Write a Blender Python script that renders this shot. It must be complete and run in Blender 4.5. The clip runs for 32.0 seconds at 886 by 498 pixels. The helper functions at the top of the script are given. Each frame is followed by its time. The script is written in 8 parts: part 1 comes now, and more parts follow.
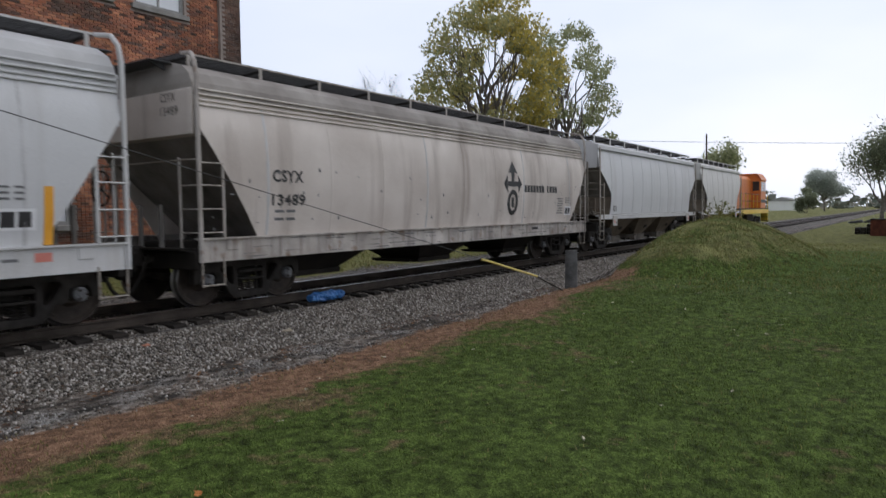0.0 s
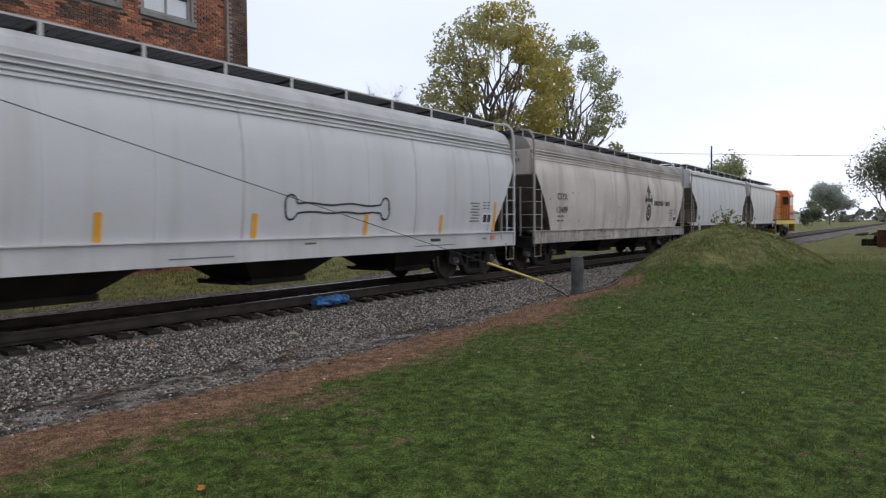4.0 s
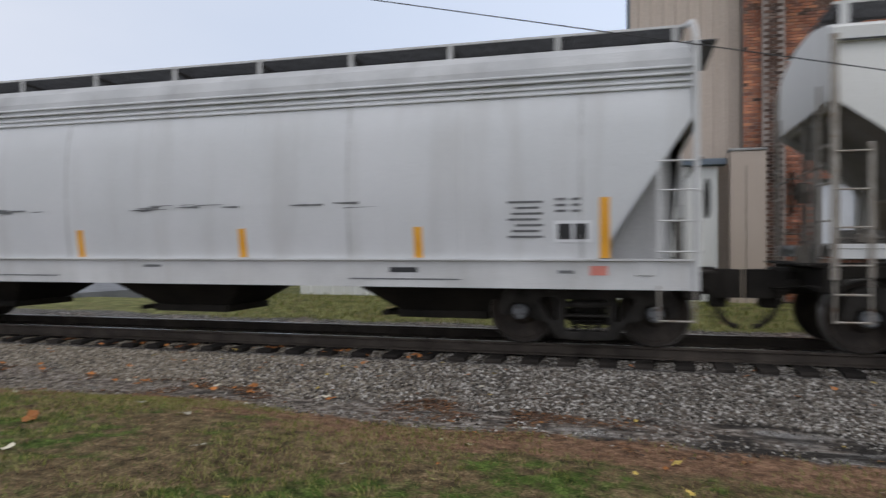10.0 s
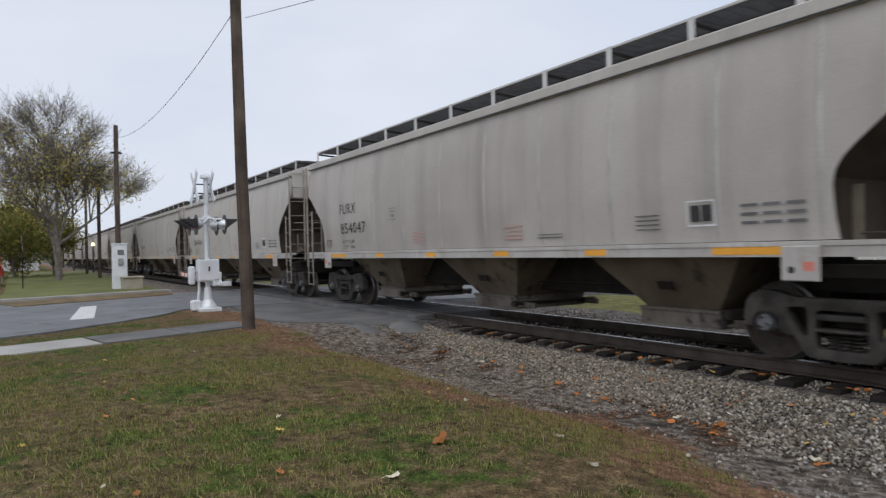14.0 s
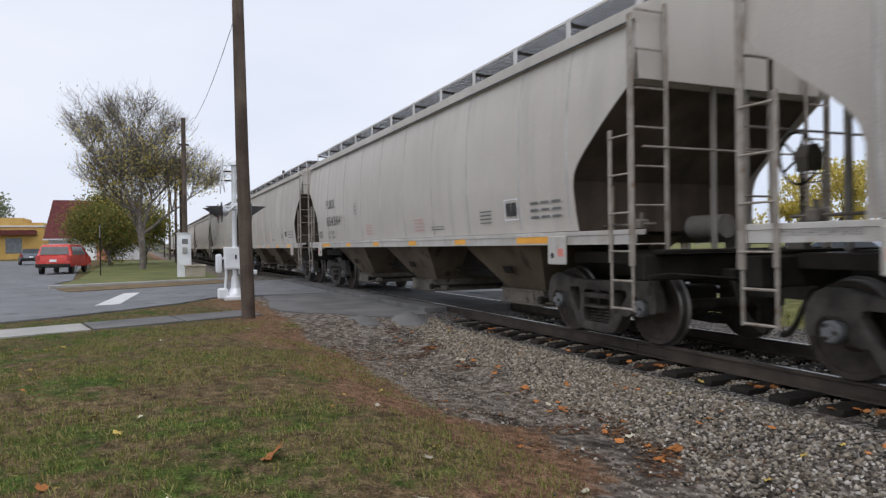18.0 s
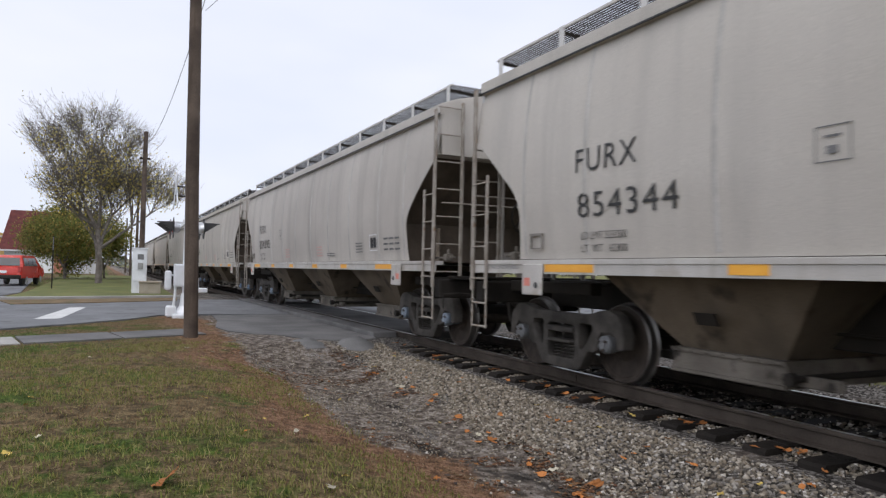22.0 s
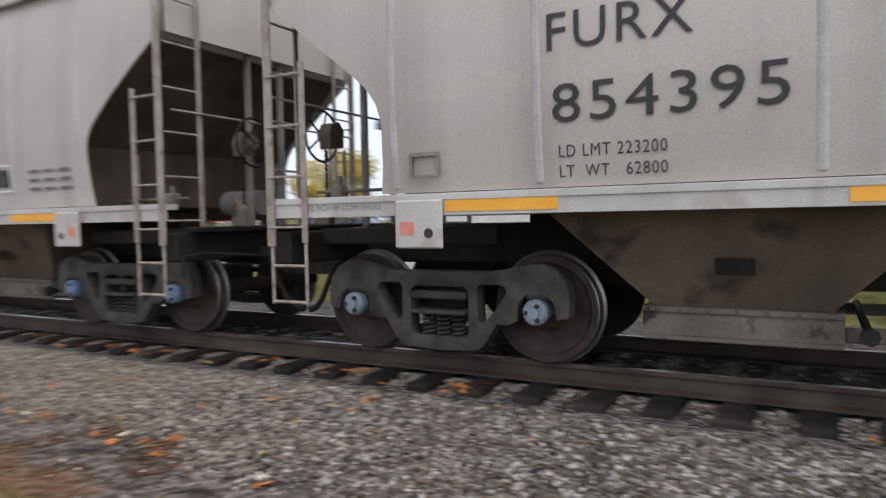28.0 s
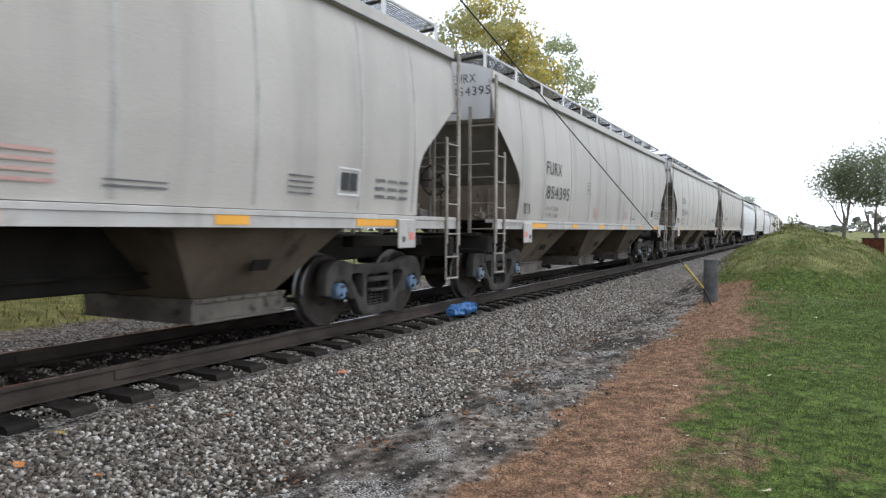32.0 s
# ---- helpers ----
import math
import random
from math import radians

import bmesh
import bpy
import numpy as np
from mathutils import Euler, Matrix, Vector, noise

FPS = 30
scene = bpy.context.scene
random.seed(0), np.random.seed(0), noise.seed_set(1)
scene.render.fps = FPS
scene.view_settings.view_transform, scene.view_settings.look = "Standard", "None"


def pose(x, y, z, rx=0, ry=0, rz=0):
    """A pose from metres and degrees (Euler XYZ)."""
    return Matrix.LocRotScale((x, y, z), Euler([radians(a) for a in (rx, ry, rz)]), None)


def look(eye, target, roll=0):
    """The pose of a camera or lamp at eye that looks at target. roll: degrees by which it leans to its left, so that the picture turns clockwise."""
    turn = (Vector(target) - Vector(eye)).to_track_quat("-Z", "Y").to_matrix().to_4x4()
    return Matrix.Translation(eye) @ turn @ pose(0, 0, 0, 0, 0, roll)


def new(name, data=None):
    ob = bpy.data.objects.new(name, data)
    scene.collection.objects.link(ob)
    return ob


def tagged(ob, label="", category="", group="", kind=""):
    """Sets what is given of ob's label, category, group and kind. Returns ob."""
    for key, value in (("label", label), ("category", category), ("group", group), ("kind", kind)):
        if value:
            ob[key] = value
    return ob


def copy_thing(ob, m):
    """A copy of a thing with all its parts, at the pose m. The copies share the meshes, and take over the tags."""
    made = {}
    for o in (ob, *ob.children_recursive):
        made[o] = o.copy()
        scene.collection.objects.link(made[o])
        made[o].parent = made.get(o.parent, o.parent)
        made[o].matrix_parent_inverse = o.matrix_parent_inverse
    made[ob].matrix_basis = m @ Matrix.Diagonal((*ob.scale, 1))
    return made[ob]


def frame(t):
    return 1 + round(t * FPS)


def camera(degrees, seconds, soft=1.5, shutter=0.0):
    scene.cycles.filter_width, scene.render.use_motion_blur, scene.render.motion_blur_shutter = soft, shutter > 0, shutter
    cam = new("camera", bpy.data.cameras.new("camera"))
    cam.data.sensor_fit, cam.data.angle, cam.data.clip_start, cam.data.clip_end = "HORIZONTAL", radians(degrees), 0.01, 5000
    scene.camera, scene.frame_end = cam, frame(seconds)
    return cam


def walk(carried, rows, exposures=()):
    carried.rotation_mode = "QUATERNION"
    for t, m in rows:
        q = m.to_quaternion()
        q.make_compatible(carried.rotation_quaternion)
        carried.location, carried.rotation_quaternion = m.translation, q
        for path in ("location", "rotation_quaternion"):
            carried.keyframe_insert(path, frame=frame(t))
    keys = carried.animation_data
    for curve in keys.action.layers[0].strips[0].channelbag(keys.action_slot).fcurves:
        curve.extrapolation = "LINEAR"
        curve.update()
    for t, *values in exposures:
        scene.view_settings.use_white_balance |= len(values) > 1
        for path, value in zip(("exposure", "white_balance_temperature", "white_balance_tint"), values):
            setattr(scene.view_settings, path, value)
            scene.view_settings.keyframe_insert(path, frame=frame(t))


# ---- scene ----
cam = camera(65.66, 32.0, soft=1.3, shutter=0.5)
PATH = [
    (0, (-0.079, -10.916, 1.569), (1.569, -9.788, 1.460), -0.79),
    (0.5, (-0.063, -10.920, 1.562), (1.578, -9.777, 1.530), -0.91),
    (1, (-0.059, -10.951, 1.554), (1.602, -9.836, 1.535), -0.33),
    (1.5, (-0.054, -10.973, 1.549), (1.616, -9.872, 1.521), -0.95),
    (2, (-0.081, -10.950, 1.549), (1.562, -9.811, 1.491), -0.78),
    (2.5, (-0.077, -10.955, 1.547), (1.584, -9.844, 1.470), -0.60),
    (4.5, (-0.037, -10.785, 1.385), (1.580, -9.610, 1.313), -0.37),
    (5, (-0.007, -10.715, 1.363), (1.408, -9.304, 1.278), 0.35),
    (5.5, (0.067, -10.688, 1.350), (1.144, -9.005, 1.249), 0.01),
    (6, (0.104, -10.626, 1.351), (0.989, -8.833, 1.343), -0.06),
    (6.5, (0.126, -10.616, 1.348), (0.804, -8.734, 1.365), -0.16),
    (7, (0.118, -10.593, 1.351), (0.572, -8.645, 1.396), 0.22),
    (7.5, (0.092, -10.590, 1.353), (0.370, -8.610, 1.400), 0.55),
    (8, (0.060, -10.596, 1.352), (0.202, -8.602, 1.423), 1.12),
    (8.5, (0.028, -10.580, 1.342), (0.013, -8.581, 1.413), 1.19),
    (9, (-0.000, -10.608, 1.325), (-0.151, -8.615, 1.381), 0.35),
    (9.5, (-0.073, -10.580, 1.303), (-0.330, -8.597, 1.366), -0.59),
    (10, (-0.017, -10.459, 1.304), (-0.547, -8.530, 1.307), -0.06),
    (10.5, (0.034, -10.351, 1.314), (-0.681, -8.484, 1.332), 0.97),
    (11, (0.051, -10.179, 1.340), (-0.780, -8.360, 1.384), -0.57),
    (11.5, (-0.068, -10.014, 1.372), (-1.021, -8.256, 1.422), -1.18),
    (12, (0.001, -9.741, 1.421), (-1.222, -8.161, 1.492), -0.89),
    (12.5, (0.047, -9.499, 1.437), (-1.342, -8.061, 1.461), -0.68),
    (13, (-0.072, -9.282, 1.435), (-1.573, -7.960, 1.471), -2.54),
    (13.5, (-0.166, -8.995, 1.424), (-1.781, -7.815, 1.460), -2.62),
    (14, (-0.175, -8.672, 1.411), (-1.881, -7.628, 1.414), -1.25),
    (14.5, (-0.198, -8.404, 1.397), (-1.927, -7.398, 1.433), -1.34),
    (15, (-0.206, -8.108, 1.400), (-1.935, -7.104, 1.416), -1.1),
    (15.5, (-0.168, -7.818, 1.371), (-1.971, -6.953, 1.355), -0.61),
    (17.5, (-0.258, -6.865, 1.282), (-2.089, -6.061, 1.287), -0.23),
    (18, (-0.274, -6.665, 1.274), (-2.106, -5.862, 1.263), -0.81),
    (18.5, (-0.273, -6.440, 1.273), (-2.135, -5.710, 1.227), -0.05),
    (19, (-0.321, -6.313, 1.246), (-2.165, -5.538, 1.276), 0.5),
    (19.5, (-0.279, -6.298, 1.248), (-2.104, -5.481, 1.309), 1.0),
    (20, (-0.273, -6.287, 1.255), (-2.101, -5.479, 1.329), 0.5),
    (20.5, (-0.262, -6.291, 1.249), (-2.085, -5.47, 1.318), 0.4),
    (21, (-0.246, -6.287, 1.252), (-2.056, -5.439, 1.312), 1.0),
    (21.5, (-0.24, -6.288, 1.258), (-2.044, -5.426, 1.327), 0.9),
    (22, (-0.228, -6.288, 1.254), (-2.021, -5.406, 1.32), 1.3),
    (22.5, (-0.241, -6.291, 1.254), (-2.046, -5.434, 1.318), 1.6),
    (23, (-0.268, -6.298, 1.249), (-2.087, -5.47, 1.31), 1.4),
    (23.5, (-0.275, -6.295, 1.247), (-2.096, -5.469, 1.3), 1.5),
    (24, (-0.273, -6.295, 1.252), (-2.091, -5.461, 1.305), 1.4),
    (24.5, (-0.28, -6.291, 1.246), (-2.096, -5.456, 1.298), 1.3),
    (26.5, (-0.259, -6.261, 1.258), (-2.07, -5.413, 1.283), 0.2),
    (27, (-0.206, -6.242, 1.253), (-1.894, -5.168, 1.222), -0.23),
    (27.5, (-0.277, -6.261, 1.219), (-1.704, -4.861, 1.147), -0.29),
    (28, (-0.341, -6.249, 1.225), (-1.298, -4.495, 1.137), -1.08),
    (28.5, (-0.395, -6.305, 1.236), (-0.774, -4.346, 1.091), -0.90),
    (29, (-0.464, -6.379, 1.244), (-0.264, -4.395, 1.085), -1.56),
    (29.5, (-0.501, -6.372, 1.243), (0.270, -4.530, 1.127), -1.30),
    (30, (-0.475, -6.362, 1.234), (0.727, -4.768, 1.127), -0.73),
    (30.5, (-0.459, -6.355, 1.224), (1.007, -4.995, 1.184), -0.09),
    (31, (-0.351, -6.283, 1.215), (1.345, -5.222, 1.194), 0.62),
    (31.5, (-0.371, -6.284, 1.225), (1.390, -5.338, 1.168), 0.36),
    (32, (-0.388, -6.261, 1.243), (1.381, -5.329, 1.186), 0.20),
]
walk(cam, [(t, look(eye, target, roll)) for t, eye, target, roll in PATH],
     exposures=[(0, -0.53, 6500, 15.5), (4.5, -0.42, 6500, 15.5), (6, -0.24, 6495, 14.5), (8, -0.18, 6530, 14.5), (9.5, -0.22, 6575, 14.5), (13, -0.28, 6575, 13.5), (15, -0.18, 6600, 14.5), (18, -0.08, 6625, 15), (24, 0.02, 6610, 16.5), (26.5, 0.0, 6580, 16), (27, -0.02, 6580, 15), (28, 0.28, 6640, 17), (28.8, 0.52, 6640, 17), (30, 0.7, 6610, 16), (31, 0.86, 6480, 14), (32, 0.5, 6400, 12)])
# how far the train has rolled along the track, in metres
ROLLED = [(0, -26.62), (0.5, -25.27), (1, -23.90), (1.5, -22.50), (2, -21.08), (2.5, -19.64), (4.5, -13.82), (5, -12.35), (5.5, -10.86), (6, -9.35), (6.5, -7.87), (7, -6.35), (7.5, -4.83), (8, -3.23), (8.5, -1.61), (9, 0.00), (9.5, 1.63), (10, 3.23), (10.5, 4.85), (11, 6.51), (11.5, 8.17), (12, 9.85), (12.5, 11.49), (13, 13.17), (13.5, 14.85), (14, 16.55), (14.5, 18.30), (15, 20.02), (15.5, 21.78), (17.5, 29.06), (18, 30.82), (18.5, 32.50), (19, 34.15), (19.5, 35.87), (20, 37.67), (20.5, 39.48), (21, 41.29), (21.5, 43.08), (22, 44.87), (22.5, 46.65), (23, 48.42), (23.5, 50.19), (24, 52.04), (24.5, 53.84), (26.5, 61.12), (27, 62.99), (27.5, 64.85), (28, 66.70), (28.5, 68.54), (29, 70.39), (29.5, 72.26), (30, 74.14), (30.5, 76.03), (31, 77.92), (31.5, 79.80), (32, 81.69)]

# ---- light ----
world = bpy.data.worlds.new("overcast")
scene.world = world
world.use_nodes = True
wn = world.node_tree.nodes
wl = world.node_tree.links
sky = wn.new("ShaderNodeTexSky")
sky.sky_type = "NISHITA"
sky.sun_disc = False
sky.sun_elevation = radians(38)
sky.sun_rotation = radians(126)
cloud = wn.new("ShaderNodeTexNoise")
cloud.inputs["Scale"].default_value = 1.6
cloud.inputs["Detail"].default_value = 4
wtc = wn.new("ShaderNodeTexCoord")
wmap = wn.new("ShaderNodeMapping")
wmap.inputs["Scale"].default_value = (1, 1, 3)
wl.new(wtc.outputs["Generated"], wmap.inputs["Vector"])
wl.new(wmap.outputs["Vector"], cloud.inputs["Vector"])
cr = wn.new("ShaderNodeValToRGB")
cr.color_ramp.elements[0].position, cr.color_ramp.elements[0].color = 0.3, (8.7, 9.8, 11.4, 1)
cr.color_ramp.elements[1].position, cr.color_ramp.elements[1].color = 0.75, (10.9, 11.6, 12.5, 1)
wl.new(cloud.outputs["Fac"], cr.inputs["Fac"])
sep = wn.new("ShaderNodeSeparateXYZ")
wl.new(wtc.outputs["Generated"], sep.inputs["Vector"])
east = wn.new("ShaderNodeMapRange")
east.interpolation_type = "SMOOTHSTEP"
east.inputs["From Min"].default_value, east.inputs["From Max"].default_value = -0.7, 1.0
east.inputs["To Min"].default_value, east.inputs["To Max"].default_value = 0.9, 1.38
wl.new(sep.outputs["X"], east.inputs["Value"])
north = wn.new("ShaderNodeMapRange")
north.interpolation_type = "SMOOTHSTEP"
north.inputs["From Min"].default_value, north.inputs["From Max"].default_value = 0.45, 1.0
north.inputs["To Min"].default_value, north.inputs["To Max"].default_value = 0.0, 0.75
wl.new(sep.outputs["Y"], north.inputs["Value"])
bluer = wn.new("ShaderNodeMixRGB")
bluer.inputs["Color2"].default_value = (7.0, 8.6, 10.9, 1)
wl.new(north.outputs["Result"], bluer.inputs["Fac"])
wl.new(cr.outputs["Color"], bluer.inputs["Color1"])
bright = wn.new("ShaderNodeVectorMath")
bright.operation = "SCALE"
wl.new(bluer.outputs["Color"], bright.inputs[0])
wl.new(east.outputs["Result"], bright.inputs["Scale"])
wmix = wn.new("ShaderNodeMixRGB")
wmix.inputs["Fac"].default_value = 0.93
wl.new(sky.outputs["Color"], wmix.inputs["Color1"])
wl.new(bright.outputs["Vector"], wmix.inputs["Color2"])
wl.new(wmix.outputs["Color"], wn["Background"].inputs["Color"])
wn["Background"].inputs["Strength"].default_value = 0.1
sun = new("sun", bpy.data.lights.new("sun", "SUN"))
sun.data.energy, sun.data.angle, sun.data.color = 0.9, radians(40), (1.0, 0.97, 0.92)
sun.matrix_world = look((0, 0, 30), (-14, 10, 0))

# ---- mesh tools ----
class Geo:
    """Vertices, faces and a material slot for each face."""

    def __init__(self):
        self.v, self.f, self.m = [], [], []

    def add(self, vs, fs, mi=0, tf=None):
        n = len(self.v)
        self.v += [tuple(tf @ Vector(p)) for p in vs] if tf else [tuple(p) for p in vs]
        self.f += [tuple(i + n for i in f) for f in fs]
        self.m += [mi] * len(fs)
        return self

    def box(self, x0, x1, y0, y1, z0, z1, mi=0, tf=None, c=0.0):
        if x1 < x0: x0, x1 = x1, x0
        if y1 < y0: y0, y1 = y1, y0
        if z1 < z0: z0, z1 = z1, z0
        if c <= 0:
            vs = [(x, y, z) for x in (x0, x1) for y in (y0, y1) for z in (z0, z1)]
            fs = [(0, 1, 3, 2), (4, 6, 7, 5), (0, 4, 5, 1), (2, 3, 7, 6), (0, 2, 6, 4), (1, 5, 7, 3)]
            return self.add(vs, fs, mi, tf)
        c = min(c, (x1 - x0) * 0.45, (y1 - y0) * 0.45, (z1 - z0) * 0.45)
        vs, idx = [], {}
        for ix, x in enumerate((x0, x1)):
            for iy, y in enumerate((y0, y1)):
                for iz, z in enumerate((z0, z1)):
                    sx, sy, sz = (1 - 2 * ix) * c, (1 - 2 * iy) * c, (1 - 2 * iz) * c
                    for a, p in enumerate(((x, y + sy, z + sz), (x + sx, y, z + sz), (x + sx, y + sy, z))):
                        idx[ix, iy, iz, a] = len(vs)
                        vs.append(p)
        fs = []
        for i in (0, 1):
            fs.append([idx[i, 0, 0, 0], idx[i, 1, 0, 0], idx[i, 1, 1, 0], idx[i, 0, 1, 0]])
            fs.append([idx[0, i, 0, 1], idx[1, i, 0, 1], idx[1, i, 1, 1], idx[0, i, 1, 1]])
            fs.append([idx[0, 0, i, 2], idx[1, 0, i, 2], idx[1, 1, i, 2], idx[0, 1, i, 2]])
            for j in (0, 1):
                fs.append([idx[0, i, j, 1], idx[1, i, j, 1], idx[1, i, j, 2], idx[0, i, j, 2]])
                fs.append([idx[i, 0, j, 0], idx[i, 1, j, 0], idx[i, 1, j, 2], idx[i, 0, j, 2]])
                fs.append([idx[i, j, 0, 0], idx[i, j, 1, 0], idx[i, j, 1, 1], idx[i, j, 0, 1]])
                for k in (0, 1):
                    fs.append([idx[i, j, k, 0], idx[i, j, k, 1], idx[i, j, k, 2]])
        return self.add(vs, fs, mi, tf)

    def tube(self, pts, r, n=8, mi=0, tf=None, cap=True):
        """A round bar along points; r is one radius or one for each point."""
        pts = [Vector(p) for p in pts]
        rs = r if isinstance(r, (list, tuple)) else [r] * len(pts)
        vs, fs = [], []
        side = None
        for i, p in enumerate(pts):
            d = (pts[min(i + 1, len(pts) - 1)] - pts[max(i - 1, 0)]).normalized()
            if side is None:
                side = d.cross(Vector((0, 0, 1)) if abs(d.z) < 0.9 else Vector((1, 0, 0))).normalized()
            side = (side - d * side.dot(d)).normalized()
            up = d.cross(side)
            for k in range(n):
                a = 2 * math.pi * k / n
                vs.append(p + (side * math.cos(a) + up * math.sin(a)) * rs[i])
        for i in range(len(pts) - 1):
            for k in range(n):
                fs.append((i * n + k, i * n + (k + 1) % n, (i + 1) * n + (k + 1) % n, (i + 1) * n + k))
        if cap:
            fs.append(tuple(range(n))[::-1])
            fs.append(tuple((len(pts) - 1) * n + k for k in range(n)))
        return self.add(vs, fs, mi, tf)

    def prism(self, poly, a0, a1, axis="y", mi=0, tf=None):
        """A flat outline pulled along an axis: outline in xz for y, yz for x, xy for z."""
        def at(p, a):
            return {"y": (p[0], a, p[1]), "x": (a, p[0], p[1]), "z": (p[0], p[1], a)}[axis]
        n = len(poly)
        vs = [at(p, a0) for p in poly] + [at(p, a1) for p in poly]
        fs = [tuple(range(n)), tuple(range(2 * n - 1, n - 1, -1))]
        fs += [(i, i + n, (i + 1) % n + n, (i + 1) % n) for i in range(n)]
        return self.add(vs, fs, mi, tf)

    def lathe(self, prof, n=32, mi=0, tf=None, mis=None):
        """A profile of (radius, y) turned round the y axis."""
        vs, fs, m = [], [], []
        for r, y in prof:
            for k in range(n):
                a = 2 * math.pi * k / n
                vs.append((r * math.cos(a), y, r * math.sin(a)))
        base = len(self.v)
        for i in range(len(prof) - 1):
            for k in range(n):
                fs.append((i * n + k, i * n + (k + 1) % n, (i + 1) * n + (k + 1) % n, (i + 1) * n + k))
                m.append(mis[i] if mis else mi)
        self.add(vs, fs, 0, tf)
        self.m[-len(m):] = m
        return self

    def mesh(self, name, mats, smooth=False):
        me = bpy.data.meshes.new(name)
        me.from_pydata(self.v, [], self.f)
        for mt in (mats if isinstance(mats, (list, tuple)) else [mats]):
            me.materials.append(mt)
        me.polygons.foreach_set("material_index", self.m)
        me.validate()
        bm = bmesh.new()
        bm.from_mesh(me)
        bmesh.ops.recalc_face_normals(bm, faces=bm.faces)
        bm.to_mesh(me)
        bm.free()
        if smooth:
            me.polygons.foreach_set("use_smooth", [True] * len(me.polygons))
            me.set_sharp_from_angle(angle=radians(35))
        return me


def part(name, geo, mats, parent=None, label="", at=None, smooth=False):
    """One mesh object under a thing or a part."""
    me = geo if isinstance(geo, bpy.types.Mesh) else geo.mesh(name, mats, smooth)
    ob = new(name, me)
    ob.parent = parent
    if at is not None:
        ob.matrix_basis = at
    if label:
        tagged(ob, label)
    return ob


def empty(name, at=None, label="", category="", group="", kind=""):
    ob = new(name)
    ob.empty_display_size = 0.2
    if at is not None:
        ob.matrix_basis = at
    return tagged(ob, label, category, group, kind)


# ---- materials ----
def surf(name, c1, c2, scale=3.0, rough=0.6, metal=0.0, bump=0.1, fine=60.0, c3=None, streak=None, rvar=0.15, dist=0.01):
    """A surface with colour change at two scales, fine relief, and, where wished, streaks that run down."""
    m = bpy.data.materials.new(name)
    m.use_nodes = True
    N, L = m.node_tree.nodes, m.node_tree.links
    b = N["Principled BSDF"]
    tc = N.new("ShaderNodeTexCoord")
    n1 = N.new("ShaderNodeTexNoise")
    n1.inputs["Scale"].default_value, n1.inputs["Detail"].default_value = scale, 6
    n2 = N.new("ShaderNodeTexNoise")
    n2.inputs["Scale"].default_value, n2.inputs["Detail"].default_value = fine, 4
    for n in (n1, n2):
        L.new(tc.outputs["Object"], n.inputs["Vector"])
    r1 = N.new("ShaderNodeValToRGB")
    r1.color_ramp.elements[0].position, r1.color_ramp.elements[0].color = 0.35, (*c1, 1)
    r1.color_ramp.elements[1].position, r1.color_ramp.elements[1].color = 0.68, (*c2, 1)
    L.new(n1.outputs["Fac"], r1.inputs["Fac"])
    col = r1.outputs["Color"]
    mx = N.new("ShaderNodeMixRGB")
    mx.blend_type = "OVERLAY"
    mx.inputs["Fac"].default_value = 0.35
    L.new(col, mx.inputs["Color1"])
    L.new(n2.outputs["Fac"], mx.inputs["Color2"])
    col = mx.outputs["Color"]
    if streak:
        mp = N.new("ShaderNodeMapping")
        mp.inputs["Scale"].default_value = (streak[1], streak[1], streak[1] * 0.06)
        n3 = N.new("ShaderNodeTexNoise")
        n3.inputs["Scale"].default_value, n3.inputs["Detail"].default_value = 1.0, 5
        L.new(tc.outputs["Object"], mp.inputs["Vector"])
        L.new(mp.outputs["Vector"], n3.inputs["Vector"])
        r3 = N.new("ShaderNodeValToRGB")
        r3.color_ramp.elements[0].position, r3.color_ramp.elements[0].color = 0.5, (0, 0, 0, 1)
        r3.color_ramp.elements[1].position, r3.color_ramp.elements[1].color = 0.78, (1, 1, 1, 1)
        L.new(n3.outputs["Fac"], r3.inputs["Fac"])
        ms = N.new("ShaderNodeMixRGB")
        mf = N.new("ShaderNodeMath")
        mf.operation = "MULTIPLY"
        mf.inputs[1].default_value = streak[2]
        L.new(r3.outputs["Color"], mf.inputs[0])
        L.new(mf.outputs[0], ms.inputs["Fac"])
        L.new(col, ms.inputs["Color1"])
        ms.inputs["Color2"].default_value = (*streak[0], 1)
        col = ms.outputs["Color"]
    if c3:
        n4 = N.new("ShaderNodeTexNoise")
        n4.inputs["Scale"].default_value, n4.inputs["Detail"].default_value = scale * 2.7, 8
        L.new(tc.outputs["Object"], n4.inputs["Vector"])
        r4 = N.new("ShaderNodeValToRGB")
        r4.color_ramp.elements[0].position, r4.color_ramp.elements[1].position = 0.58, 0.7
        L.new(n4.outputs["Fac"], r4.inputs["Fac"])
        m4 = N.new("ShaderNodeMixRGB")
        L.new(r4.outputs["Color"], m4.inputs["Fac"])
        L.new(col, m4.inputs["Color1"])
        m4.inputs["Color2"].default_value = (*c3, 1)
        col = m4.outputs["Color"]
    L.new(col, b.inputs["Base Color"])
    b.inputs["Metallic"].default_value = metal
    b.inputs["Specular IOR Level"].default_value = 0.5 if rough < 0.65 else 0.2
    rr = N.new("ShaderNodeMapRange")
    rr.inputs["To Min"].default_value, rr.inputs["To Max"].default_value = max(0.03, rough - rvar), min(1, rough + rvar)
    L.new(n1.outputs["Fac"], rr.inputs["Value"])
    L.new(rr.outputs["Result"], b.inputs["Roughness"])
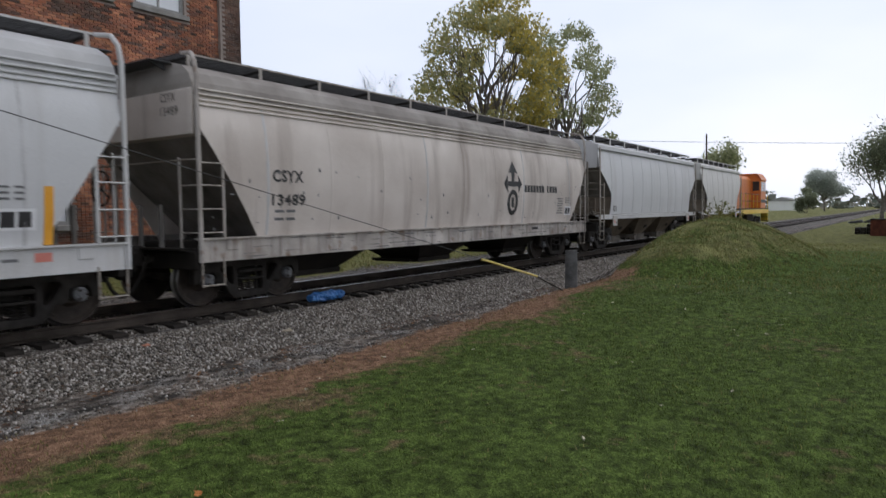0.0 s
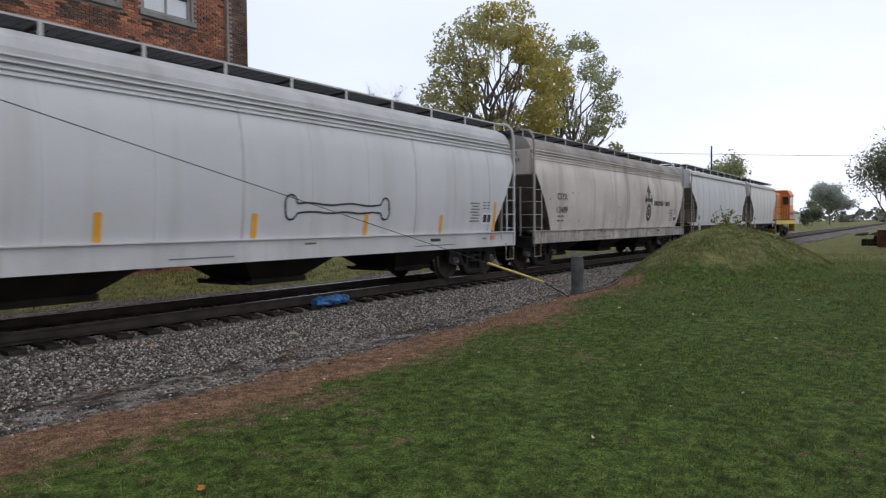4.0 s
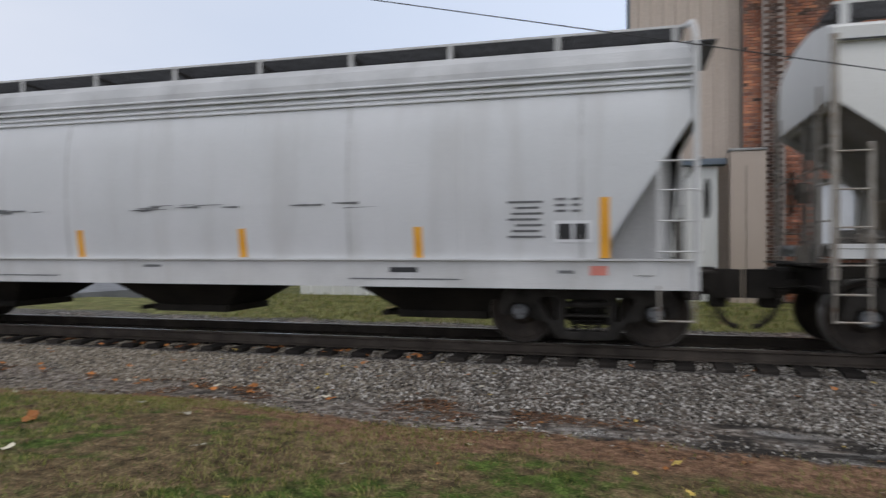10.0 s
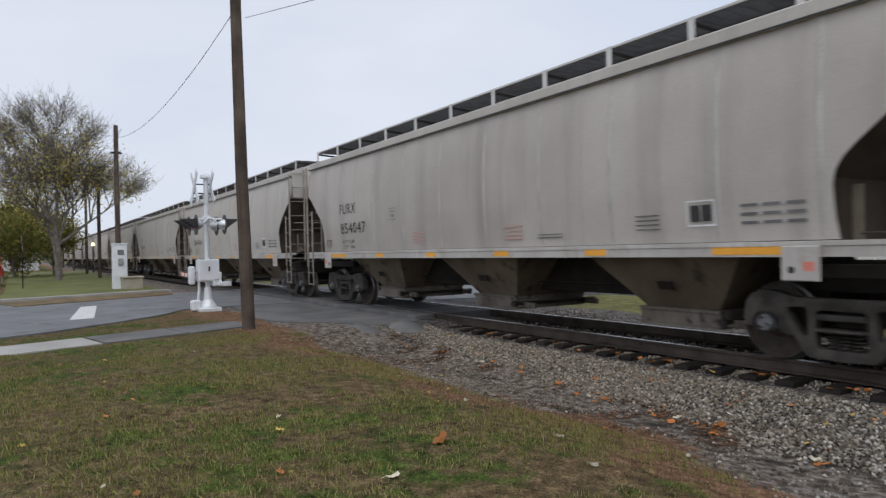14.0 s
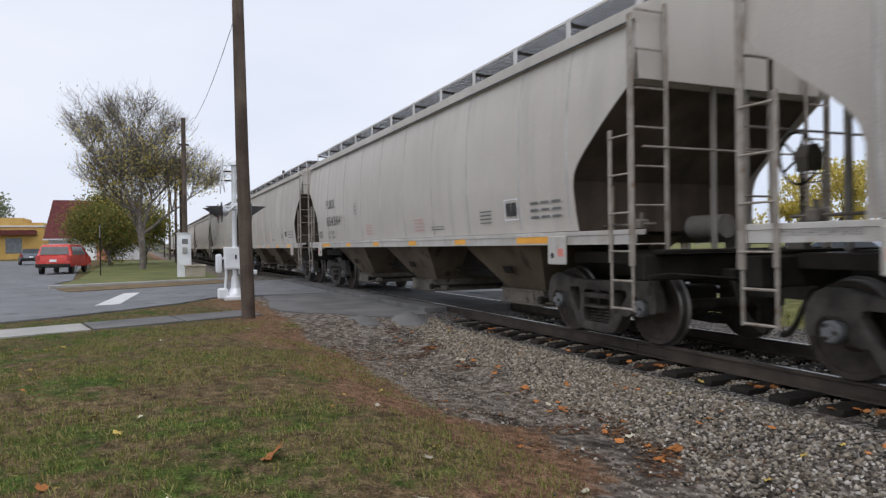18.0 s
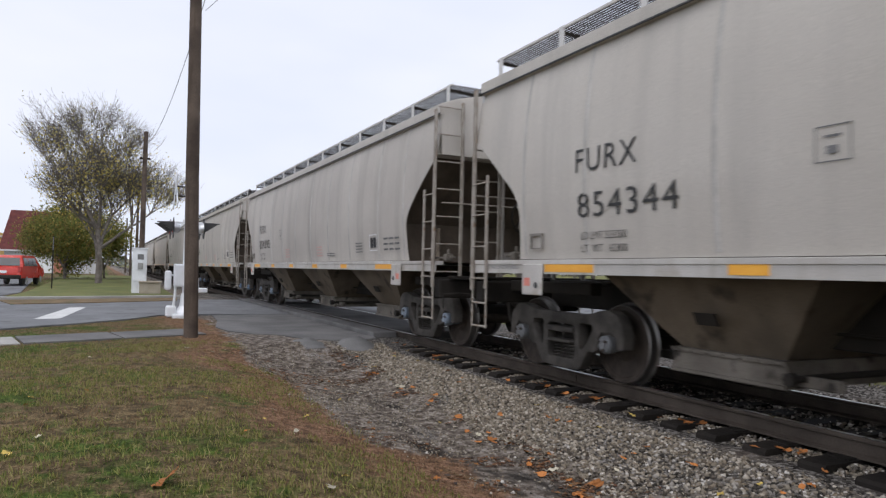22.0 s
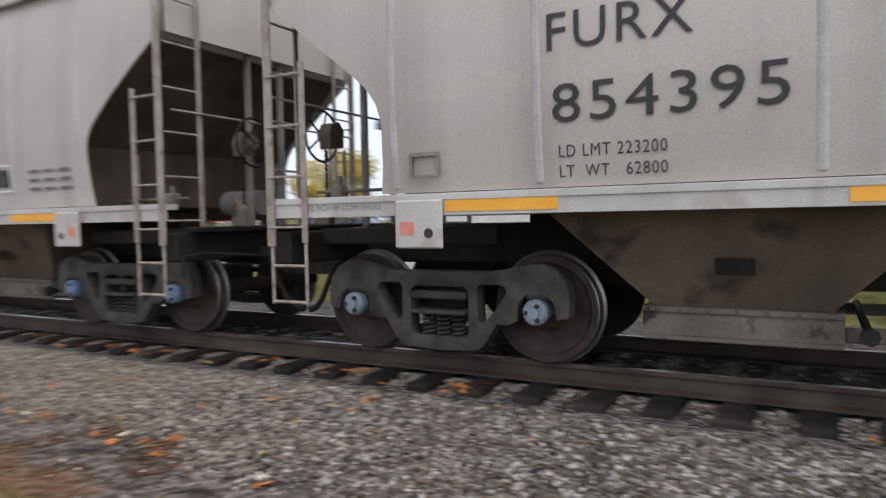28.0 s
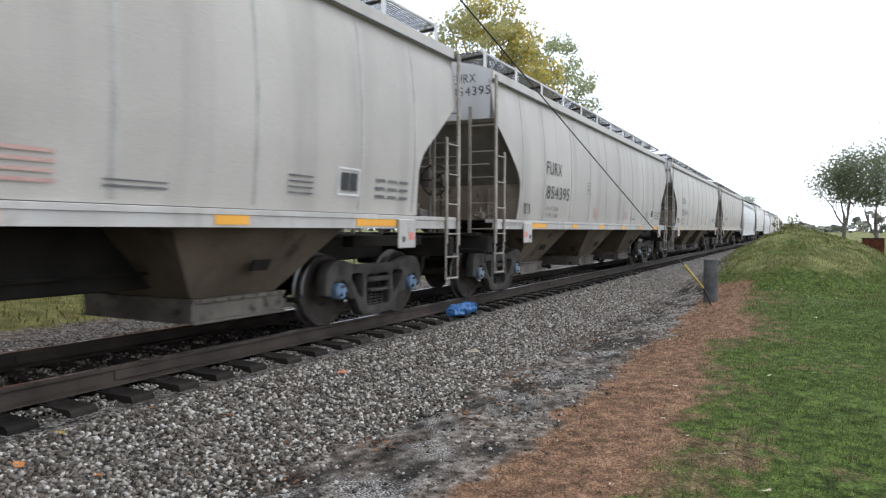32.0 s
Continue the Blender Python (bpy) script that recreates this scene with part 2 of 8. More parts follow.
    if bump:
        bp = N.new("ShaderNodeBump")
        bp.inputs["Strength"].default_value, bp.inputs["Distance"].default_value = bump, dist
        L.new(n2.outputs["Fac"], bp.inputs["Height"])
        L.new(bp.outputs["Normal"], b.inputs["Normal"])
    return m


def varied(m, amount=0.35):
    """Lets each object of a material differ a little in lightness."""
    N, L = m.node_tree.nodes, m.node_tree.links
    b = N["Principled BSDF"]
    src = b.inputs["Base Color"].links[0].from_socket
    oi = N.new("ShaderNodeObjectInfo")
    mr = N.new("ShaderNodeMapRange")
    mr.inputs["To Min"].default_value, mr.inputs["To Max"].default_value = 1 - amount, 1 + amount
    hs = N.new("ShaderNodeHueSaturation")
    L.new(oi.outputs["Random"], mr.inputs["Value"])
    L.new(mr.outputs["Result"], hs.inputs["Value"])
    L.new(src, hs.inputs["Color"])
    L.new(hs.outputs["Color"], b.inputs["Base Color"])
    return m


def islands(m, cols, rough=0.85):
    """A material whose pieces each take a colour of their own from a range."""
    N, L = m.node_tree.nodes, m.node_tree.links
    b = N["Principled BSDF"]
    g = N.new("ShaderNodeNewGeometry")
    r = N.new("ShaderNodeValToRGB")
    r.color_ramp.interpolation = "LINEAR"
    while len(r.color_ramp.elements) < len(cols):
        r.color_ramp.elements.new(0.5)
    for i, c in enumerate(cols):
        r.color_ramp.elements[i].position = i / (len(cols) - 1)
        r.color_ramp.elements[i].color = (*c, 1)
    L.new(g.outputs["Random Per Island"], r.inputs["Fac"])
    L.new(r.outputs["Color"], b.inputs["Base Color"])
    b.inputs["Roughness"].default_value = rough
    b.inputs["Specular IOR Level"].default_value = 0.12
    return m


def weather(m, scale, lo, hi, seed=0.0):
    """Broad stains that darken or lighten a material from place to place."""
    N, L = m.node_tree.nodes, m.node_tree.links
    b = N["Principled BSDF"]
    src = b.inputs["Base Color"].links[0].from_socket
    tc = N.new("ShaderNodeTexCoord")
    mp = N.new("ShaderNodeMapping")
    mp.inputs["Location"].default_value = (seed, seed, seed)
    n = N.new("ShaderNodeTexNoise")
    n.inputs["Scale"].default_value, n.inputs["Detail"].default_value = scale, 9
    r = N.new("ShaderNodeMapRange")
    r.inputs["From Min"].default_value, r.inputs["From Max"].default_value = 0.35, 0.68
    r.inputs["To Min"].default_value, r.inputs["To Max"].default_value = lo, hi
    v = N.new("ShaderNodeVectorMath")
    v.operation = "SCALE"
    L.new(tc.outputs["Object"], mp.inputs["Vector"])
    L.new(mp.outputs["Vector"], n.inputs["Vector"])
    L.new(n.outputs["Fac"], r.inputs["Value"])
    L.new(src, v.inputs[0])
    L.new(r.outputs["Result"], v.inputs["Scale"])
    L.new(v.outputs["Vector"], b.inputs["Base Color"])
    return m


def plain(name):
    m = bpy.data.materials.new(name)
    m.use_nodes = True
    return m


PAINT_GREY = surf("hopper_grey_paint", (0.452, 0.418, 0.37), (0.53, 0.498, 0.45), 0.5, 0.5, 0, 0.05, 90, streak=((0.33, 0.31, 0.28), 3.0, 0.55))
PAINT_CREAM = surf("hopper_cream_grey_paint", (0.605, 0.595, 0.56), (0.675, 0.665, 0.63), 0.5, 0.5, 0, 0.05, 90, streak=((0.4, 0.375, 0.335), 2.4, 0.5))
PAINT_SOOTY = surf("hopper_sooty_paint", (0.39, 0.358, 0.318), (0.505, 0.472, 0.425), 0.45, 0.55, 0, 0.05, 90, streak=((0.22, 0.195, 0.17), 1.7, 0.55))
PAINT_PALE = surf("hopper_pale_paint", (0.58, 0.585, 0.58), (0.65, 0.65, 0.65), 0.5, 0.5, 0, 0.05, 90, streak=((0.4, 0.38, 0.35), 2.6, 0.4))
PAINT_DIRTY = surf("hopper_stained_paint", (0.51, 0.45, 0.395), (0.69, 0.63, 0.57), 0.6, 0.6, 0, 0.06, 80, streak=((0.24, 0.185, 0.145), 2.2, 0.75))
PAINT_WHITE = surf("sill_white_paint", (0.52, 0.515, 0.5), (0.63, 0.625, 0.61), 1.2, 0.5, 0, 0.05, 80, streak=((0.4, 0.37, 0.33), 6, 0.4))
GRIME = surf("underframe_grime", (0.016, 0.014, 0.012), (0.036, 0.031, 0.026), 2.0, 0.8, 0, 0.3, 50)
# Darker than the body paint: shade beneath the ends put into the colour.
SHADE_GREY = surf("slope_sheet_shade_grey", (0.185, 0.17, 0.152), (0.3, 0.28, 0.255), 1.2, 0.75, 0, 0.1, 60, streak=((0.08, 0.07, 0.06), 3.0, 0.5))
ROOF_SOOT = surf("roof_sooty_brown", (0.2, 0.18, 0.16), (0.34, 0.315, 0.285), 0.9, 0.7, 0, 0.1, 60, streak=((0.12, 0.1, 0.085), 2.0, 0.6))
ROOF_GREY = surf("roof_weathered_grey", (0.36, 0.36, 0.355), (0.5, 0.5, 0.49), 0.8, 0.6, 0, 0.08, 70, streak=((0.22, 0.21, 0.2), 2.0, 0.5))
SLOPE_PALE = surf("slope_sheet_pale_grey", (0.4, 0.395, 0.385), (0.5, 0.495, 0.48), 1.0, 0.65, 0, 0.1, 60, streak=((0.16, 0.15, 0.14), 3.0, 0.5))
# browner and much darker than the body paint, with darker blotches
POCKET = surf("hopper_pocket_brown", (0.095, 0.073, 0.05), (0.19, 0.152, 0.11), 0.9, 0.75, 0, 0.1, 60, c3=(0.055, 0.044, 0.034), streak=((0.07, 0.06, 0.05), 3.0, 0.5))
TRUCK_DARK = surf("truck_oily_steel", (0.016, 0.014, 0.012), (0.045, 0.04, 0.035), 4.0, 0.75, 0.0, 0.35, 70)
TRUCK = surf("truck_dusty_steel", (0.035, 0.032, 0.028), (0.095, 0.086, 0.076), 4.0, 0.75, 0.0, 0.35, 70)
WHEEL = surf("wheel_brown_steel", (0.03, 0.024, 0.02), (0.07, 0.056, 0.046), 5.0, 0.7, 0.1, 0.2, 60)
TREAD = surf("worn_bright_steel", (0.4, 0.4, 0.4), (0.55, 0.55, 0.54), 8, 0.3, 1.0, 0.05, 90)
WHEEL_TREAD = surf("dull_wheel_tread", (0.16, 0.15, 0.14), (0.26, 0.25, 0.235), 8, 0.42, 0.9, 0.05, 90)
CAP_BLUE = surf("bearing_cap_blue", (0.13, 0.2, 0.31), (0.2, 0.29, 0.42), 9, 0.5, 0.1, 0.2, 60)
CAP_PALE = surf("bearing_cap_pale_blue", (0.2, 0.25, 0.31), (0.3, 0.35, 0.41), 9, 0.45, 0.2, 0.2, 60)
CAP_GREY = surf("bearing_cap_grey", (0.13, 0.135, 0.14), (0.22, 0.225, 0.23), 9, 0.5, 0.2, 0.2, 60)
RUNG = surf("ladder_grey_paint", (0.2, 0.168, 0.135), (0.38, 0.35, 0.305), 3.5, 0.6, 0, 0.15, 60, c3=(0.2, 0.13, 0.085))
GRATE = surf("dark_grating", (0.035, 0.035, 0.036), (0.075, 0.075, 0.078), 5, 0.6, 0.2, 0.1, 60)
ORANGE = surf("orange_reflector", (0.8, 0.36, 0.03), (0.88, 0.43, 0.05), 4, 0.45, 0, 0.03, 60)
AMBER = surf("amber_reflector", (0.75, 0.42, 0.02), (0.85, 0.5, 0.03), 4, 0.45, 0, 0.03, 60)
BLACK_INK = surf("black_stencil", (0.022, 0.022, 0.022), (0.035, 0.035, 0.035), 6, 0.6, 0, 0.02, 60)
FADED_INK = surf("faded_stencil", (0.13, 0.13, 0.13), (0.2, 0.2, 0.2), 6, 0.7, 0, 0.02, 60)
RED_INK = surf("red_stencil", (0.62, 0.2, 0.15), (0.7, 0.28, 0.22), 6, 0.6, 0, 0.02, 60)
FADED_RED = surf("faded_red_stencil", (0.5, 0.3, 0.26), (0.55, 0.38, 0.33), 6, 0.6, 0, 0.02, 60)
WHITE_INK = surf("white_stencil", (0.72, 0.72, 0.72), (0.78, 0.78, 0.78), 6, 0.6, 0, 0.02, 60)
SEAM = surf("weld_seam_grey", (0.37, 0.352, 0.325), (0.48, 0.46, 0.43), 3, 0.55, 0, 0.05, 60)
RAIL = surf("rail_dark_steel", (0.045, 0.036, 0.029), (0.085, 0.069, 0.056), 3, 0.7, 0.2, 0.2, 60)
TIE = varied(surf("creosoted_tie", (0.012, 0.01, 0.008), (0.036, 0.03, 0.025), 3, 0.85, 0, 0.5, 30), 0.45)
WOODPOLE = surf("weathered_pole_wood", (0.06, 0.045, 0.036), (0.13, 0.1, 0.078), 2.0, 0.9, 0, 0.5, 40, streak=((0.05, 0.035, 0.025), 14, 0.7))
WEB_GREY = surf("bulkhead_tan", (0.24, 0.195, 0.15), (0.36, 0.305, 0.24), 2.0, 0.65, 0, 0.1, 60, c3=(0.16, 0.115, 0.08), streak=((0.16, 0.12, 0.09), 3.0, 0.5))
SILL_DUSTY = surf("sill_dusty_paint", (0.42, 0.4, 0.37), (0.54, 0.52, 0.485), 1.1, 0.55, 0, 0.05, 80, c3=(0.36, 0.32, 0.27), streak=((0.27, 0.22, 0.17), 5, 0.5))
END_BROWN = surf("dark_brown_end_sheet", (0.07, 0.055, 0.042), (0.145, 0.115, 0.09), 1.2, 0.85, 0, 0.15, 50, streak=((0.035, 0.028, 0.022), 3.0, 0.5))
SILL_STAINED = weather(surf("sill_stained_paint", (0.4, 0.36, 0.32), (0.56, 0.52, 0.475), 1.4, 0.65, 0, 0.08, 60, c3=(0.27, 0.2, 0.15), streak=((0.12, 0.09, 0.07), 7, 0.75)), 2.2, 0.75, 1.1)
SEAM_PALE = surf("grimy_pale_seam", (0.45, 0.448, 0.44), (0.57, 0.567, 0.56), 2.0, 0.55, 0, 0.05, 60)
SIGNALWHITE = surf("aluminium_white", (0.66, 0.68, 0.69), (0.76, 0.78, 0.79), 3, 0.4, 0.2, 0.03, 60)

# ---- freight cars ----
def lerp_table(table, z):
    for (za, a), (zb, b) in zip(table, table[1:]):
        if z <= zb:
            return a + (b - a) * max(0.0, (z - za)) / (zb - za)
    return table[-1][1]


def text_mesh(body, size, width, mat, bold=0.0):
    """Writing as a flat mesh in xz, its lower left corner at the origin, fitted to a width."""
    cu = bpy.data.curves.new("writing", "FONT")
    cu.body, cu.size, cu.resolution_u, cu.extrude = body, size, 3, 0.0
    cu.space_character, cu.offset = 1.12, bold * size
    ob = bpy.data.objects.new("writing", cu)
    scene.collection.objects.link(ob)
    dg = bpy.context.evaluated_depsgraph_get()
    dg.update()
    me = bpy.data.meshes.new_from_object(ob.evaluated_get(dg))
    bpy.data.objects.remove(ob)
    xs = [v.co.x for v in me.vertices]
    ys = [v.co.y for v in me.vertices]
    kx = width / (max(xs) - min(xs))
    ky = size / (max(ys) - min(ys))
    lo, bot = min(xs), min(ys)
    for v in me.vertices:
        v.co = Vector(((v.co.x - lo) * kx, 0.0, (v.co.y - bot) * ky))
    me.materials.clear()
    me.materials.append(mat)
    return me


def on_side(me, x0, z0, wtab, lift=0.006):
    """Lays a flat mesh in xz on the bulged near side of a car."""
    for v in me.vertices:
        x, z = v.co.x + x0, v.co.z + z0
        v.co = Vector((x, -lerp_table(wtab, z) - lift, z))
    return me


def bars(rows, mat, wtab, lift=0.006):
    """Unreadable small writing: plain bars (x0, x1, z0, z1) laid on the side."""
    g = Geo()
    cuts = []
    for x0, x1, z0, z1 in rows:
        n = max(1, int((z1 - z0) / 0.08))
        cuts += [(x0, x1, z0 + (z1 - z0) * i / n, z0 + (z1 - z0) * (i + 1) / n) for i in range(n)]
    for x0, x1, z0, z1 in cuts:
        ya, yb = -lerp_table(wtab, z0) - lift, -lerp_table(wtab, z1) - lift
        g.add([(x0, ya, z0), (x1, ya, z0), (x1, yb, z1), (x0, yb, z1)], [(0, 1, 2, 3)])
    return g.mesh("writing_bars", mat)


def side_sheet(half, cut, wtab, zs, sgn, thick=0.02):
    """A bulged side plate with cut-away ends; sgn -1 is the near side."""
    g, n = Geo(), len(zs)
    vs = []
    for lay in (0.0, thick):
        for z in zs:
            w = lerp_table(wtab, z) - lay
            e = half - lerp_table(cut, z)
            for k in range(9):
                vs.append((-e + 2 * e * k / 8, sgn * w, z))
    fs = []
    for l in (0, 1):
        o = l * n * 9
        for i in range(n - 1):
            for k in range(8):
                q = [o + i * 9 + k, o + i * 9 + k + 1, o + (i + 1) * 9 + k + 1, o + (i + 1) * 9 + k]
                fs.append(q if l == 0 else q[::-1])
    o = n * 9
    for i in range(n - 1):
        for k in (0, 8):
            fs.append((i * 9 + k, (i + 1) * 9 + k, o + (i + 1) * 9 + k, o + i * 9 + k))
    for i in (0, n - 1):
        for k in range(8):
            fs.append((i * 9 + k, i * 9 + k + 1, o + i * 9 + k + 1, o + i * 9 + k))
    return g.add(vs, fs)


def hull(half, rows):
    """A closed box body from rows (z, half width, distance of its end from the car's coupling point)."""
    g = Geo()
    vs = []
    for z, w, e in rows:
        x = half - e
        vs += [(-x, -w, z), (x, -w, z), (x, w, z), (-x, w, z)]
    fs = [(0, 1, 2, 3), tuple(len(vs) - 4 + i for i in range(4))]
    for i in range(len(rows) - 1):
        for k in range(4):
            fs.append((i * 4 + k, i * 4 + (k + 1) % 4, i * 4 + 4 + (k + 1) % 4, i * 4 + 4 + k))
    return g.add(vs, fs)


def strip_on_side(x, wtab, z0, z1, sgn, wide=0.035, lift=0.012):
    g = Geo()
    zs = [z0 + (z1 - z0) * i / 7 for i in range(8)]
    vs = []
    for z in zs:
        y = sgn * (lerp_table(wtab, z))
        vs += [(x - wide, y, z), (x - wide * 0.4, y + sgn * lift, z), (x + wide * 0.4, y + sgn * lift, z), (x + wide, y, z)]
    fs = []
    for i in range(7):
        for k in range(3):
            fs.append((i * 4 + k, i * 4 + k + 1, i * 4 + 5 + k, i * 4 + 4 + k))
    return g.add(vs, fs)


def coil(x, y, z0, z1, r, rod, turns):
    pts = [(x + r * math.cos(a), y + r * math.sin(a), z0 + (z1 - z0) * a / (turns * 2 * math.pi)) for a in [i * math.pi / 5 for i in range(int(turns * 10) + 1)]]
    return Geo().tube(pts, rod, 5)


SHARED = {}


def shared(key, make):
    if key not in SHARED:
        SHARED[key] = make()
    return SHARED[key]


def wheelset_mesh(cap):
    g = Geo()
    for s in (-1, 1):
        prof = [(0.08, 0.66), (0.14, 0.66), (0.16, 0.72), (0.36, 0.715), (0.40, 0.70), (0.475, 0.70), (0.487, 0.712), (0.485, 0.722), (0.46, 0.735),
                (0.457, 0.83), (0.445, 0.84), (0.395, 0.84), (0.375, 0.815), (0.2, 0.79), (0.15, 0.845), (0.09, 0.85)]
        mis = [0, 0, 0, 0, 0, 1, 1, 1, 1, 1, 0, 0, 0, 0, 0]
        g.lathe([(r, y * s) for r, y in prof], 32, mis=mis)
        g.lathe([(0.001, s * 0.84), (0.085, s * 0.84), (0.085, s * 1.0), (0.105, s * 1.0), (0.105, s * 1.1), (0.085, s * 1.125), (0.05, s * 1.125), (0.045, s * 1.14), (0.001, s * 1.14)], 20, mis=[2, 2, 2, 2, 2, 2, 2, 2])
        for k in range(3):
            a = 2 * math.pi * k / 3 + 0.4
            g.tube([(0.065 * math.cos(a), s * 1.12, 0.065 * math.sin(a)), (0.065 * math.cos(a), s * 1.15, 0.065 * math.sin(a))], 0.02, 6, mi=0)
    g.tube([(0, -0.7, 0), (0, 0.7, 0)], 0.085, 12, mi=0)
    return g.mesh("wheelset", [WHEEL, WHEEL_TREAD, cap], smooth=True)


def side_frame_mesh(mat):
    """Cast truck side frame: one plate with three windows, rounded over the axle boxes."""
    half = [(0.0, 0.775), (0.45, 0.775), (0.62, 0.8), (0.8, 0.845), (0.95, 0.85), (1.07, 0.8), (1.15, 0.7), (1.18, 0.56), (1.17, 0.42), (1.06, 0.4), (1.04, 0.53), (0.98, 0.59), (0.8, 0.59), (0.74, 0.52), (0.73, 0.38), (0.64, 0.33), (0.55, 0.34), (0.44, 0.17), (0.36, 0.1), (0.0, 0.085)]
    outer = half[:-1] + [half[-1]] + [(-x, z) for x, z in half[-2:0:-1]]
    tri = [(0.37, 0.63), (0.38, 0.36), (0.42, 0.34), (0.5, 0.42), (0.63, 0.6), (0.62, 0.65), (0.58, 0.665), (0.4, 0.665)]
    holes = [[(-0.25, 0.21), (0.25, 0.21), (0.28, 0.25), (0.28, 0.6), (0.24, 0.64), (-0.24, 0.64), (-0.28, 0.6), (-0.28, 0.25)], tri, [(-x, z) for x, z in tri]]
    y0, y1 = -1.08, -0.92
    bm = bmesh.new()
    edges = []
    for loop in [outer] + holes:
        vs = [bm.verts.new((x, y0, z)) for x, z in loop]
        edges += [bm.edges.new((vs[i], vs[(i + 1) % len(vs)])) for i in range(len(vs))]
    res = bmesh.ops.triangle_fill(bm, use_beauty=True, use_dissolve=False, edges=edges)
    faces = [f for f in res["geom"] if isinstance(f, bmesh.types.BMFace)]
    ext = bmesh.ops.extrude_face_region(bm, geom=faces)
    bmesh.ops.translate(bm, verts=[v for v in ext["geom"] if isinstance(v, bmesh.types.BMVert)], vec=(0, y1 - y0, 0))
    bmesh.ops.recalc_face_normals(bm, faces=bm.faces)
    rim = [e for e in bm.edges if len(e.link_faces) == 2 and e.link_faces[0].normal.angle(e.link_faces[1].normal) > 1.2]
    bmesh.ops.bevel(bm, geom=rim, offset=0.014, segments=2, affect="EDGES", profile=0.5)
    me = bpy.data.meshes.new("side_frame")
    bm.to_mesh(me)
    bm.free()
    g = Geo().add([tuple(v.co) for v in me.vertices], [tuple(p.vertices) for p in me.polygons])
    bpy.data.meshes.remove(me)
    g.box(-0.27, 0.27, y0 - 0.02, y1 + 0.02, 0.53, 0.6, c=0.015)
    g.box(-0.26, 0.26, y0 - 0.05, y1, 0.405, 0.44, c=0.008)
    for s in (-1, 1):
        g.box(s * 0.78, s * 1.0, y0 + 0.03, y1 + 0.03, 0.55, 0.66, c=0.02)
    return g.mesh("side_frame", mat, smooth=True)


def truck(car, x, cap):
    t = part("truck", shared("bolster", lambda: Geo().box(-0.2, 0.2, -0.9, 0.9, 0.42, 0.66, c=0.03).tube([(0, 0, 0.6), (0, 0, 0.86)], 0.2, 12)
             .box(-0.75, -0.66, -0.8, 0.8, 0.38, 0.5, c=0.01).box(0.66, 0.75, -0.8, 0.8, 0.38, 0.5, c=0.01).mesh("bolster", GRIME)), None, car, at=pose(x, 0, 0))
    mat = TRUCK if cap is CAP_BLUE else TRUCK_DARK
    frame_me = shared("side_frame" + mat.name, lambda: side_frame_mesh(mat))
    for s in (0, 180):
        part("side_frame", frame_me, None, t, at=pose(0, 0, 0, 0, 0, s))
        for k in (-0.15, 0.0, 0.15):
            part("spring", shared("coil" + mat.name, lambda: coil(0, 0, 0.2, 0.4, 0.052, 0.014, 5).mesh("spring", mat, smooth=True)), None, t, at=pose(k, 0.985 if s else -0.985, 0))
    for k in (-0.889, 0.889):
        w = part("wheelset", shared("wheelset" + cap.name, lambda: wheelset_mesh(cap)), None, t, at=pose(k, 0, 0.457))
        WHEELS.append(w)
    return t


WHEELS = []
GATE = surf("outlet_gate_dusty_steel", (0.085, 0.073, 0.06), (0.2, 0.178, 0.15), 2.0, 0.8, 0, 0.2, 60, c3=(0.04, 0.035, 0.03))
RIVET = Geo().lathe([(0.001, -0.02), (0.014, -0.016), (0.018, 0.0), (0.001, 0.001)], 8).mesh("rivet", GATE)


def bar(name, length, r, mat, car, at):
    """One round bar along x, its meshes shared by length."""
    return part(name, shared(("bar", round(length, 3), r, mat.name), lambda: Geo().tube([(0, 0, 0), (length, 0, 0)], r, 6).mesh(name, mat)), None, car, at=at)


def stile(name, wide, deep, tall, mat, car, at):
    return part(name, shared(("stile", wide, deep, round(tall, 3), mat.name), lambda: Geo().box(-wide / 2, wide / 2, -deep / 2, deep / 2, 0, tall, c=0.008).mesh(name, mat)), None, car, at=at)


def rounded_ladders(car, half, k, s):
    """One corner: a tall corner stile, a short stile on the side and an inner stile on the end, with rungs between."""
    xc, xs, xe = k * (half - 0.66), k * (half - 1.04), k * (half - 0.6)
    yi = 1.14
    stile("ladder_stile", 0.085, 0.035, 2.86, RUNG, car, pose(xc, s * 1.6, 0.95))
    stile("ladder_stile", 0.06, 0.03, 1.56, RUNG, car, pose(xs, s * 1.6, 0.98))
    tall = 2.85 if k > 0 else 2.2
    stile("ladder_stile", 0.03, 0.06, tall, RUNG, car, pose(xe, s * yi, 1.1))
    x0 = min(xc, xs)
    for z in (1.12, 1.56, 2.0, 2.44):
        bar("ladder_rung", 0.38, 0.012, RUNG, car, pose(x0, s * 1.625, z))
    z = 1.2
    while z < 1.1 + tall:
        bar("ladder_rung", 0.44, 0.012, RUNG, car, pose(xe, min(s * yi, s * 1.58), z, 0, 0, 90))
        z += 0.44
    for xx in (xc, xs):
        bar("step_hanger", 0.62, 0.016, RUNG, car, pose(xx, s * 1.59, 0.44, 0, -90, 0))
    for z in (0.46, 0.78):
        bar("stirrup_step", 0.38, 0.015, RUNG, car, pose(x0, s * 1.59, z))


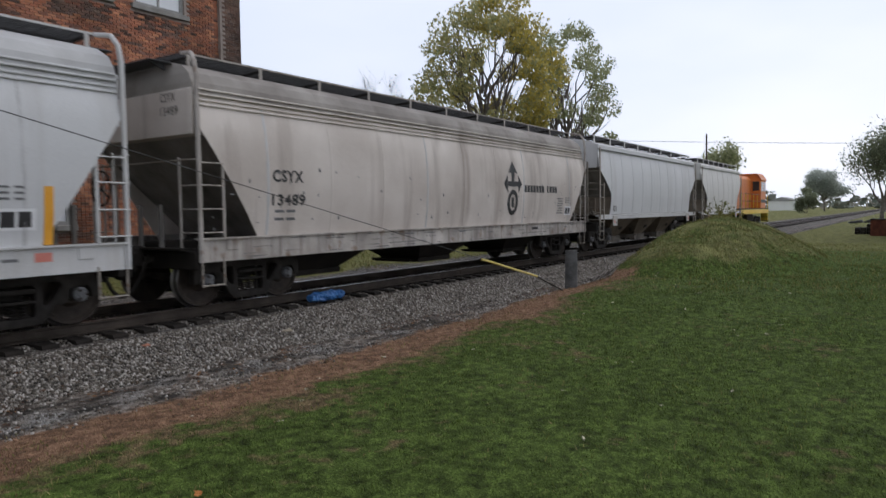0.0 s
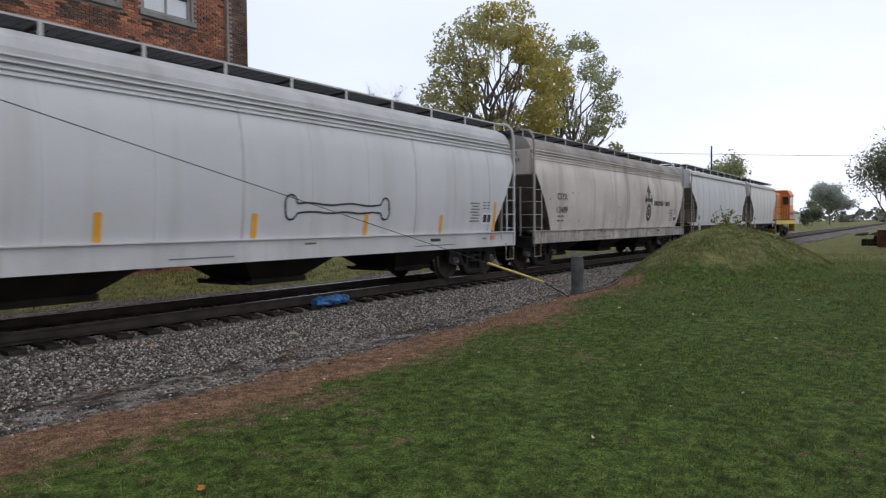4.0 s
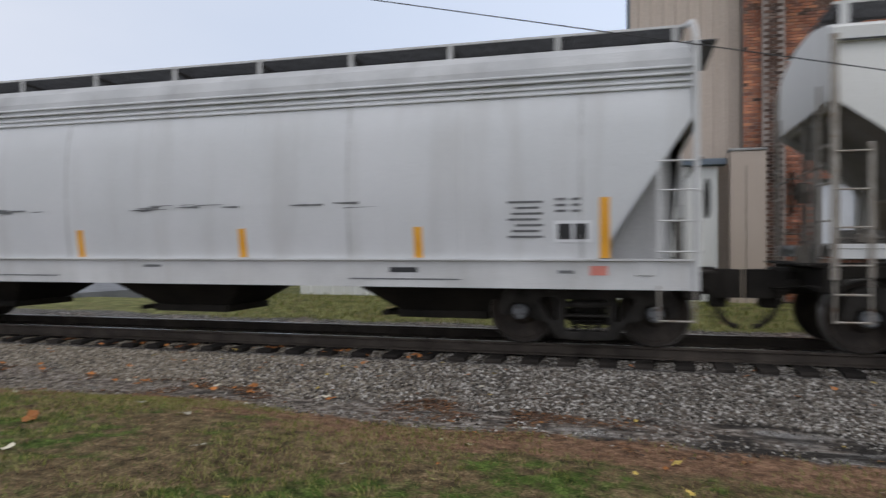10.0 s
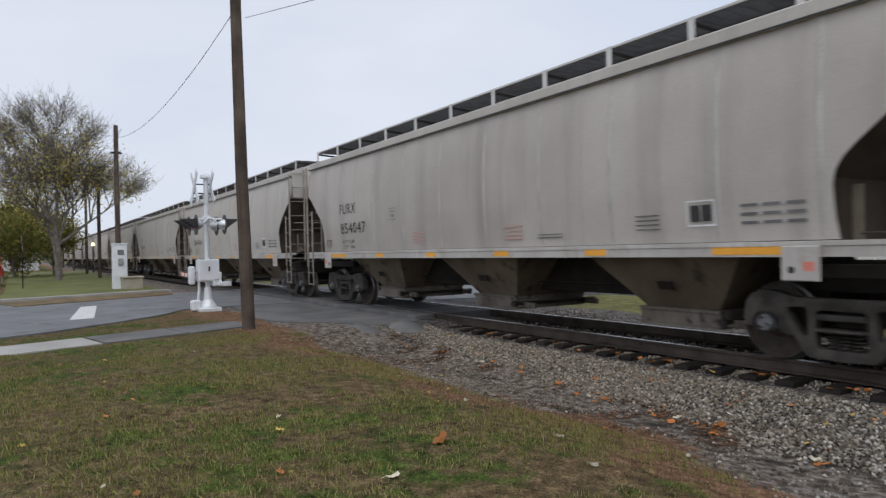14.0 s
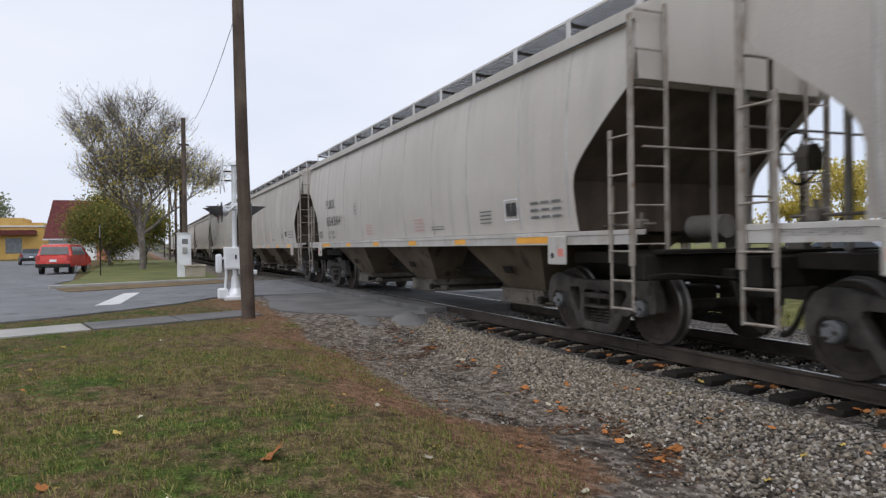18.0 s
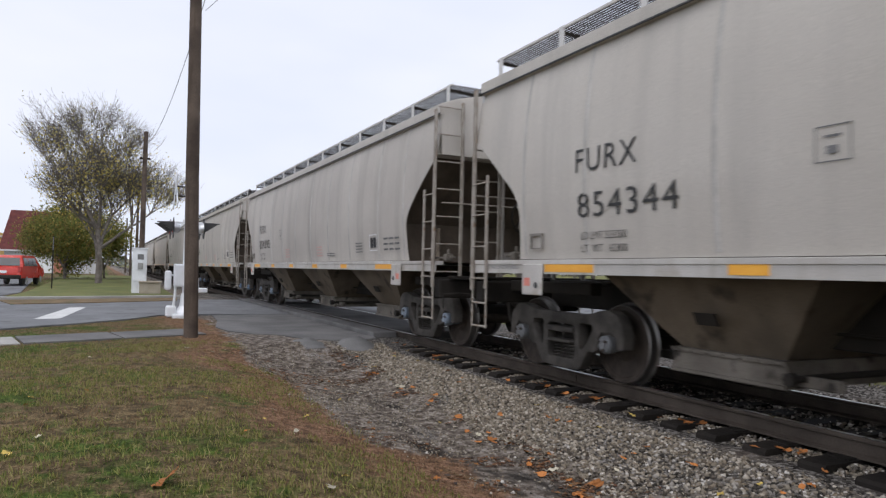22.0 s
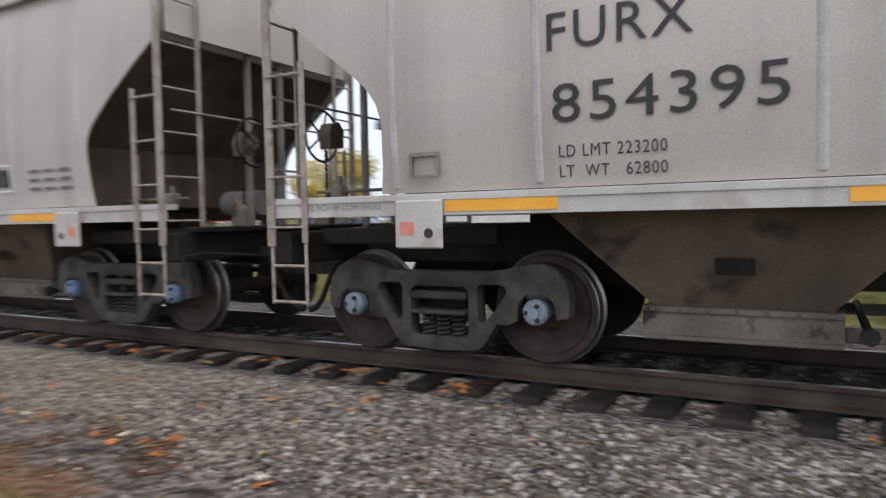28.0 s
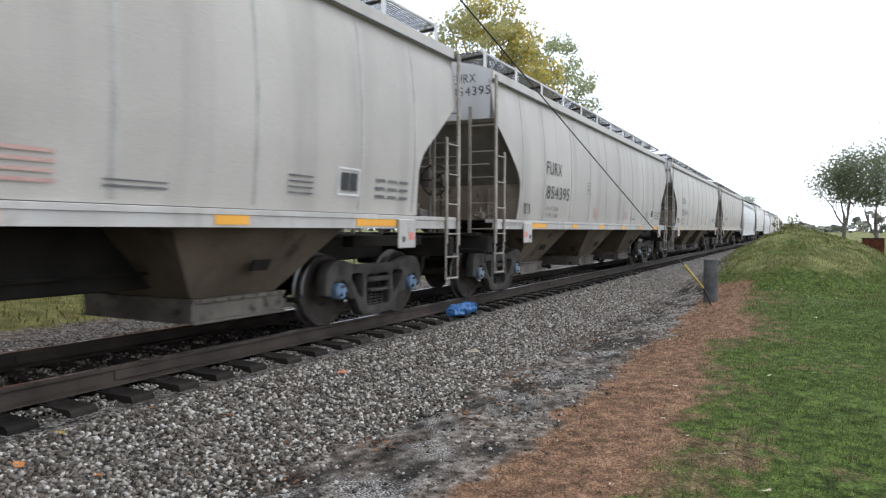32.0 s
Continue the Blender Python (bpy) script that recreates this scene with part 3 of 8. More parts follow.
def end_gear(car, half, s, post, deck):
    """Coupler, hose, platform, brake wheel and hand rails at one end; s is +1 or -1."""
    def X(g):
        return s * (half - g)
    g = Geo()
    g.box(X(0.85), X(0.3), -0.15, 0.15, 0.7, 1.0, c=0.03)
    g.prism([(X(0.34), -0.2), (X(0.3), 0.2), (X(0.12), 0.22), (X(-0.04), 0.14), (X(0.04), 0.04), (X(0.06), -0.08), (X(-0.1), -0.12), (X(-0.08), -0.24), (X(0.14), -0.26)], 0.64, 1.03, "z")
    g.box(X(0.34), X(0.1), -0.12, 0.12, 0.5, 0.66, c=0.03).box(X(0.5), X(0.2), -0.22, 0.22, 0.68, 1.06, c=0.05).tube([(X(0.22), -0.16, 0.6), (X(0.1), -0.28, 0.3)], 0.01, 5)
    part("coupler", g, GRIME, car)
    hose = [(X(0.5), -0.3, 0.82), (X(0.38), -0.34, 0.76), (X(0.32), -0.36, 0.6), (X(0.2), -0.34, 0.38), (X(0.08), -0.3, 0.27), (X(-0.01), -0.28, 0.25)]
    part("air_hose", Geo().tube(hose, [0.026, 0.03, 0.03, 0.03, 0.034, 0.04], 8), GRIME, car, smooth=True)
    part("angle_cock", Geo().box(X(0.58), X(0.4), -0.36, -0.26, 0.76, 0.9, c=0.02), GRIME, car)
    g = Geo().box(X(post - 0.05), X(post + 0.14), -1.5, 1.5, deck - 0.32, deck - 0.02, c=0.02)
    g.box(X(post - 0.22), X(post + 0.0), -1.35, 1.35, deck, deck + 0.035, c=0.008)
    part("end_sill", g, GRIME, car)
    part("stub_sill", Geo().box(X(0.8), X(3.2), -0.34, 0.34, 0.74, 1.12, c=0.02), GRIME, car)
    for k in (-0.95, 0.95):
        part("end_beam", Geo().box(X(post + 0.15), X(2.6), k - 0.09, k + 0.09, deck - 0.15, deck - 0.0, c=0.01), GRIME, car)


def walkway(car, half, z, inner, outer, ends, n, roofz, white):
    """Dark running boards along the roof, carried by upright white brackets."""
    x = half - ends
    for sd in (-1, 1):
        def board():
            g = Geo()
            g.box(-x, x, -outer, -outer + 0.025, z - 0.024, z + 0.004, mi=1)
            g.box(-x, x, -inner - 0.025, -inner, z - 0.05, z, mi=0)
            for j in range(13):
                yy = -outer + 0.025 + (outer - inner - 0.05) * (j + 0.5) / 13
                g.box(-x, x, yy - 0.006, yy + 0.006, z - 0.022, z - 0.006)
            m = int(2 * x / 0.2)
            for i in range(m + 1):
                xx = -x + 2 * x * i / m
                g.box(xx - 0.005, xx + 0.005, -outer + 0.025, -inner - 0.025, z - 0.028, z - 0.022)
            return g.mesh("running_board", [GRATE, white])
        part("running_board", shared(("board", half, z, white.name), board), None, car, at=pose(0, 0, 0, 0, 0, 0 if sd < 0 else 180))
        br = shared(("bracket", z, outer, roofz, white.name), lambda: Geo().box(-0.055 if z > 4.25 else -0.034, 0.055 if z > 4.25 else 0.034, -outer - 0.008, -outer - 0.001, roofz - 0.03, z + 0.006, c=0.002).mesh("bracket", white))
        st = shared(("strut", z, outer, inner, roofz), lambda: Geo().prism([(-outer, z - 0.05), (-outer + 0.03, z - 0.05), (-inner + 0.25, roofz + 0.16), (-inner + 0.25, roofz + 0.12), (-outer, z - 0.09)], -0.02, 0.02, "x").mesh("strut", GRIME))
        for i in range(n):
            b_ = part("walkway_bracket", br, None, car, at=pose(-x + 0.12 + (2 * x - 0.24) * i / (n - 1), 0, 0, 0, 0, 0 if sd < 0 else 180))
            part("strut", st, None, b_)
    # Dark grey stands for the shade between roof and running boards.
    part("hatch_trough", Geo().prism([(-inner + 0.02, roofz + 0.03), (-inner + 0.06, z - 0.06), (-inner + 0.12, z - 0.035), (inner - 0.12, z - 0.035), (inner - 0.06, z - 0.06), (inner - 0.02, roofz + 0.03)], -x + (2.0 if z < 4.25 else 0.75), x - (2.0 if z < 4.25 else 0.75), "x"), SHADE_GREY, car)
    for sd in (-1, 1):
        g = Geo()
        for i in range(8):
            g.box(sd * (x - 0.55 + 0.07 * i), sd * (x - 0.51 + 0.07 * i), -inner + 0.01, inner - 0.01, z - 0.03, z)
        tagged(part("end_walkway", g, GRATE, car), kind="stuff")


def brake_gear(car, half, k):
    """Hand brake with its wheel, chain and crank on one end of a car; k is -1 or 1."""
    def X(g):
        return k * (half - g)
    bw = Geo().lathe([(0.25, 0.0), (0.265, 0.02), (0.28, 0.0), (0.265, -0.02), (0.25, 0.0)], 24)
    for a in range(5):
        bw.tube([(0, 0, 0), (0.26 * math.cos(a * 1.257), 0, 0.26 * math.sin(a * 1.257))], 0.012, 5)
    part("brake_wheel", bw, GRIME, car, at=pose(X(0.42), -0.55, 2.05, 0, 0, 90), smooth=True)
    g = Geo().prism([(-0.66, 1.9), (-0.45, 1.92), (-0.44, 2.1), (-0.52, 2.18), (-0.64, 2.15), (-0.68, 2.04)], X(0.48), X(0.62), "x")
    part("brake_housing", g, GATE, car)
    part("brake_rod", Geo().tube([(X(0.6), -0.42, 1.9), (X(0.6), -0.42, 1.1)], 0.018, 6), RUNG, car)
    part("brake_hub", Geo().lathe([(0.001, -0.02), (0.08, -0.015), (0.08, 0.01), (0.001, 0.03)], 16), GATE, car, at=pose(X(0.43), -0.55, 2.05, 0, 0, 90), smooth=True)
    g = Geo()
    for i in range(16):
        z = 1.88 - 0.045 * i
        g.tube([(X(0.52) + (0.014 if i % 2 else 0), -0.62 + (0 if i % 2 else 0.014), z), (X(0.52) - (0.014 if i % 2 else 0), -0.62 - (0 if i % 2 else 0.014), z - 0.05)], 0.013, 5)
    part("brake_chain", g, GRIME, car)
    part("bell_crank", Geo().prism([(X(0.62), 1.12), (X(0.42), 1.12), (X(0.45), 1.32), (X(0.6), 1.45)], -0.72, -0.62), GATE, car)


WB = [(1.30, 1.52), (1.38, 1.53), (1.7, 1.565), (2.1, 1.595), (2.6, 1.6), (3.1, 1.57), (3.5, 1.52), (3.76, 1.47)]
CUTB = [(1.38, 1.80), (1.6, 1.83), (1.95, 1.84), (2.1, 1.80), (2.22, 1.72), (2.35, 1.58), (2.75, 1.08), (3.02, 0.72), (3.12, 0.66), (3.76, 0.66)]


def hopper_rounded(name, pitch, paint, label, cap):
    """Covered hopper with open rounded side cut-outs, a slim side sill and three pockets."""
    half = pitch / 2
    car = empty(name, label=label, category="freight car", group="cars of the freight train")
    zs = [1.38, 1.6, 1.8, 1.95, 2.02, 2.1, 2.16, 2.22, 2.28, 2.35, 2.55, 2.75, 2.9, 3.02, 3.12, 3.3, 3.5, 3.65, 3.76]
    for s in (-1, 1):
        part("side_sheet", side_sheet(half, CUTB, WB, zs, s), paint, car, smooth=True)
    wi = 0.022
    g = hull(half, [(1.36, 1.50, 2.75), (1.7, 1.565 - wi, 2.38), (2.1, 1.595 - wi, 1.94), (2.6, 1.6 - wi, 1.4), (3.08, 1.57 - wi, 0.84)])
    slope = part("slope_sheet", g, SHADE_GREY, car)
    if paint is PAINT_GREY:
        # the forward ends take a darker brown
        slope.data.materials.append(END_BROWN)
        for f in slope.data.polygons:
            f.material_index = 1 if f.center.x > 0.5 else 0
    g = hull(half, [(3.06, 1.55, 0.8), (3.1, 1.565 - wi, 0.76), (3.5, 1.52 - wi, 0.76), (3.76, 1.47 - wi, 0.76)])
    part("hopper_body", g, paint, car)
    g = hull(half, [(3.735, 1.50, 0.68), (3.75, 1.53, 0.68), (3.9, 1.53, 0.68), (3.92, 1.5, 0.68), (4.03, 1.2, 0.7), (4.13, 0.8, 0.74), (4.19, 0.4, 0.76), (4.2, 0.01, 0.76)])
    part("roof", g, paint, car)
    part("eave_gutter", Geo().box(-half + 0.66, half - 0.66, -1.545, -1.53, 3.735, 3.755), BLACK_INK, car)
    if paint is PAINT_GREY and pitch > 16:
        seams = [1.95, 3.17, 4.96, 6.5, 8.05, 9.6, 11.14, 12.69, 14.45, 15.7]
    else:
        n = round((pitch - 3.7) / 1.27)
        seams = [1.85 + (pitch - 3.7) * i / n for i in range(n + 1)]
    for s in (-1, 1):
        for gx in seams:
            part("seam", strip_on_side(-half + gx, WB, 1.42, 3.73, s), SEAM if paint is PAINT_GREY else paint, car)
        g = Geo().prism([(s * y, z) for y, z in ((1.55, 1.2), (1.575, 1.2), (1.575, 1.312), (1.588, 1.318), (1.588, 1.365), (1.582, 1.37), (1.42, 1.37), (1.42, 1.31), (1.55, 1.31))], -half + 0.64, half - 0.64, "x")
        part("side_sill", g, SILL_DUSTY if paint is PAINT_GREY else PAINT_WHITE, car)
    for k in (-1, 1):
        for s in (-1, 1):
            g = Geo()
            g.box(k * (half - 1.97), k * (half - 2.4), s * 1.615, s * 1.59, 0.94, 1.32, c=0.02)
            p = part("jacking_pad", g, SILL_DUSTY, car)
            part("pad_hole", Geo().tube([(k * (half - 2.28), s * 1.61, 1.06), (k * (half - 2.28), s * 1.619, 1.06)], 0.04, 12), BLACK_INK, p)
            part("pad_label", Geo().box(k * (half - 2.02), k * (half - 2.15), s * 1.616, s * 1.619, 1.05, 1.15), RED_INK, p)
            rounded_ladders(car, half, k, s)
        for yy in (-0.27, 0.27):
            part("end_post", Geo().box(k * (half - 0.72), k * (half - 0.8), yy - 0.022, yy + 0.022, 1.1, 3.1, c=0.01), SHADE_GREY, car)
        part("uncoupling_lever", Geo().tube([(k * (half - 0.56), -1.45, 0.62), (k * (half - 0.55), -1.45, 0.84), (k * (half - 0.5), -1.2, 0.86), (k * (half - 0.22), -0.3, 0.78), (k * (half - 0.12), -0.1, 0.98)], 0.014, 6), GRIME, car, smooth=True)
        part("brake_pipe", Geo().tube([(k * (half - 0.62), -0.5, 0.9), (k * (half - 1.4), -0.62, 1.05), (k * (half - 2.9), -0.62, 1.08)], 0.022, 6), GRIME, car, smooth=True)
        part("air_cylinder", Geo().tube([(k * (half - 1.15), 0.35, 1.42), (k * (half - 1.75), 0.35, 1.42)], 0.16, 14), SHADE_GREY, car, smooth=True)
        g = Geo().tube([(k * (half - 0.58), -1.5, 2.3), (k * (half - 0.58), 1.5, 2.3)], 0.013, 6)
        part("hand_rail", g, RUNG, car)
        part("bulkhead", Geo().box(k * (half - 2.0), k * (half - 2.03), -1.5, 1.5, 1.372, 2.04, c=0.004), END_BROWN if k > 0 and paint is PAINT_GREY else WEB_GREY, car)
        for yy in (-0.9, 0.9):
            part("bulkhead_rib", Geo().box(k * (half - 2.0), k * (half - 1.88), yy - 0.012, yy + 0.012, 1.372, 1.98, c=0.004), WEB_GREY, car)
        arch = [(-1.47, 3.09), (1.47, 3.09), (1.5, 3.74), (1.5, 3.9), (1.2, 4.01), (0.8, 4.1), (0.4, 4.16), (-0.4, 4.16), (-0.8, 4.1), (-1.2, 4.01), (-1.5, 3.9), (-1.5, 3.74)]
        part("end_plate", Geo().prism(arch, k * (half - 0.67), k * (half - 0.72), "x"), paint, car)
        part("fitting", Geo().box(k * (half - 1.0), k * (half - 1.12), -1.2, -1.05, 1.372, 1.5, c=0.02).tube([(k * (half - 1.06), -1.12, 1.48), (k * (half - 1.06), -1.12, 1.58)], 0.03, 8).tube([(k * (half - 0.8), -1.12, 1.44), (k * (half - 1.8), -1.12, 1.44)], 0.018, 6), GATE, car)
        if k < 0:
            part("placard_holder", Geo().box(k * (half - 2.1), k * (half - 2.36), -1.586, -1.57, 1.5, 1.515).box(k * (half - 2.1), k * (half - 2.36), -1.592, -1.57, 1.66, 1.69).box(k * (half - 2.1), k * (half - 2.13), -1.586, -1.57, 1.515, 1.66).box(k * (half - 2.33), k * (half - 2.36), -1.586, -1.57, 1.515, 1.66), SHADE_GREY, car)
        end_gear(car, half, k, 0.64, 1.1)
    brake_gear(car, half, -1)
    step = 4.4 if pitch > 16 else (pitch - 8.8) / 2 + 0.3
    for c in (-step, 0.0, step):
        hw = 1.4
        g = Geo()
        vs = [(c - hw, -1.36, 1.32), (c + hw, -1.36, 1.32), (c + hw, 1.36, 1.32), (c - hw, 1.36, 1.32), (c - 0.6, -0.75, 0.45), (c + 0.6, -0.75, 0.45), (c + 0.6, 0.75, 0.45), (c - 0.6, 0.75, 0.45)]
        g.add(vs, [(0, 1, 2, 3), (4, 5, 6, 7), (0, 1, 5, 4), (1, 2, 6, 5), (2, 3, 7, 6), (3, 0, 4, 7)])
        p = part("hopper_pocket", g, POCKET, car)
        g = Geo().prism([(sx * y_, z_) for sx in (1,) for y_, z_ in ((-0.87, 0.22), (-0.87, 0.25), (-0.84, 0.255), (-0.84, 0.425), (-0.87, 0.43), (-0.87, 0.47), (0.87, 0.47), (0.87, 0.43), (0.84, 0.425), (0.84, 0.255), (0.87, 0.25), (0.87, 0.22))], c - 0.68, c + 0.68, "x")
        gate_ = part("outlet_gate", g, GATE, p)
        for yy in (-0.76, 0.76):
            part("gate_rail", Geo().box(c + 0.683, c + 1.15, yy - 0.04, yy + 0.04, 0.26, 0.36, c=0.01), GATE, gate_)
        part("gate_shaft", Geo().tube([(c + 0.82, -1.0, 0.34), (c + 0.82, 1.0, 0.34)], 0.032, 8).tube([(c + 0.82, -1.02, 0.34), (c + 0.82, -0.94, 0.34)], 0.06, 8), GRIME, gate_)
        for q in range(7):
            part("rivet", RIVET, None, gate_, at=pose(c - 0.6 + 0.2 * q, -0.875, 0.45))
        part("vibrator_bracket", Geo().prism([(-1.06, 0.74), (-1.09, 0.74), (-1.155, 0.86), (-1.125, 0.86)], c - 0.12, c + 0.14, "x"), GRIME, p)
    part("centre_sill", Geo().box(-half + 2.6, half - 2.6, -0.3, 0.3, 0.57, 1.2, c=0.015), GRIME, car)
    part("brake_rod", Geo().tube([(-half + 2.9, -0.42, 0.72), (half - 2.9, -0.42, 0.74)], 0.018, 6), GRIME, car)
    for k in (-1, 1):
        truck(car, k * (half - 2.06), cap)
    walkway(car, half, 4.27, 0.62, 1.3, 0.72, 12 if pitch > 16 else 9, 4.0, PAINT_WHITE)
    for i, c in enumerate((-4.3, -1.4, 1.5, 4.4)):
        part("hatch_cover", Geo().tube([(c, 0, 4.18), (c, 0, 4.27)], 0.3, 14), paint, car)
    return car


WA = [(1.17, 1.5), (1.6, 1.565), (2.1, 1.6), (2.6, 1.59), (3.0, 1.55), (3.3, 1.48), (3.5, 1.42)]
CUTA = [(1.17, 1.80), (1.22, 1.78), (2.88, 0.70), (2.95, 0.66), (3.5, 0.66)]


def hopper_deep_sill(name, pitch, paint, label, white, orange=True):
    """Covered hopper with a deep white side sill, straight cut-outs and bent corner posts."""
    half = pitch / 2
    car = empty(name, label=label, category="freight car", group="cars of the freight train")
    zs = [1.17, 1.22, 1.6, 1.9, 2.1, 2.4, 2.6, 2.88, 2.95, 3.1, 3.3, 3.5]
    for s in (-1, 1):
        part("side_sheet", side_sheet(half, CUTA, WA, zs, s), paint, car, smooth=True)
    wi = 0.022
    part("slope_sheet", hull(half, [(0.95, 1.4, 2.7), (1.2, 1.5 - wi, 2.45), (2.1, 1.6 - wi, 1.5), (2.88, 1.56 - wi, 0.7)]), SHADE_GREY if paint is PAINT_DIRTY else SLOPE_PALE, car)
    part("hopper_body", hull(half, [(2.84, 1.54, 0.74), (2.9, 1.555 - wi, 0.68), (3.3, 1.48 - wi, 0.68), (3.5, 1.42 - wi, 0.68)]), paint, car)
    part("roof", hull(half, [(3.49, 1.44, 0.64), (3.5, 1.45, 0.64), (3.7, 1.4, 0.64), (3.86, 1.3, 0.66), (4.0, 1.08, 0.7), (4.09, 0.75, 0.74), (4.13, 0.35, 0.76), (4.14, 0.01, 0.76)]), ROOF_SOOT if paint is PAINT_DIRTY else ROOF_GREY, car)
    for s in (-1, 1):
        for z, w in ((3.33, 1.475), (3.41, 1.455), (3.5, 1.455), (3.59, 1.435)):
            part("longitudinal_rib", Geo().box(-half + 0.66, half - 0.66, s * w, s * (w + 0.03), z - 0.015, z + 0.015, c=0.006), paint, car)
        part("side_sill", Geo().prism([(s * y, z) for y, z in ((1.4, 0.8), (1.535, 0.8), (1.535, 1.16), (1.58, 1.166), (1.58, 1.19), (1.4, 1.19), (1.4, 1.165), (1.505, 1.16), (1.505, 0.83), (1.4, 0.83))], -half + 0.6, half - 0.6, "x"), white, car)
        n = 8
        for i in range(n + 1):
            part("seam", strip_on_side(-half + 2.0 + (pitch - 4.0) * i / n, WA, 1.2, 3.4, s, 0.03, 0.008), SEAM_PALE if i in (0, 3, 6, 8) else paint, car)
    for k in (-1, 1):
        X = lambda g_: k * (half - g_)
        for s in (-1, 1):
            g = Geo().tube([(X(0.62), s * 1.55, 0.8), (X(0.62), s * 1.55, 3.75), (X(0.63), s * 1.5, 4.0), (X(0.66), s * 1.38, 4.15), (X(0.72), s * 1.06, 4.2)], [0.038, 0.038, 0.038, 0.036, 0.034], 8)
            part("corner_post", g, white, car, smooth=True)
            xa, xb = X(0.64), X(1.06)
            x0 = min(xa, xb)
            stile("ladder_stile", 0.05, 0.03, 1.24, white, car, pose(xb, s * 1.57, 1.19))
            for z in (1.28, 1.66, 2.04, 2.4):
                bar("ladder_rung", 0.42, 0.012, white, car, pose(x0, s * 1.59, z))
            stile("ladder_stile", 0.03, 0.05, 1.5, white, car, pose(X(0.56), s * 1.12, 1.0))
            for z in (1.28, 1.66, 2.04, 2.45):
                bar("ladder_rung", 0.43, 0.012, white, car, pose(X(0.56), min(s * 1.12, s * 1.55), z, 0, 0, 90))
            for xx in (xa, xb):
                bar("step_hanger", 0.46, 0.016, RUNG, car, pose(xx, s * 1.54, 0.4, 0, -90, 0))
            bar("stirrup_step", 0.42, 0.015, RUNG, car, pose(x0, s * 1.54, 0.42))
            g = Geo().box(X(1.12), X(1.34), s * 1.538, s * 1.55, 0.98, 1.16, c=0.01)
            part("card_holder", g, white, car)
        for yy in (-0.3, 0.3):
            part("end_post", Geo().box(X(0.7), X(0.78), yy - 0.03, yy + 0.03, 1.0, 1.75, c=0.01), SHADE_GREY, car)
        part("end_platform", Geo().box(X(0.3), X(0.72), -0.8, 0.8, 4.06, 4.085, c=0.006).prism([(X(0.36), 4.06), (X(0.66), 4.06), (X(0.66), 3.95)], -0.7, -0.67).prism([(X(0.36), 4.06), (X(0.66), 4.06), (X(0.66), 3.95)], 0.67, 0.7), GRATE, car)
        part("end_roof_plate", Geo().box(X(0.6), X(0.66), -1.42, 1.42, 2.86, 3.6, c=0.01), paint, car)
        part("hand_rail", Geo().tube([(X(0.55), -1.5, 2.45), (X(0.55), 1.5, 2.45)], 0.014, 6), RUNG, car)
        end_gear(car, half, k, 0.6, 1.0)
        truck(car, k * (half - 1.98), CAP_GREY)
    bw = Geo().lathe([(0.25, 0.0), (0.265, 0.02), (0.28, 0.0), (0.265, -0.02), (0.25, 0.0)], 24)
    for a in range(5):
        bw.tube([(0, 0, 0), (0.26 * math.cos(a * 1.257), 0, 0.26 * math.sin(a * 1.257))], 0.012, 5)
    part("brake_wheel", bw, GRIME, car, at=pose(half - 0.4, -0.5, 2.0, 0, 0, 90), smooth=True)
    for c in (-4.3, 0.0, 4.3):
        g = Geo()
        vs = [(c - 1.5, -1.3, 1.05), (c + 1.5, -1.3, 1.05), (c + 1.5, 1.3, 1.05), (c - 1.5, 1.3, 1.05), (c - 1.42, -1.25, 0.96), (c + 1.42, -1.25, 0.96), (c + 1.42, 1.25, 0.96), (c - 1.42, 1.25, 0.96), (c - 0.65, -0.6, 0.4), (c + 0.65, -0.6, 0.4), (c + 0.65, 0.6, 0.4), (c - 0.65, 0.6, 0.4)]
        g.add(vs, [(0, 1, 2, 3), (8, 9, 10, 11)] + [(a + o, (a + 1) % 4 + o, (a + 1) % 4 + o + 4, a + o + 4) for o in (0, 4) for a in range(4)])
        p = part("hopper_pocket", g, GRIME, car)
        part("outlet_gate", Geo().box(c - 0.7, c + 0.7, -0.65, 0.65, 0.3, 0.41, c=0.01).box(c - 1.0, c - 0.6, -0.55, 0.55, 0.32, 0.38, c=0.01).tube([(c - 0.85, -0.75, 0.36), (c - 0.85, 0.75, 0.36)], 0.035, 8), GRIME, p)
    walkway(car, half, 4.22, 0.42, 1.06, 0.72, 11, 3.97, white)
    for c in (-4.6, -1.5, 1.6, 4.7):
        part("hatch_cover", Geo().box(c - 0.7, c + 0.7, -0.3, 0.3, 4.12, 4.25, c=0.04), paint, car)
    if orange:
        for gx, z1 in ((1.85, 2.0), (4.35, 1.62), (7.1, 1.62), (10.0, 1.62), (12.72, 1.62), (15.22, 1.97)):
            x = -half + gx * pitch / 16.95
            part("reflector", bars([(x - 0.06, x + 0.06, 1.2, z1)], ORANGE, WA), None, car)
    return car


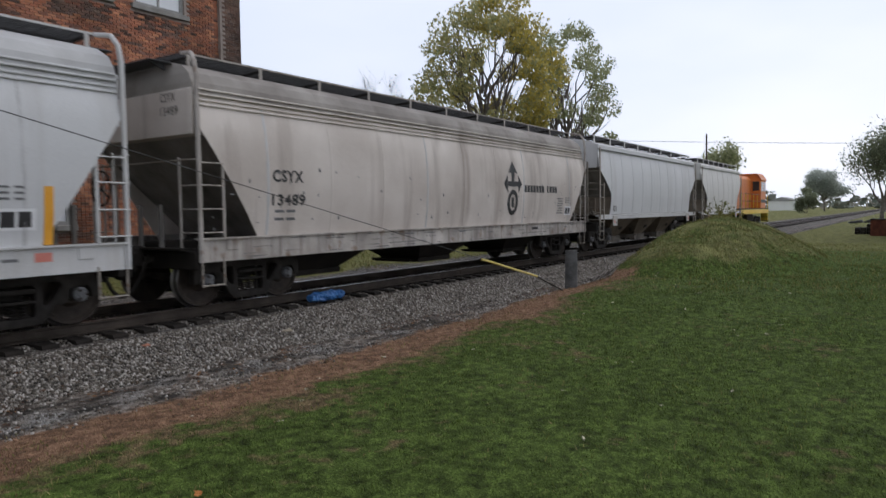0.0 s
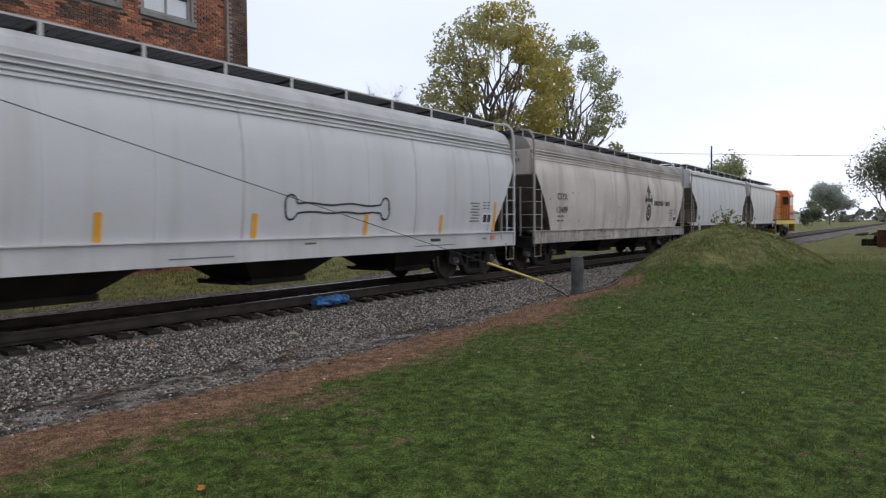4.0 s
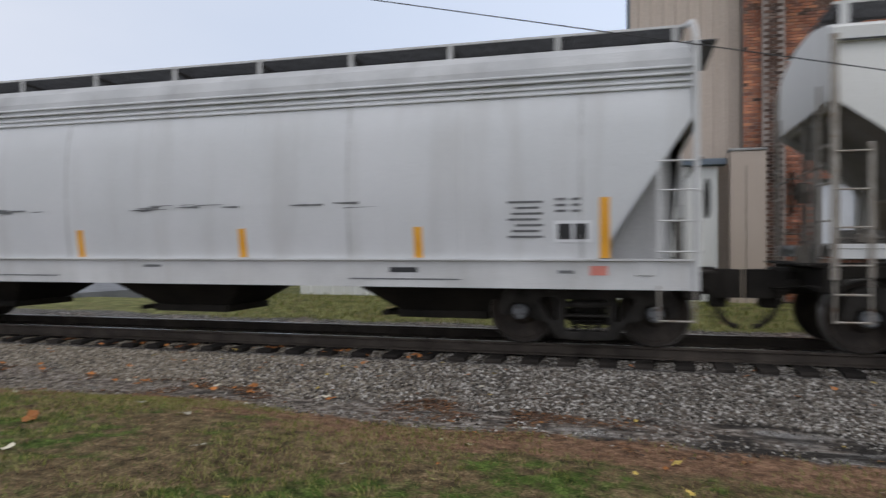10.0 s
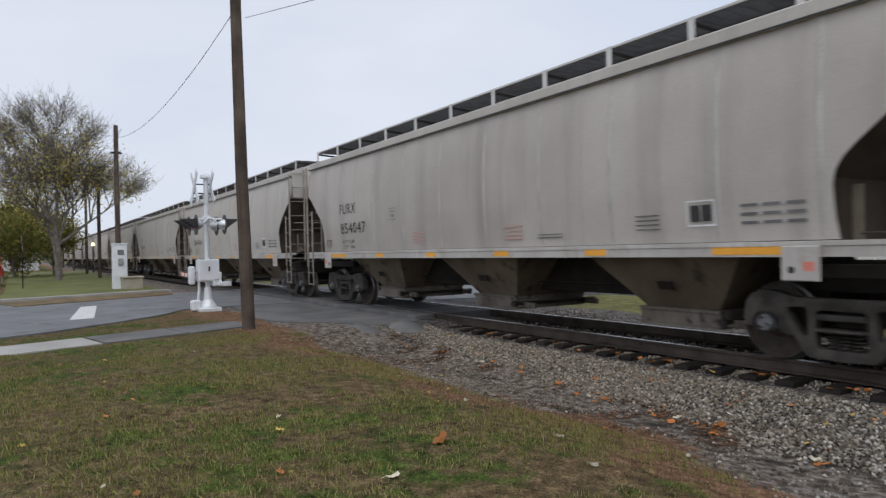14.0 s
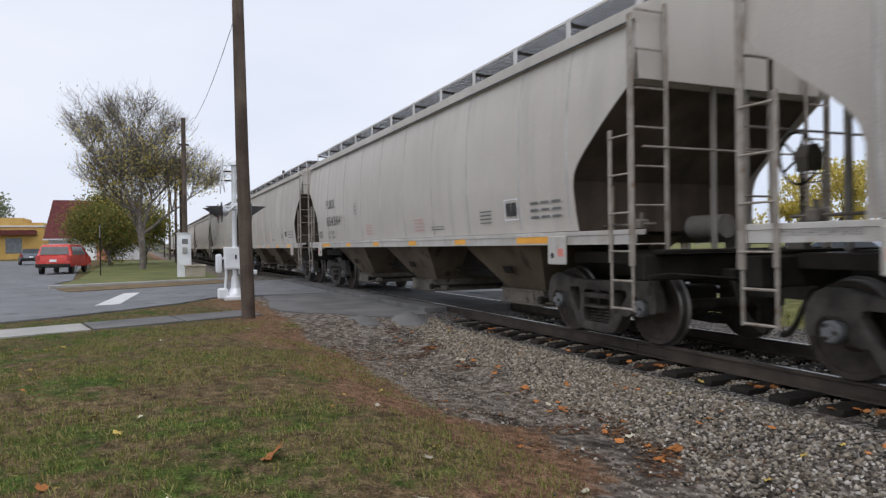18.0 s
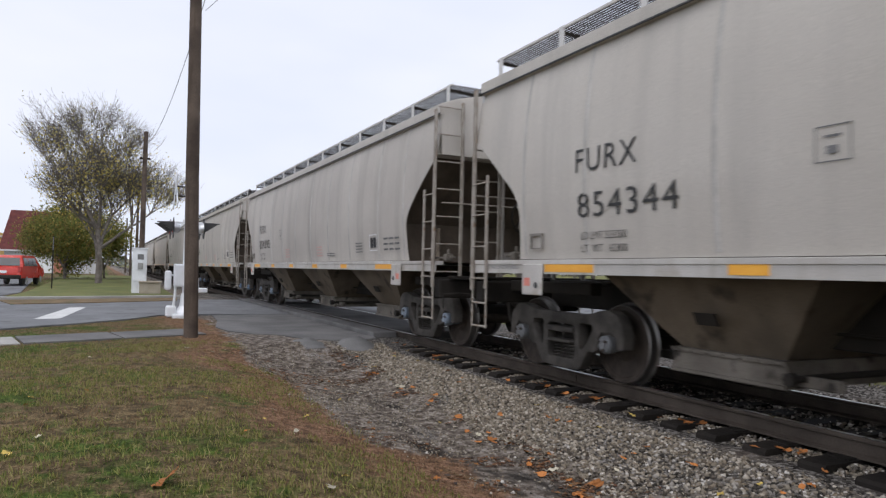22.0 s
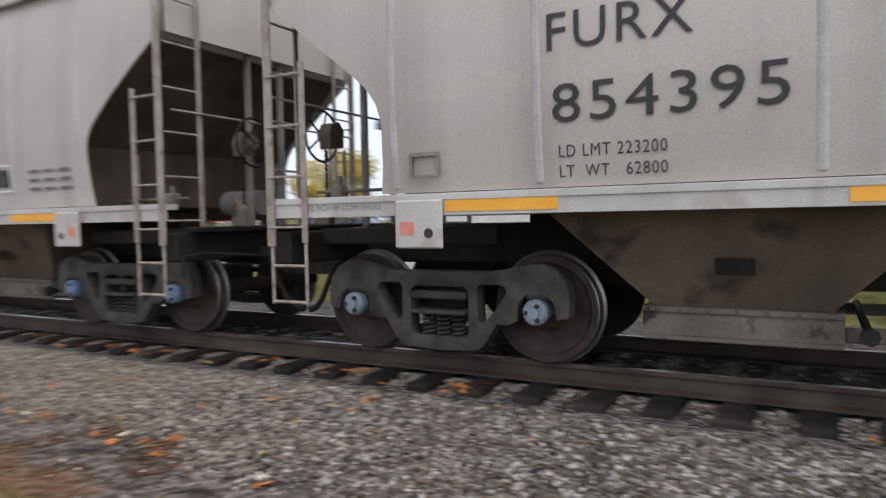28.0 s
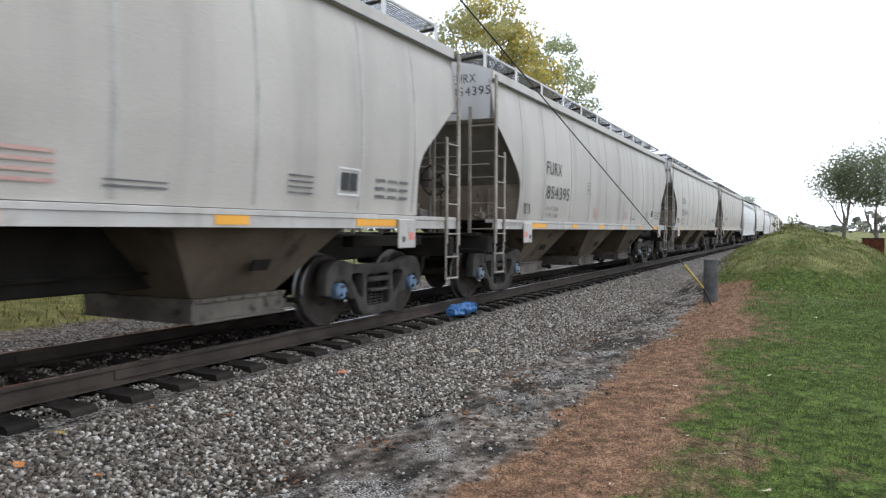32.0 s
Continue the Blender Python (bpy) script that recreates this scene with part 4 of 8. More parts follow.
def mark_rounded(car, pitch, word, number, small=True, reds=True, back=0.0):
    half = pitch / 2
    part("reporting_mark", on_side(text_mesh(word, 0.26, 0.98, BLACK_INK), -half + 3.26 - back, 2.37, WB), None, car)
    part("car_number", on_side(text_mesh(number, 0.27, 1.5, BLACK_INK), -half + 3.29 - back, 1.87, WB), None, car)
    if small:
        part("load_limit", on_side(text_mesh("LD LMT 223200", 0.085, 0.74, BLACK_INK), -half + 3.33 - back, 1.63, WB), None, car)
        part("light_weight", on_side(text_mesh("LT  WT   62800", 0.085, 0.74, BLACK_INK), -half + 3.33 - back, 1.49, WB), None, car)
        tagged(part("brake_note", on_side(text_mesh("2 INCH HF COMP SHOES", 0.05, 0.72, FADED_INK), -half + 1.1, 1.255, [(0, 1.578), (3, 1.578)], 0.004), None, car), kind="stuff")
    x = half - 3.66
    part("stencil_panel", bars([(x, x + 0.42, 1.62, 1.64), (x, x + 0.42, 1.92, 1.94), (x, x + 0.02, 1.62, 1.94), (x + 0.4, x + 0.42, 1.62, 1.94)], WHITE_INK, WB, 0.008), None, car)
    tagged(part("stencil_block", bars([(x + 0.06, x + 0.2, 1.68, 1.88), (x + 0.23, x + 0.36, 1.68, 1.88)], BLACK_INK, WB, 0.009), None, car), kind="stuff")
    rows = [(half - 2.9 + 0.28 * j, half - 2.68 + 0.28 * j, 1.62 + 0.1 * i, 1.655 + 0.1 * i) for i in range(3) for j in range(3)]
    tagged(part("data_writing", bars(rows, FADED_INK, WB), None, car), kind="stuff")
    tagged(part("data_writing", bars([(half - 4.5, half - 4.1, 1.6 + 0.06 * i, 1.62 + 0.06 * i) for i in range(4)] + [(half - 6.6, half - 6.0, 1.55, 1.57), (half - 6.6, half - 6.0, 1.6, 1.615)], FADED_INK, WB), None, car), kind="stuff")
    if reds:
        for c in (-1.92, 1.35):
            tagged(part("warning_writing", bars([(c, c + 0.5, 1.55 + 0.07 * i, 1.58 + 0.07 * i) for i in range(4)], FADED_RED, WB), None, car), kind="stuff")
    x = -half + 5.9 + (0.27 if back < 0.1 else 0.0)
    part("label_box", bars([(x, x + 0.28, 2.1, 2.11), (x, x + 0.28, 2.36, 2.37), (x, x + 0.01, 2.1, 2.37), (x + 0.27, x + 0.28, 2.1, 2.37), (x + 0.07, x + 0.2, 2.28, 2.3), (x + 0.09, x + 0.18, 2.16, 2.22)], FADED_INK, WB), None, car)
    for s in (-1, 1):
        for gx, ln in ((2.41, 0.91), (5.1, 0.4), (7.45, 0.4), (9.85, 0.42), (12.15, 0.43), (pitch - 3.3, 0.9)):
            part("reflector", Geo().box(-half + gx, -half + gx + ln, s * 1.576, s * 1.582, 1.225, 1.315), ORANGE, car)


# the order of the train, from its engine backwards: coupling points along the train
def mid(a, b):
    return (a + b) / 2


TRAIN = []
A_LABEL = "pale grey covered hopper car with deep white sill"
c13309 = hopper_deep_sill("hopper_car", 16.78, PAINT_PALE, A_LABEL + " on the track", PAINT_WHITE)
c12955 = copy_thing(c13309, pose(0, 0, 0))
c13489 = hopper_deep_sill("hopper_car", 16.78, PAINT_DIRTY, "rust-streaked beige covered hopper car on the track", SILL_STAINED, orange=False)
TRAIN += [(c13309, mid(16.0, 32.78)), (c12955, -10.25), (c13489, mid(32.78, 49.56))]


def mark_deep(car, word, number, half, x0=2.03, zw=2.4, zn=1.99, wide=0.8, zd=1.45):
    ink = BLACK_INK
    part("reporting_mark", on_side(text_mesh(word, 0.22, wide * 0.92, ink, 0.03), -half + x0, zw, WA), None, car)
    part("car_number", on_side(text_mesh(number, 0.21, wide, ink, 0.03), -half + x0 - 0.02, zn, WA), None, car)
    tagged(part("data_writing", bars([(-half + x0 + 0.05 + 0.27 * j, -half + x0 + 0.27 + 0.27 * j, zd + 0.14 * i, zd + 0.05 + 0.14 * i) for i in range(2) for j in range(2)], FADED_INK, WA), None, car), kind="stuff")
    e = text_mesh(word, 0.14, 0.4, ink), text_mesh(number, 0.14, 0.46, ink)
    for me, z in zip(e, (3.42, 3.2)):
        part("end_mark", me, None, car, at=pose(-half + 0.594, -0.62, z, 0, 0, -90))
    x = half - 2.35
    tagged(part("data_writing", bars([(x - 0.6 + 0.05 * (i % 3), x - 0.14 - 0.05 * (i % 2), 1.46 + 0.075 * i, 1.49 + 0.075 * i) for i in range(7)] + [(x + 0.02 + 0.2 * j, x + 0.16 + 0.2 * j, 1.79 + 0.075 * i, 1.82 + 0.075 * i) for i in range(3) for j in range(2)], FADED_INK, WA), None, car), kind="stuff")
    part("stencil_panel", bars([(x, x + 0.48, 1.4, 1.68)], WHITE_INK, WA, 0.006), None, car)
    tagged(part("stencil_block", bars([(x + 0.05, x + 0.22, 1.44, 1.64), (x + 0.26, x + 0.42, 1.44, 1.64)], BLACK_INK, WA, 0.008), None, car), kind="stuff")
    tagged(part("sill_writing", bars([(half - 5.2, half - 3.6, 0.9, 0.92), (half - 2.3, half - 2.1, 1.0, 1.04), (-half + 5.4, -half + 6.6, 0.9, 0.92), (-half + 8.2, -half + 8.5, 1.05, 1.09)], FADED_INK, [(0, 1.537), (3, 1.537)], 0.003), None, car), kind="stuff")
    part("sill_slot", Geo().box(half - 4.6, half - 4.2, -1.541, -1.536, 1.0, 1.07, c=0.02), BLACK_INK, car)


part("gusset_plate", Geo().prism([(8.39 - 1.82, 1.0), (8.39 - 0.92, 1.0), (8.39 - 0.92, 2.62), (8.39 - 0.78, 2.85)], -1.22, -1.2), SLOPE_PALE, c12955)
mark_deep(c13309, "CSYX", "13309", 8.39, 2.1, 2.37, 2.12, 0.86, 1.5)
mark_deep(c12955, "CSYX", "12955", 8.39, 1.83, 2.48, 2.2, 0.81, 1.3)
mark_deep(c13489, "CSYX", "13489", 8.39, 2.1, 2.13, 1.71)
part("red_label", Geo().box(8.39 - 1.9, 8.39 - 1.68, -1.54, -1.536, 0.98, 1.1), RED_INK, c13309)
part("red_label", Geo().box(8.39 - 1.9, 8.39 - 1.68, -1.54, -1.536, 0.98, 1.1), RED_INK, c12955)


def graffiti_bone():
    """The outline of a bone drawn in black spray along the side."""
    x0, x1, zc = -0.55, 2.1, 1.74
    loop = []
    n = 10
    for i in range(n + 1):
        loop.append((x0 + 0.15 + (x1 - x0 - 0.3) * i / n, zc + 0.07 + 0.02 * math.sin(i * 1.3)))
    for i in range(9):
        a = radians(150 - 40 * i)
        loop.append((x1 + 0.0 + 0.14 * math.cos(a), zc + 0.14 * math.sin(a) + (0.09 if i < 4 else -0.09)))
    for i in range(n + 1):
        loop.append((x1 - 0.15 - (x1 - x0 - 0.3) * i / n, zc - 0.09 + 0.015 * math.sin(i * 1.7)))
    for i in range(9):
        a = radians(-30 - 40 * i)
        loop.append((x0 + 0.14 * math.cos(a), zc + 0.14 * math.sin(a) + (-0.09 if i < 4 else 0.09)))
    g = Geo()
    for (xa, za), (xb, zb) in zip(loop, loop[1:] + loop[:1]):
        d = Vector((xb - xa, zb - za))
        if d.length < 1e-4:
            continue
        nrm = Vector((-d.y, d.x)).normalized() * 0.018
        q = [(xa + nrm.x, za + nrm.y), (xb + nrm.x, zb + nrm.y), (xb - nrm.x, zb - nrm.y), (xa - nrm.x, za - nrm.y)]
        g.add([(x, -lerp_table(WA, z) - 0.012, z) for x, z in q], [(0, 1, 2, 3)])
    return g


part("spray_drawing", graffiti_bone(), BLACK_INK, c13309)
# long scuffs along the side
rnd = random.Random(4)
g = Geo()
for i in range(34):
    x = rnd.choice((-4.3, -3.0, 0.3, 2.3)) + rnd.uniform(-0.7, 0.9)
    z = 1.93 + rnd.uniform(-0.05, 0.04)
    ln = rnd.uniform(0.1, 0.5)
    g.add([(xx, -lerp_table(WA, zz) - 0.011, zz) for xx, zz in ((x, z), (x + ln, z + rnd.uniform(-0.02, 0.02)), (x + ln, z + 0.02), (x, z + 0.012))], [(0, 1, 2, 3)])
tagged(part("scuff_marks", g, FADED_INK, c12955), kind="stuff")
# rubbed and rusty marks along the sill and side of the beige car
g = Geo()
for i in range(150):
    low = i < 95
    x = rnd.uniform(-7.6, 7.6)
    z = rnd.choice((0.84, 0.9, 1.0, 1.08, 1.13)) if low else rnd.uniform(1.25, 2.4)
    ln, tall = (rnd.uniform(0.04, 0.5), rnd.uniform(0.006, 0.02)) if low else (rnd.uniform(0.015, 0.07), rnd.uniform(0.01, 0.09))
    wy = (lambda zz: 1.5385) if low else (lambda zz: lerp_table(WA, zz) + 0.01)
    g.add([(xx, -wy(zz) - (0 if low else 0.002), zz) for xx, zz in ((x, z), (x + ln, z + rnd.uniform(-0.01, 0.01)), (x + ln * 0.9, z + tall), (x + ln * 0.1, z + tall * 0.8))], [(0, 1, 2, 3)])
tagged(part("scuff_marks", g, FADED_INK, c13489), kind="stuff")
# emblem of an arrow over a ring, and a line of plain bars
g = Geo()
ex, lift = 2.52, 0.012
def emb(poly):
    g.add([(x + ex, -lerp_table(WA, z) - lift, z) for x, z in poly], [tuple(range(len(poly)))])
emb([(0, 2.95), (0.27, 2.62), (0.09, 2.64), (0.09, 2.5), (-0.09, 2.5), (-0.09, 2.64), (-0.27, 2.62)])
emb([(0.52, 2.32), (0.3, 2.58), (0.3, 2.06)])
emb([(-0.52, 2.32), (-0.3, 2.58), (-0.3, 2.06)])
emb([(-0.3, 2.25), (0.3, 2.25), (0.3, 2.39), (-0.3, 2.39)])
emb([(-0.07, 1.66), (0.07, 1.66), (0.07, 2.5), (-0.07, 2.5)])
for i in range(20):
    a, b = 2 * math.pi * i / 20, 2 * math.pi * (i + 1) / 20
    emb([(0.3 * math.cos(a), 1.8 + 0.36 * math.sin(a)), (0.3 * math.cos(b), 1.8 + 0.36 * math.sin(b)), (0.17 * math.cos(b), 1.8 + 0.23 * math.sin(b)), (0.17 * math.cos(a), 1.8 + 0.23 * math.sin(a))])
part("emblem", g, BLACK_INK, c13489)
tagged(part("name_bar", bars([(3.2 + 0.19 * i, 3.35 + 0.19 * i, 2.1, 2.3) for i in range(7)] + [(4.68 + 0.19 * i, 4.83 + 0.19 * i, 2.1, 2.3) for i in range(4)], BLACK_INK, WA), None, c13489), kind="stuff")

bngx = hopper_rounded("hopper_car", 17.64, PAINT_CREAM, "light grey covered hopper car with amber side strips", CAP_GREY)
part("reporting_mark", on_side(text_mesh("BNGX", 0.21, 0.9, BLACK_INK, 0.03), -8.82 + 2.03, 2.38, WB), None, bngx)
part("car_number", on_side(text_mesh("30265", 0.21, 0.9, BLACK_INK, 0.03), -8.82 + 2.02, 1.96, WB), None, bngx)
tagged(part("data_writing", bars([(-6.79 + 0.15 * j, -6.68 + 0.15 * j, 1.62 + 0.16 * i, 1.66 + 0.16 * i) for i in range(2) for j in (0, 1, 3, 4, 5)], FADED_INK, WB), None, bngx), kind="stuff")
part("label_box", bars([(-4.97, -4.75, 2.13, 2.14), (-4.97, -4.75, 2.36, 2.37), (-4.97, -4.96, 2.13, 2.37), (-4.76, -4.75, 2.13, 2.37), (-4.9, -4.82, 2.2, 2.25)], FADED_INK, WB), None, bngx)
for gx, z0, z1 in ((1.95, 1.46, 2.32), (4.7, 1.46, 1.87), (7.5, 1.46, 1.87), (10.35, 1.46, 1.87), (13.15, 1.46, 1.87), (15.7, 1.46, 2.3)):
    part("reflector", bars([(-8.82 + gx - 0.055, -8.82 + gx + 0.055, z0, z1)], AMBER, WB, 0.014), None, bngx)
part("stencil_panel", bars([(5.25, 5.67, 1.45, 1.75)], WHITE_INK, WB, 0.006), None, bngx)
tagged(part("stencil_block", bars([(5.31, 5.44, 1.5, 1.7), (5.48, 5.61, 1.5, 1.7)], BLACK_INK, WB, 0.008), None, bngx), kind="stuff")
for c in (-2.55, 2.85):
    tagged(part("warning_writing", bars([(c - 0.05 * i, c + 0.35 + 0.04 * i, 1.72 - 0.07 * i, 1.75 - 0.07 * i) for i in range(4)], FADED_RED, WB), None, bngx), kind="stuff")
tagged(part("data_writing", bars([(-3.5, -3.1, 1.5, 1.52), (-3.5, -3.1, 1.56, 1.58), (0.3, 0.5, 1.45, 1.55), (3.75, 4.2, 1.5, 1.52), (3.75, 4.1, 1.56, 1.58), (6.2, 6.5, 1.65, 1.69), (6.2, 6.5, 1.55, 1.58), (6.8, 6.95, 1.65, 1.69)], FADED_INK, WB), None, bngx), kind="stuff")
g = Geo()
for i in range(40):
    x = rnd.choice((-0.3, 2.4, 3.4, 4.9, 6.3)) + rnd.uniform(-0.5, 0.5)
    z = 1.84 + rnd.uniform(-0.03, 0.03)
    ln = rnd.uniform(0.05, 0.35)
    g.add([(xx, -lerp_table(WB, zz) - 0.013, zz) for xx, zz in ((x, z), (x + ln, z + rnd.uniform(-0.01, 0.01)), (x + ln, z + 0.014), (x, z + 0.008))], [(0, 1, 2, 3)])
tagged(part("scuff_marks", g, FADED_INK, bngx), kind="stuff")
TRAIN.append((bngx, mid(-1.64, 16.0)))

furx = hopper_rounded("hopper_car", 17.65, PAINT_GREY, "grey covered hopper car with orange sill strips", CAP_BLUE)
GAPS = [-18.75, -36.5, -54.3, -72.0, -89.65, -107.3, -124.95, -142.6, -160.25, -177.9]
FURX = [furx] + [copy_thing(furx, pose(0, 0, 0)) for i in range(8)]
for i, (a, b) in enumerate(zip(GAPS, GAPS[1:])):
    mark_rounded(FURX[i], 17.65, "FURX", {0: "854047", 1: "854344", 2: "854395"}.get(i, "854295"), small=i < 5, back=(0.2, 0.24, 0.0)[min(i, 2)])
    TRAIN.append((FURX[i], mid(a, b) - (0.0, 0.1, 0.0, 0.08)[min(i, 3)]))
white_car = hopper_rounded("hopper_car", 14.5, PAINT_PALE, "white covered hopper car on the track", CAP_GREY)
TRAIN.append((white_car, mid(49.56, 64.06)))
grey_car = hopper_rounded("hopper_car", 11.4, PAINT_CREAM, "grey covered hopper car coupled behind the engine", CAP_GREY)
TRAIN.append((grey_car, mid(64.06, 75.46)))
for i, car in enumerate(FURX):
    num = {0: "854047", 1: "854344", 2: "854395"}.get(i, "854295")
    for ob in car.children:
        if ob.name.startswith("end_plate") and ob.data.vertices[0].co.x < 0:
            ob.data = ob.data.copy()
            ob.data.materials[0] = PAINT_PALE
    part("end_mark", text_mesh("FURX", 0.15, 0.46, BLACK_INK), None, car, at=pose(-8.825 + 0.664, -0.75, 3.72, 0, 0, -90))
    part("end_mark", text_mesh(num, 0.15, 0.74, BLACK_INK), None, car, at=pose(-8.825 + 0.664, -0.75, 3.5, 0, 0, -90))
brake_gear(FURX[3], 8.825, 1)
# these ride higher on their springs
for car in FURX:
    for ob in car.children:
        if not ob.name.startswith(("truck", "coupler", "air_hose")):
            mark = ob.name.startswith(("reporting", "car_number", "load_limit", "light_weight", "label_box", "stencil", "data_writing", "warning"))
            ob.matrix_basis = Matrix.Translation((0, -0.004 if mark else 0, 0.012 if mark else 0.055)) @ ob.matrix_basis
for i in (0, 2, 3, 5):
    for ob in FURX[i].children:
        if ob.name.startswith("side_sheet"):
            ob.data = ob.data.copy()
            ob.data.materials[0] = PAINT_SOOTY
dark_set, pale_set = wheelset_mesh(CAP_GREY), wheelset_mesh(CAP_PALE)
for i in (0, 1, 2, 4, 5, 6, 7, 8):
    for tr in FURX[i].children:
        for w in tr.children:
            if w.name.startswith("wheelset"):
                w.data = pale_set if i == 2 else dark_set

# ---- the engine ----
LOCO_ORANGE = surf("engine_orange", (0.62, 0.17, 0.03), (0.7, 0.22, 0.04), 1.0, 0.45, 0, 0.03, 60)
LOCO_YELLOW = surf("engine_yellow", (0.72, 0.48, 0.03), (0.8, 0.56, 0.05), 1.0, 0.45, 0, 0.03, 60)
DARKGLASS = surf("dark_glass", (0.02, 0.025, 0.03), (0.04, 0.045, 0.05), 2, 0.1, 0, 0, 60)


def engine():
    """Road switcher: long hood behind, cab and short nose ahead, walkways with railings, fuel tank and two trucks."""
    car = empty("locomotive", label="orange diesel locomotive with yellow frame, at the head", category="locomotive", group="cars of the freight train")
    hood = part("hood", Geo().prism([(-0.86, 1.5), (0.86, 1.5), (0.86, 3.6), (0.6, 3.85), (-0.6, 3.85), (-0.86, 3.6)], -4.7, 1.9, "x"), LOCO_ORANGE, car)
    part("nose", Geo().prism([(4.0, 1.5), (5.0, 1.5), (5.0, 2.35), (4.9, 2.55), (4.0, 2.75)], -0.86, 0.86), LOCO_ORANGE, car)
    cab = part("cab", Geo().prism([(-1.5, 1.5), (1.5, 1.5), (1.5, 3.6), (1.25, 4.0), (-1.25, 4.0), (-1.5, 3.6)], 1.9, 4.0, "x"), LOCO_ORANGE, car)
    part("cab_roof", Geo().prism([(-1.56, 3.58), (-1.27, 4.02), (1.27, 4.02), (1.56, 3.58), (1.56, 3.63), (1.29, 4.08), (-1.29, 4.08), (-1.56, 3.63)], 1.8, 4.12, "x"), LOCO_ORANGE, cab)
    for s in (-1, 1):
        for a in (2.1, 3.05):
            part("cab_window", Geo().box(a, a + 0.8, s * 1.502, s * 1.512, 2.75, 3.45, c=0.003), DARKGLASS, cab)
        part("front_window", Geo().box(4.002, 4.012, s * 0.3, s * 1.3, 2.8, 3.5, c=0.003), DARKGLASS, cab)
        part("rear_window", Geo().box(1.888, 1.898, s * 0.95, s * 1.4, 2.8, 3.5, c=0.003), DARKGLASS, cab)
        part("cab_stripe", Geo().box(1.95, 3.95, s * 1.502, s * 1.508, 1.9, 2.15), LAMPBLACK_LOCO, cab)
        part("walkway", Geo().box(-5.1, 5.3, s * 0.87, s * 1.5, 1.42, 1.5, c=0.01), GRIME, car)
        part("frame_sill", Geo().box(-5.15, 5.35, s * 1.5, s * 1.4, 1.1, 1.42, c=0.02), LOCO_YELLOW, car)
        for i in range(8):
            if not 1.7 < -4.9 + i * 1.4 < 4.1:
                part("railing_post", Geo().tube([(-4.9 + i * 1.4, s * 1.48, 1.5), (-4.9 + i * 1.4, s * 1.48, 2.5)], 0.022, 6), LOCO_YELLOW, car)
        for z in (2.0, 2.5):
            part("hand_rail", Geo().tube([(-5.0, s * 1.48, z), (1.8, s * 1.48, z)], 0.02, 6), LAMPBLACK_LOCO, car)
        for k in range(8):
            part("hood_door", Geo().box(-4.5 + k * 0.78, -3.85 + k * 0.78, s * 0.862, s * 0.88, 1.7, 3.3, c=0.006), LOCO_ORANGE, hood)
        part("fuel_tank", Geo().tube([(-1.2, s * 0.75, 0.78), (1.2, s * 0.75, 0.78)], 0.42, 14), GRIME, car, smooth=True)
        for k in (-1, 1):
            st = part("end_steps", Geo().box(k * 5.0, k * 5.06, s * 1.5, s * 1.0, 0.45, 1.4, c=0.01), LOCO_YELLOW, car)
            for z in (0.5, 0.8, 1.1):
                part("tread", Geo().box(k * 4.75, k * 5.3, s * 1.5, s * 1.05, z, z + 0.04, c=0.006), GRIME, st)
    part("exhaust_stack", Geo().tube([(-2, 0, 3.83), (-2, 0, 4.1)], 0.25, 16), GRIME, hood)
    part("number_lamp", Geo().box(5.0, 5.06, -0.2, 0.2, 2.0, 2.2, c=0.02), SIGNALWHITE, car)
    part("platform", Geo().box(-5.1, 5.3, -0.86, 0.86, 1.1, 1.49, c=0.01), GRIME, car)
    for k in (-1, 1):
        truck(car, k * 3.2, CAP_GREY)
    return car


LAMPBLACK_LOCO = surf("engine_black", (0.018, 0.018, 0.018), (0.03, 0.03, 0.03), 3, 0.5, 0, 0.03, 60)
loco = engine()
TRAIN.append((loco, 80.5))

# ---- ground ----
def smooth(a, b, x):
    t = max(0.0, min(1.0, (x - a) / (b - a)))
    return t * t * (3 - 2 * t)


def lawn(x):
    """Height of the lawn on the near side of the track."""
    return -0.38 + 0.29 * smooth(2.0, -5.0, x) + 0.32 * smooth(7, 14.5, x)


def mound(x, y):
    rx = 5.5 if x < 21.8 else 6.0
    r = math.hypot((x - 21.8) / rx, (y + 6.2) / (3.3 if y > -6.2 else 2.9))
    if r >= 1:
        return 0.0
    return 1.36 * (1 - r ** 1.5) * (1 + 0.12 * noise.noise((x * 0.7, y * 0.7, 3)) + 0.07 * noise.noise((x * 2.1, y * 2.6, 8)))


def edge(x):
    """Where the lawn ends towards the track."""
    return -4.3 + 0.3 * smooth(-3, -7, x) + 0.3 * noise.noise((x * 0.5, 1.7, 0)) + 0.2 * noise.noise((x * 1.7, 5.1, 0)) + 0.22 * smooth(0, -5, x) * noise.noise((x * 3.1, 2.7, 0)) + 0.7 * smooth(1.6, 0.4, abs(x + 5.0)) * smooth(-2.2, -4.2, x)


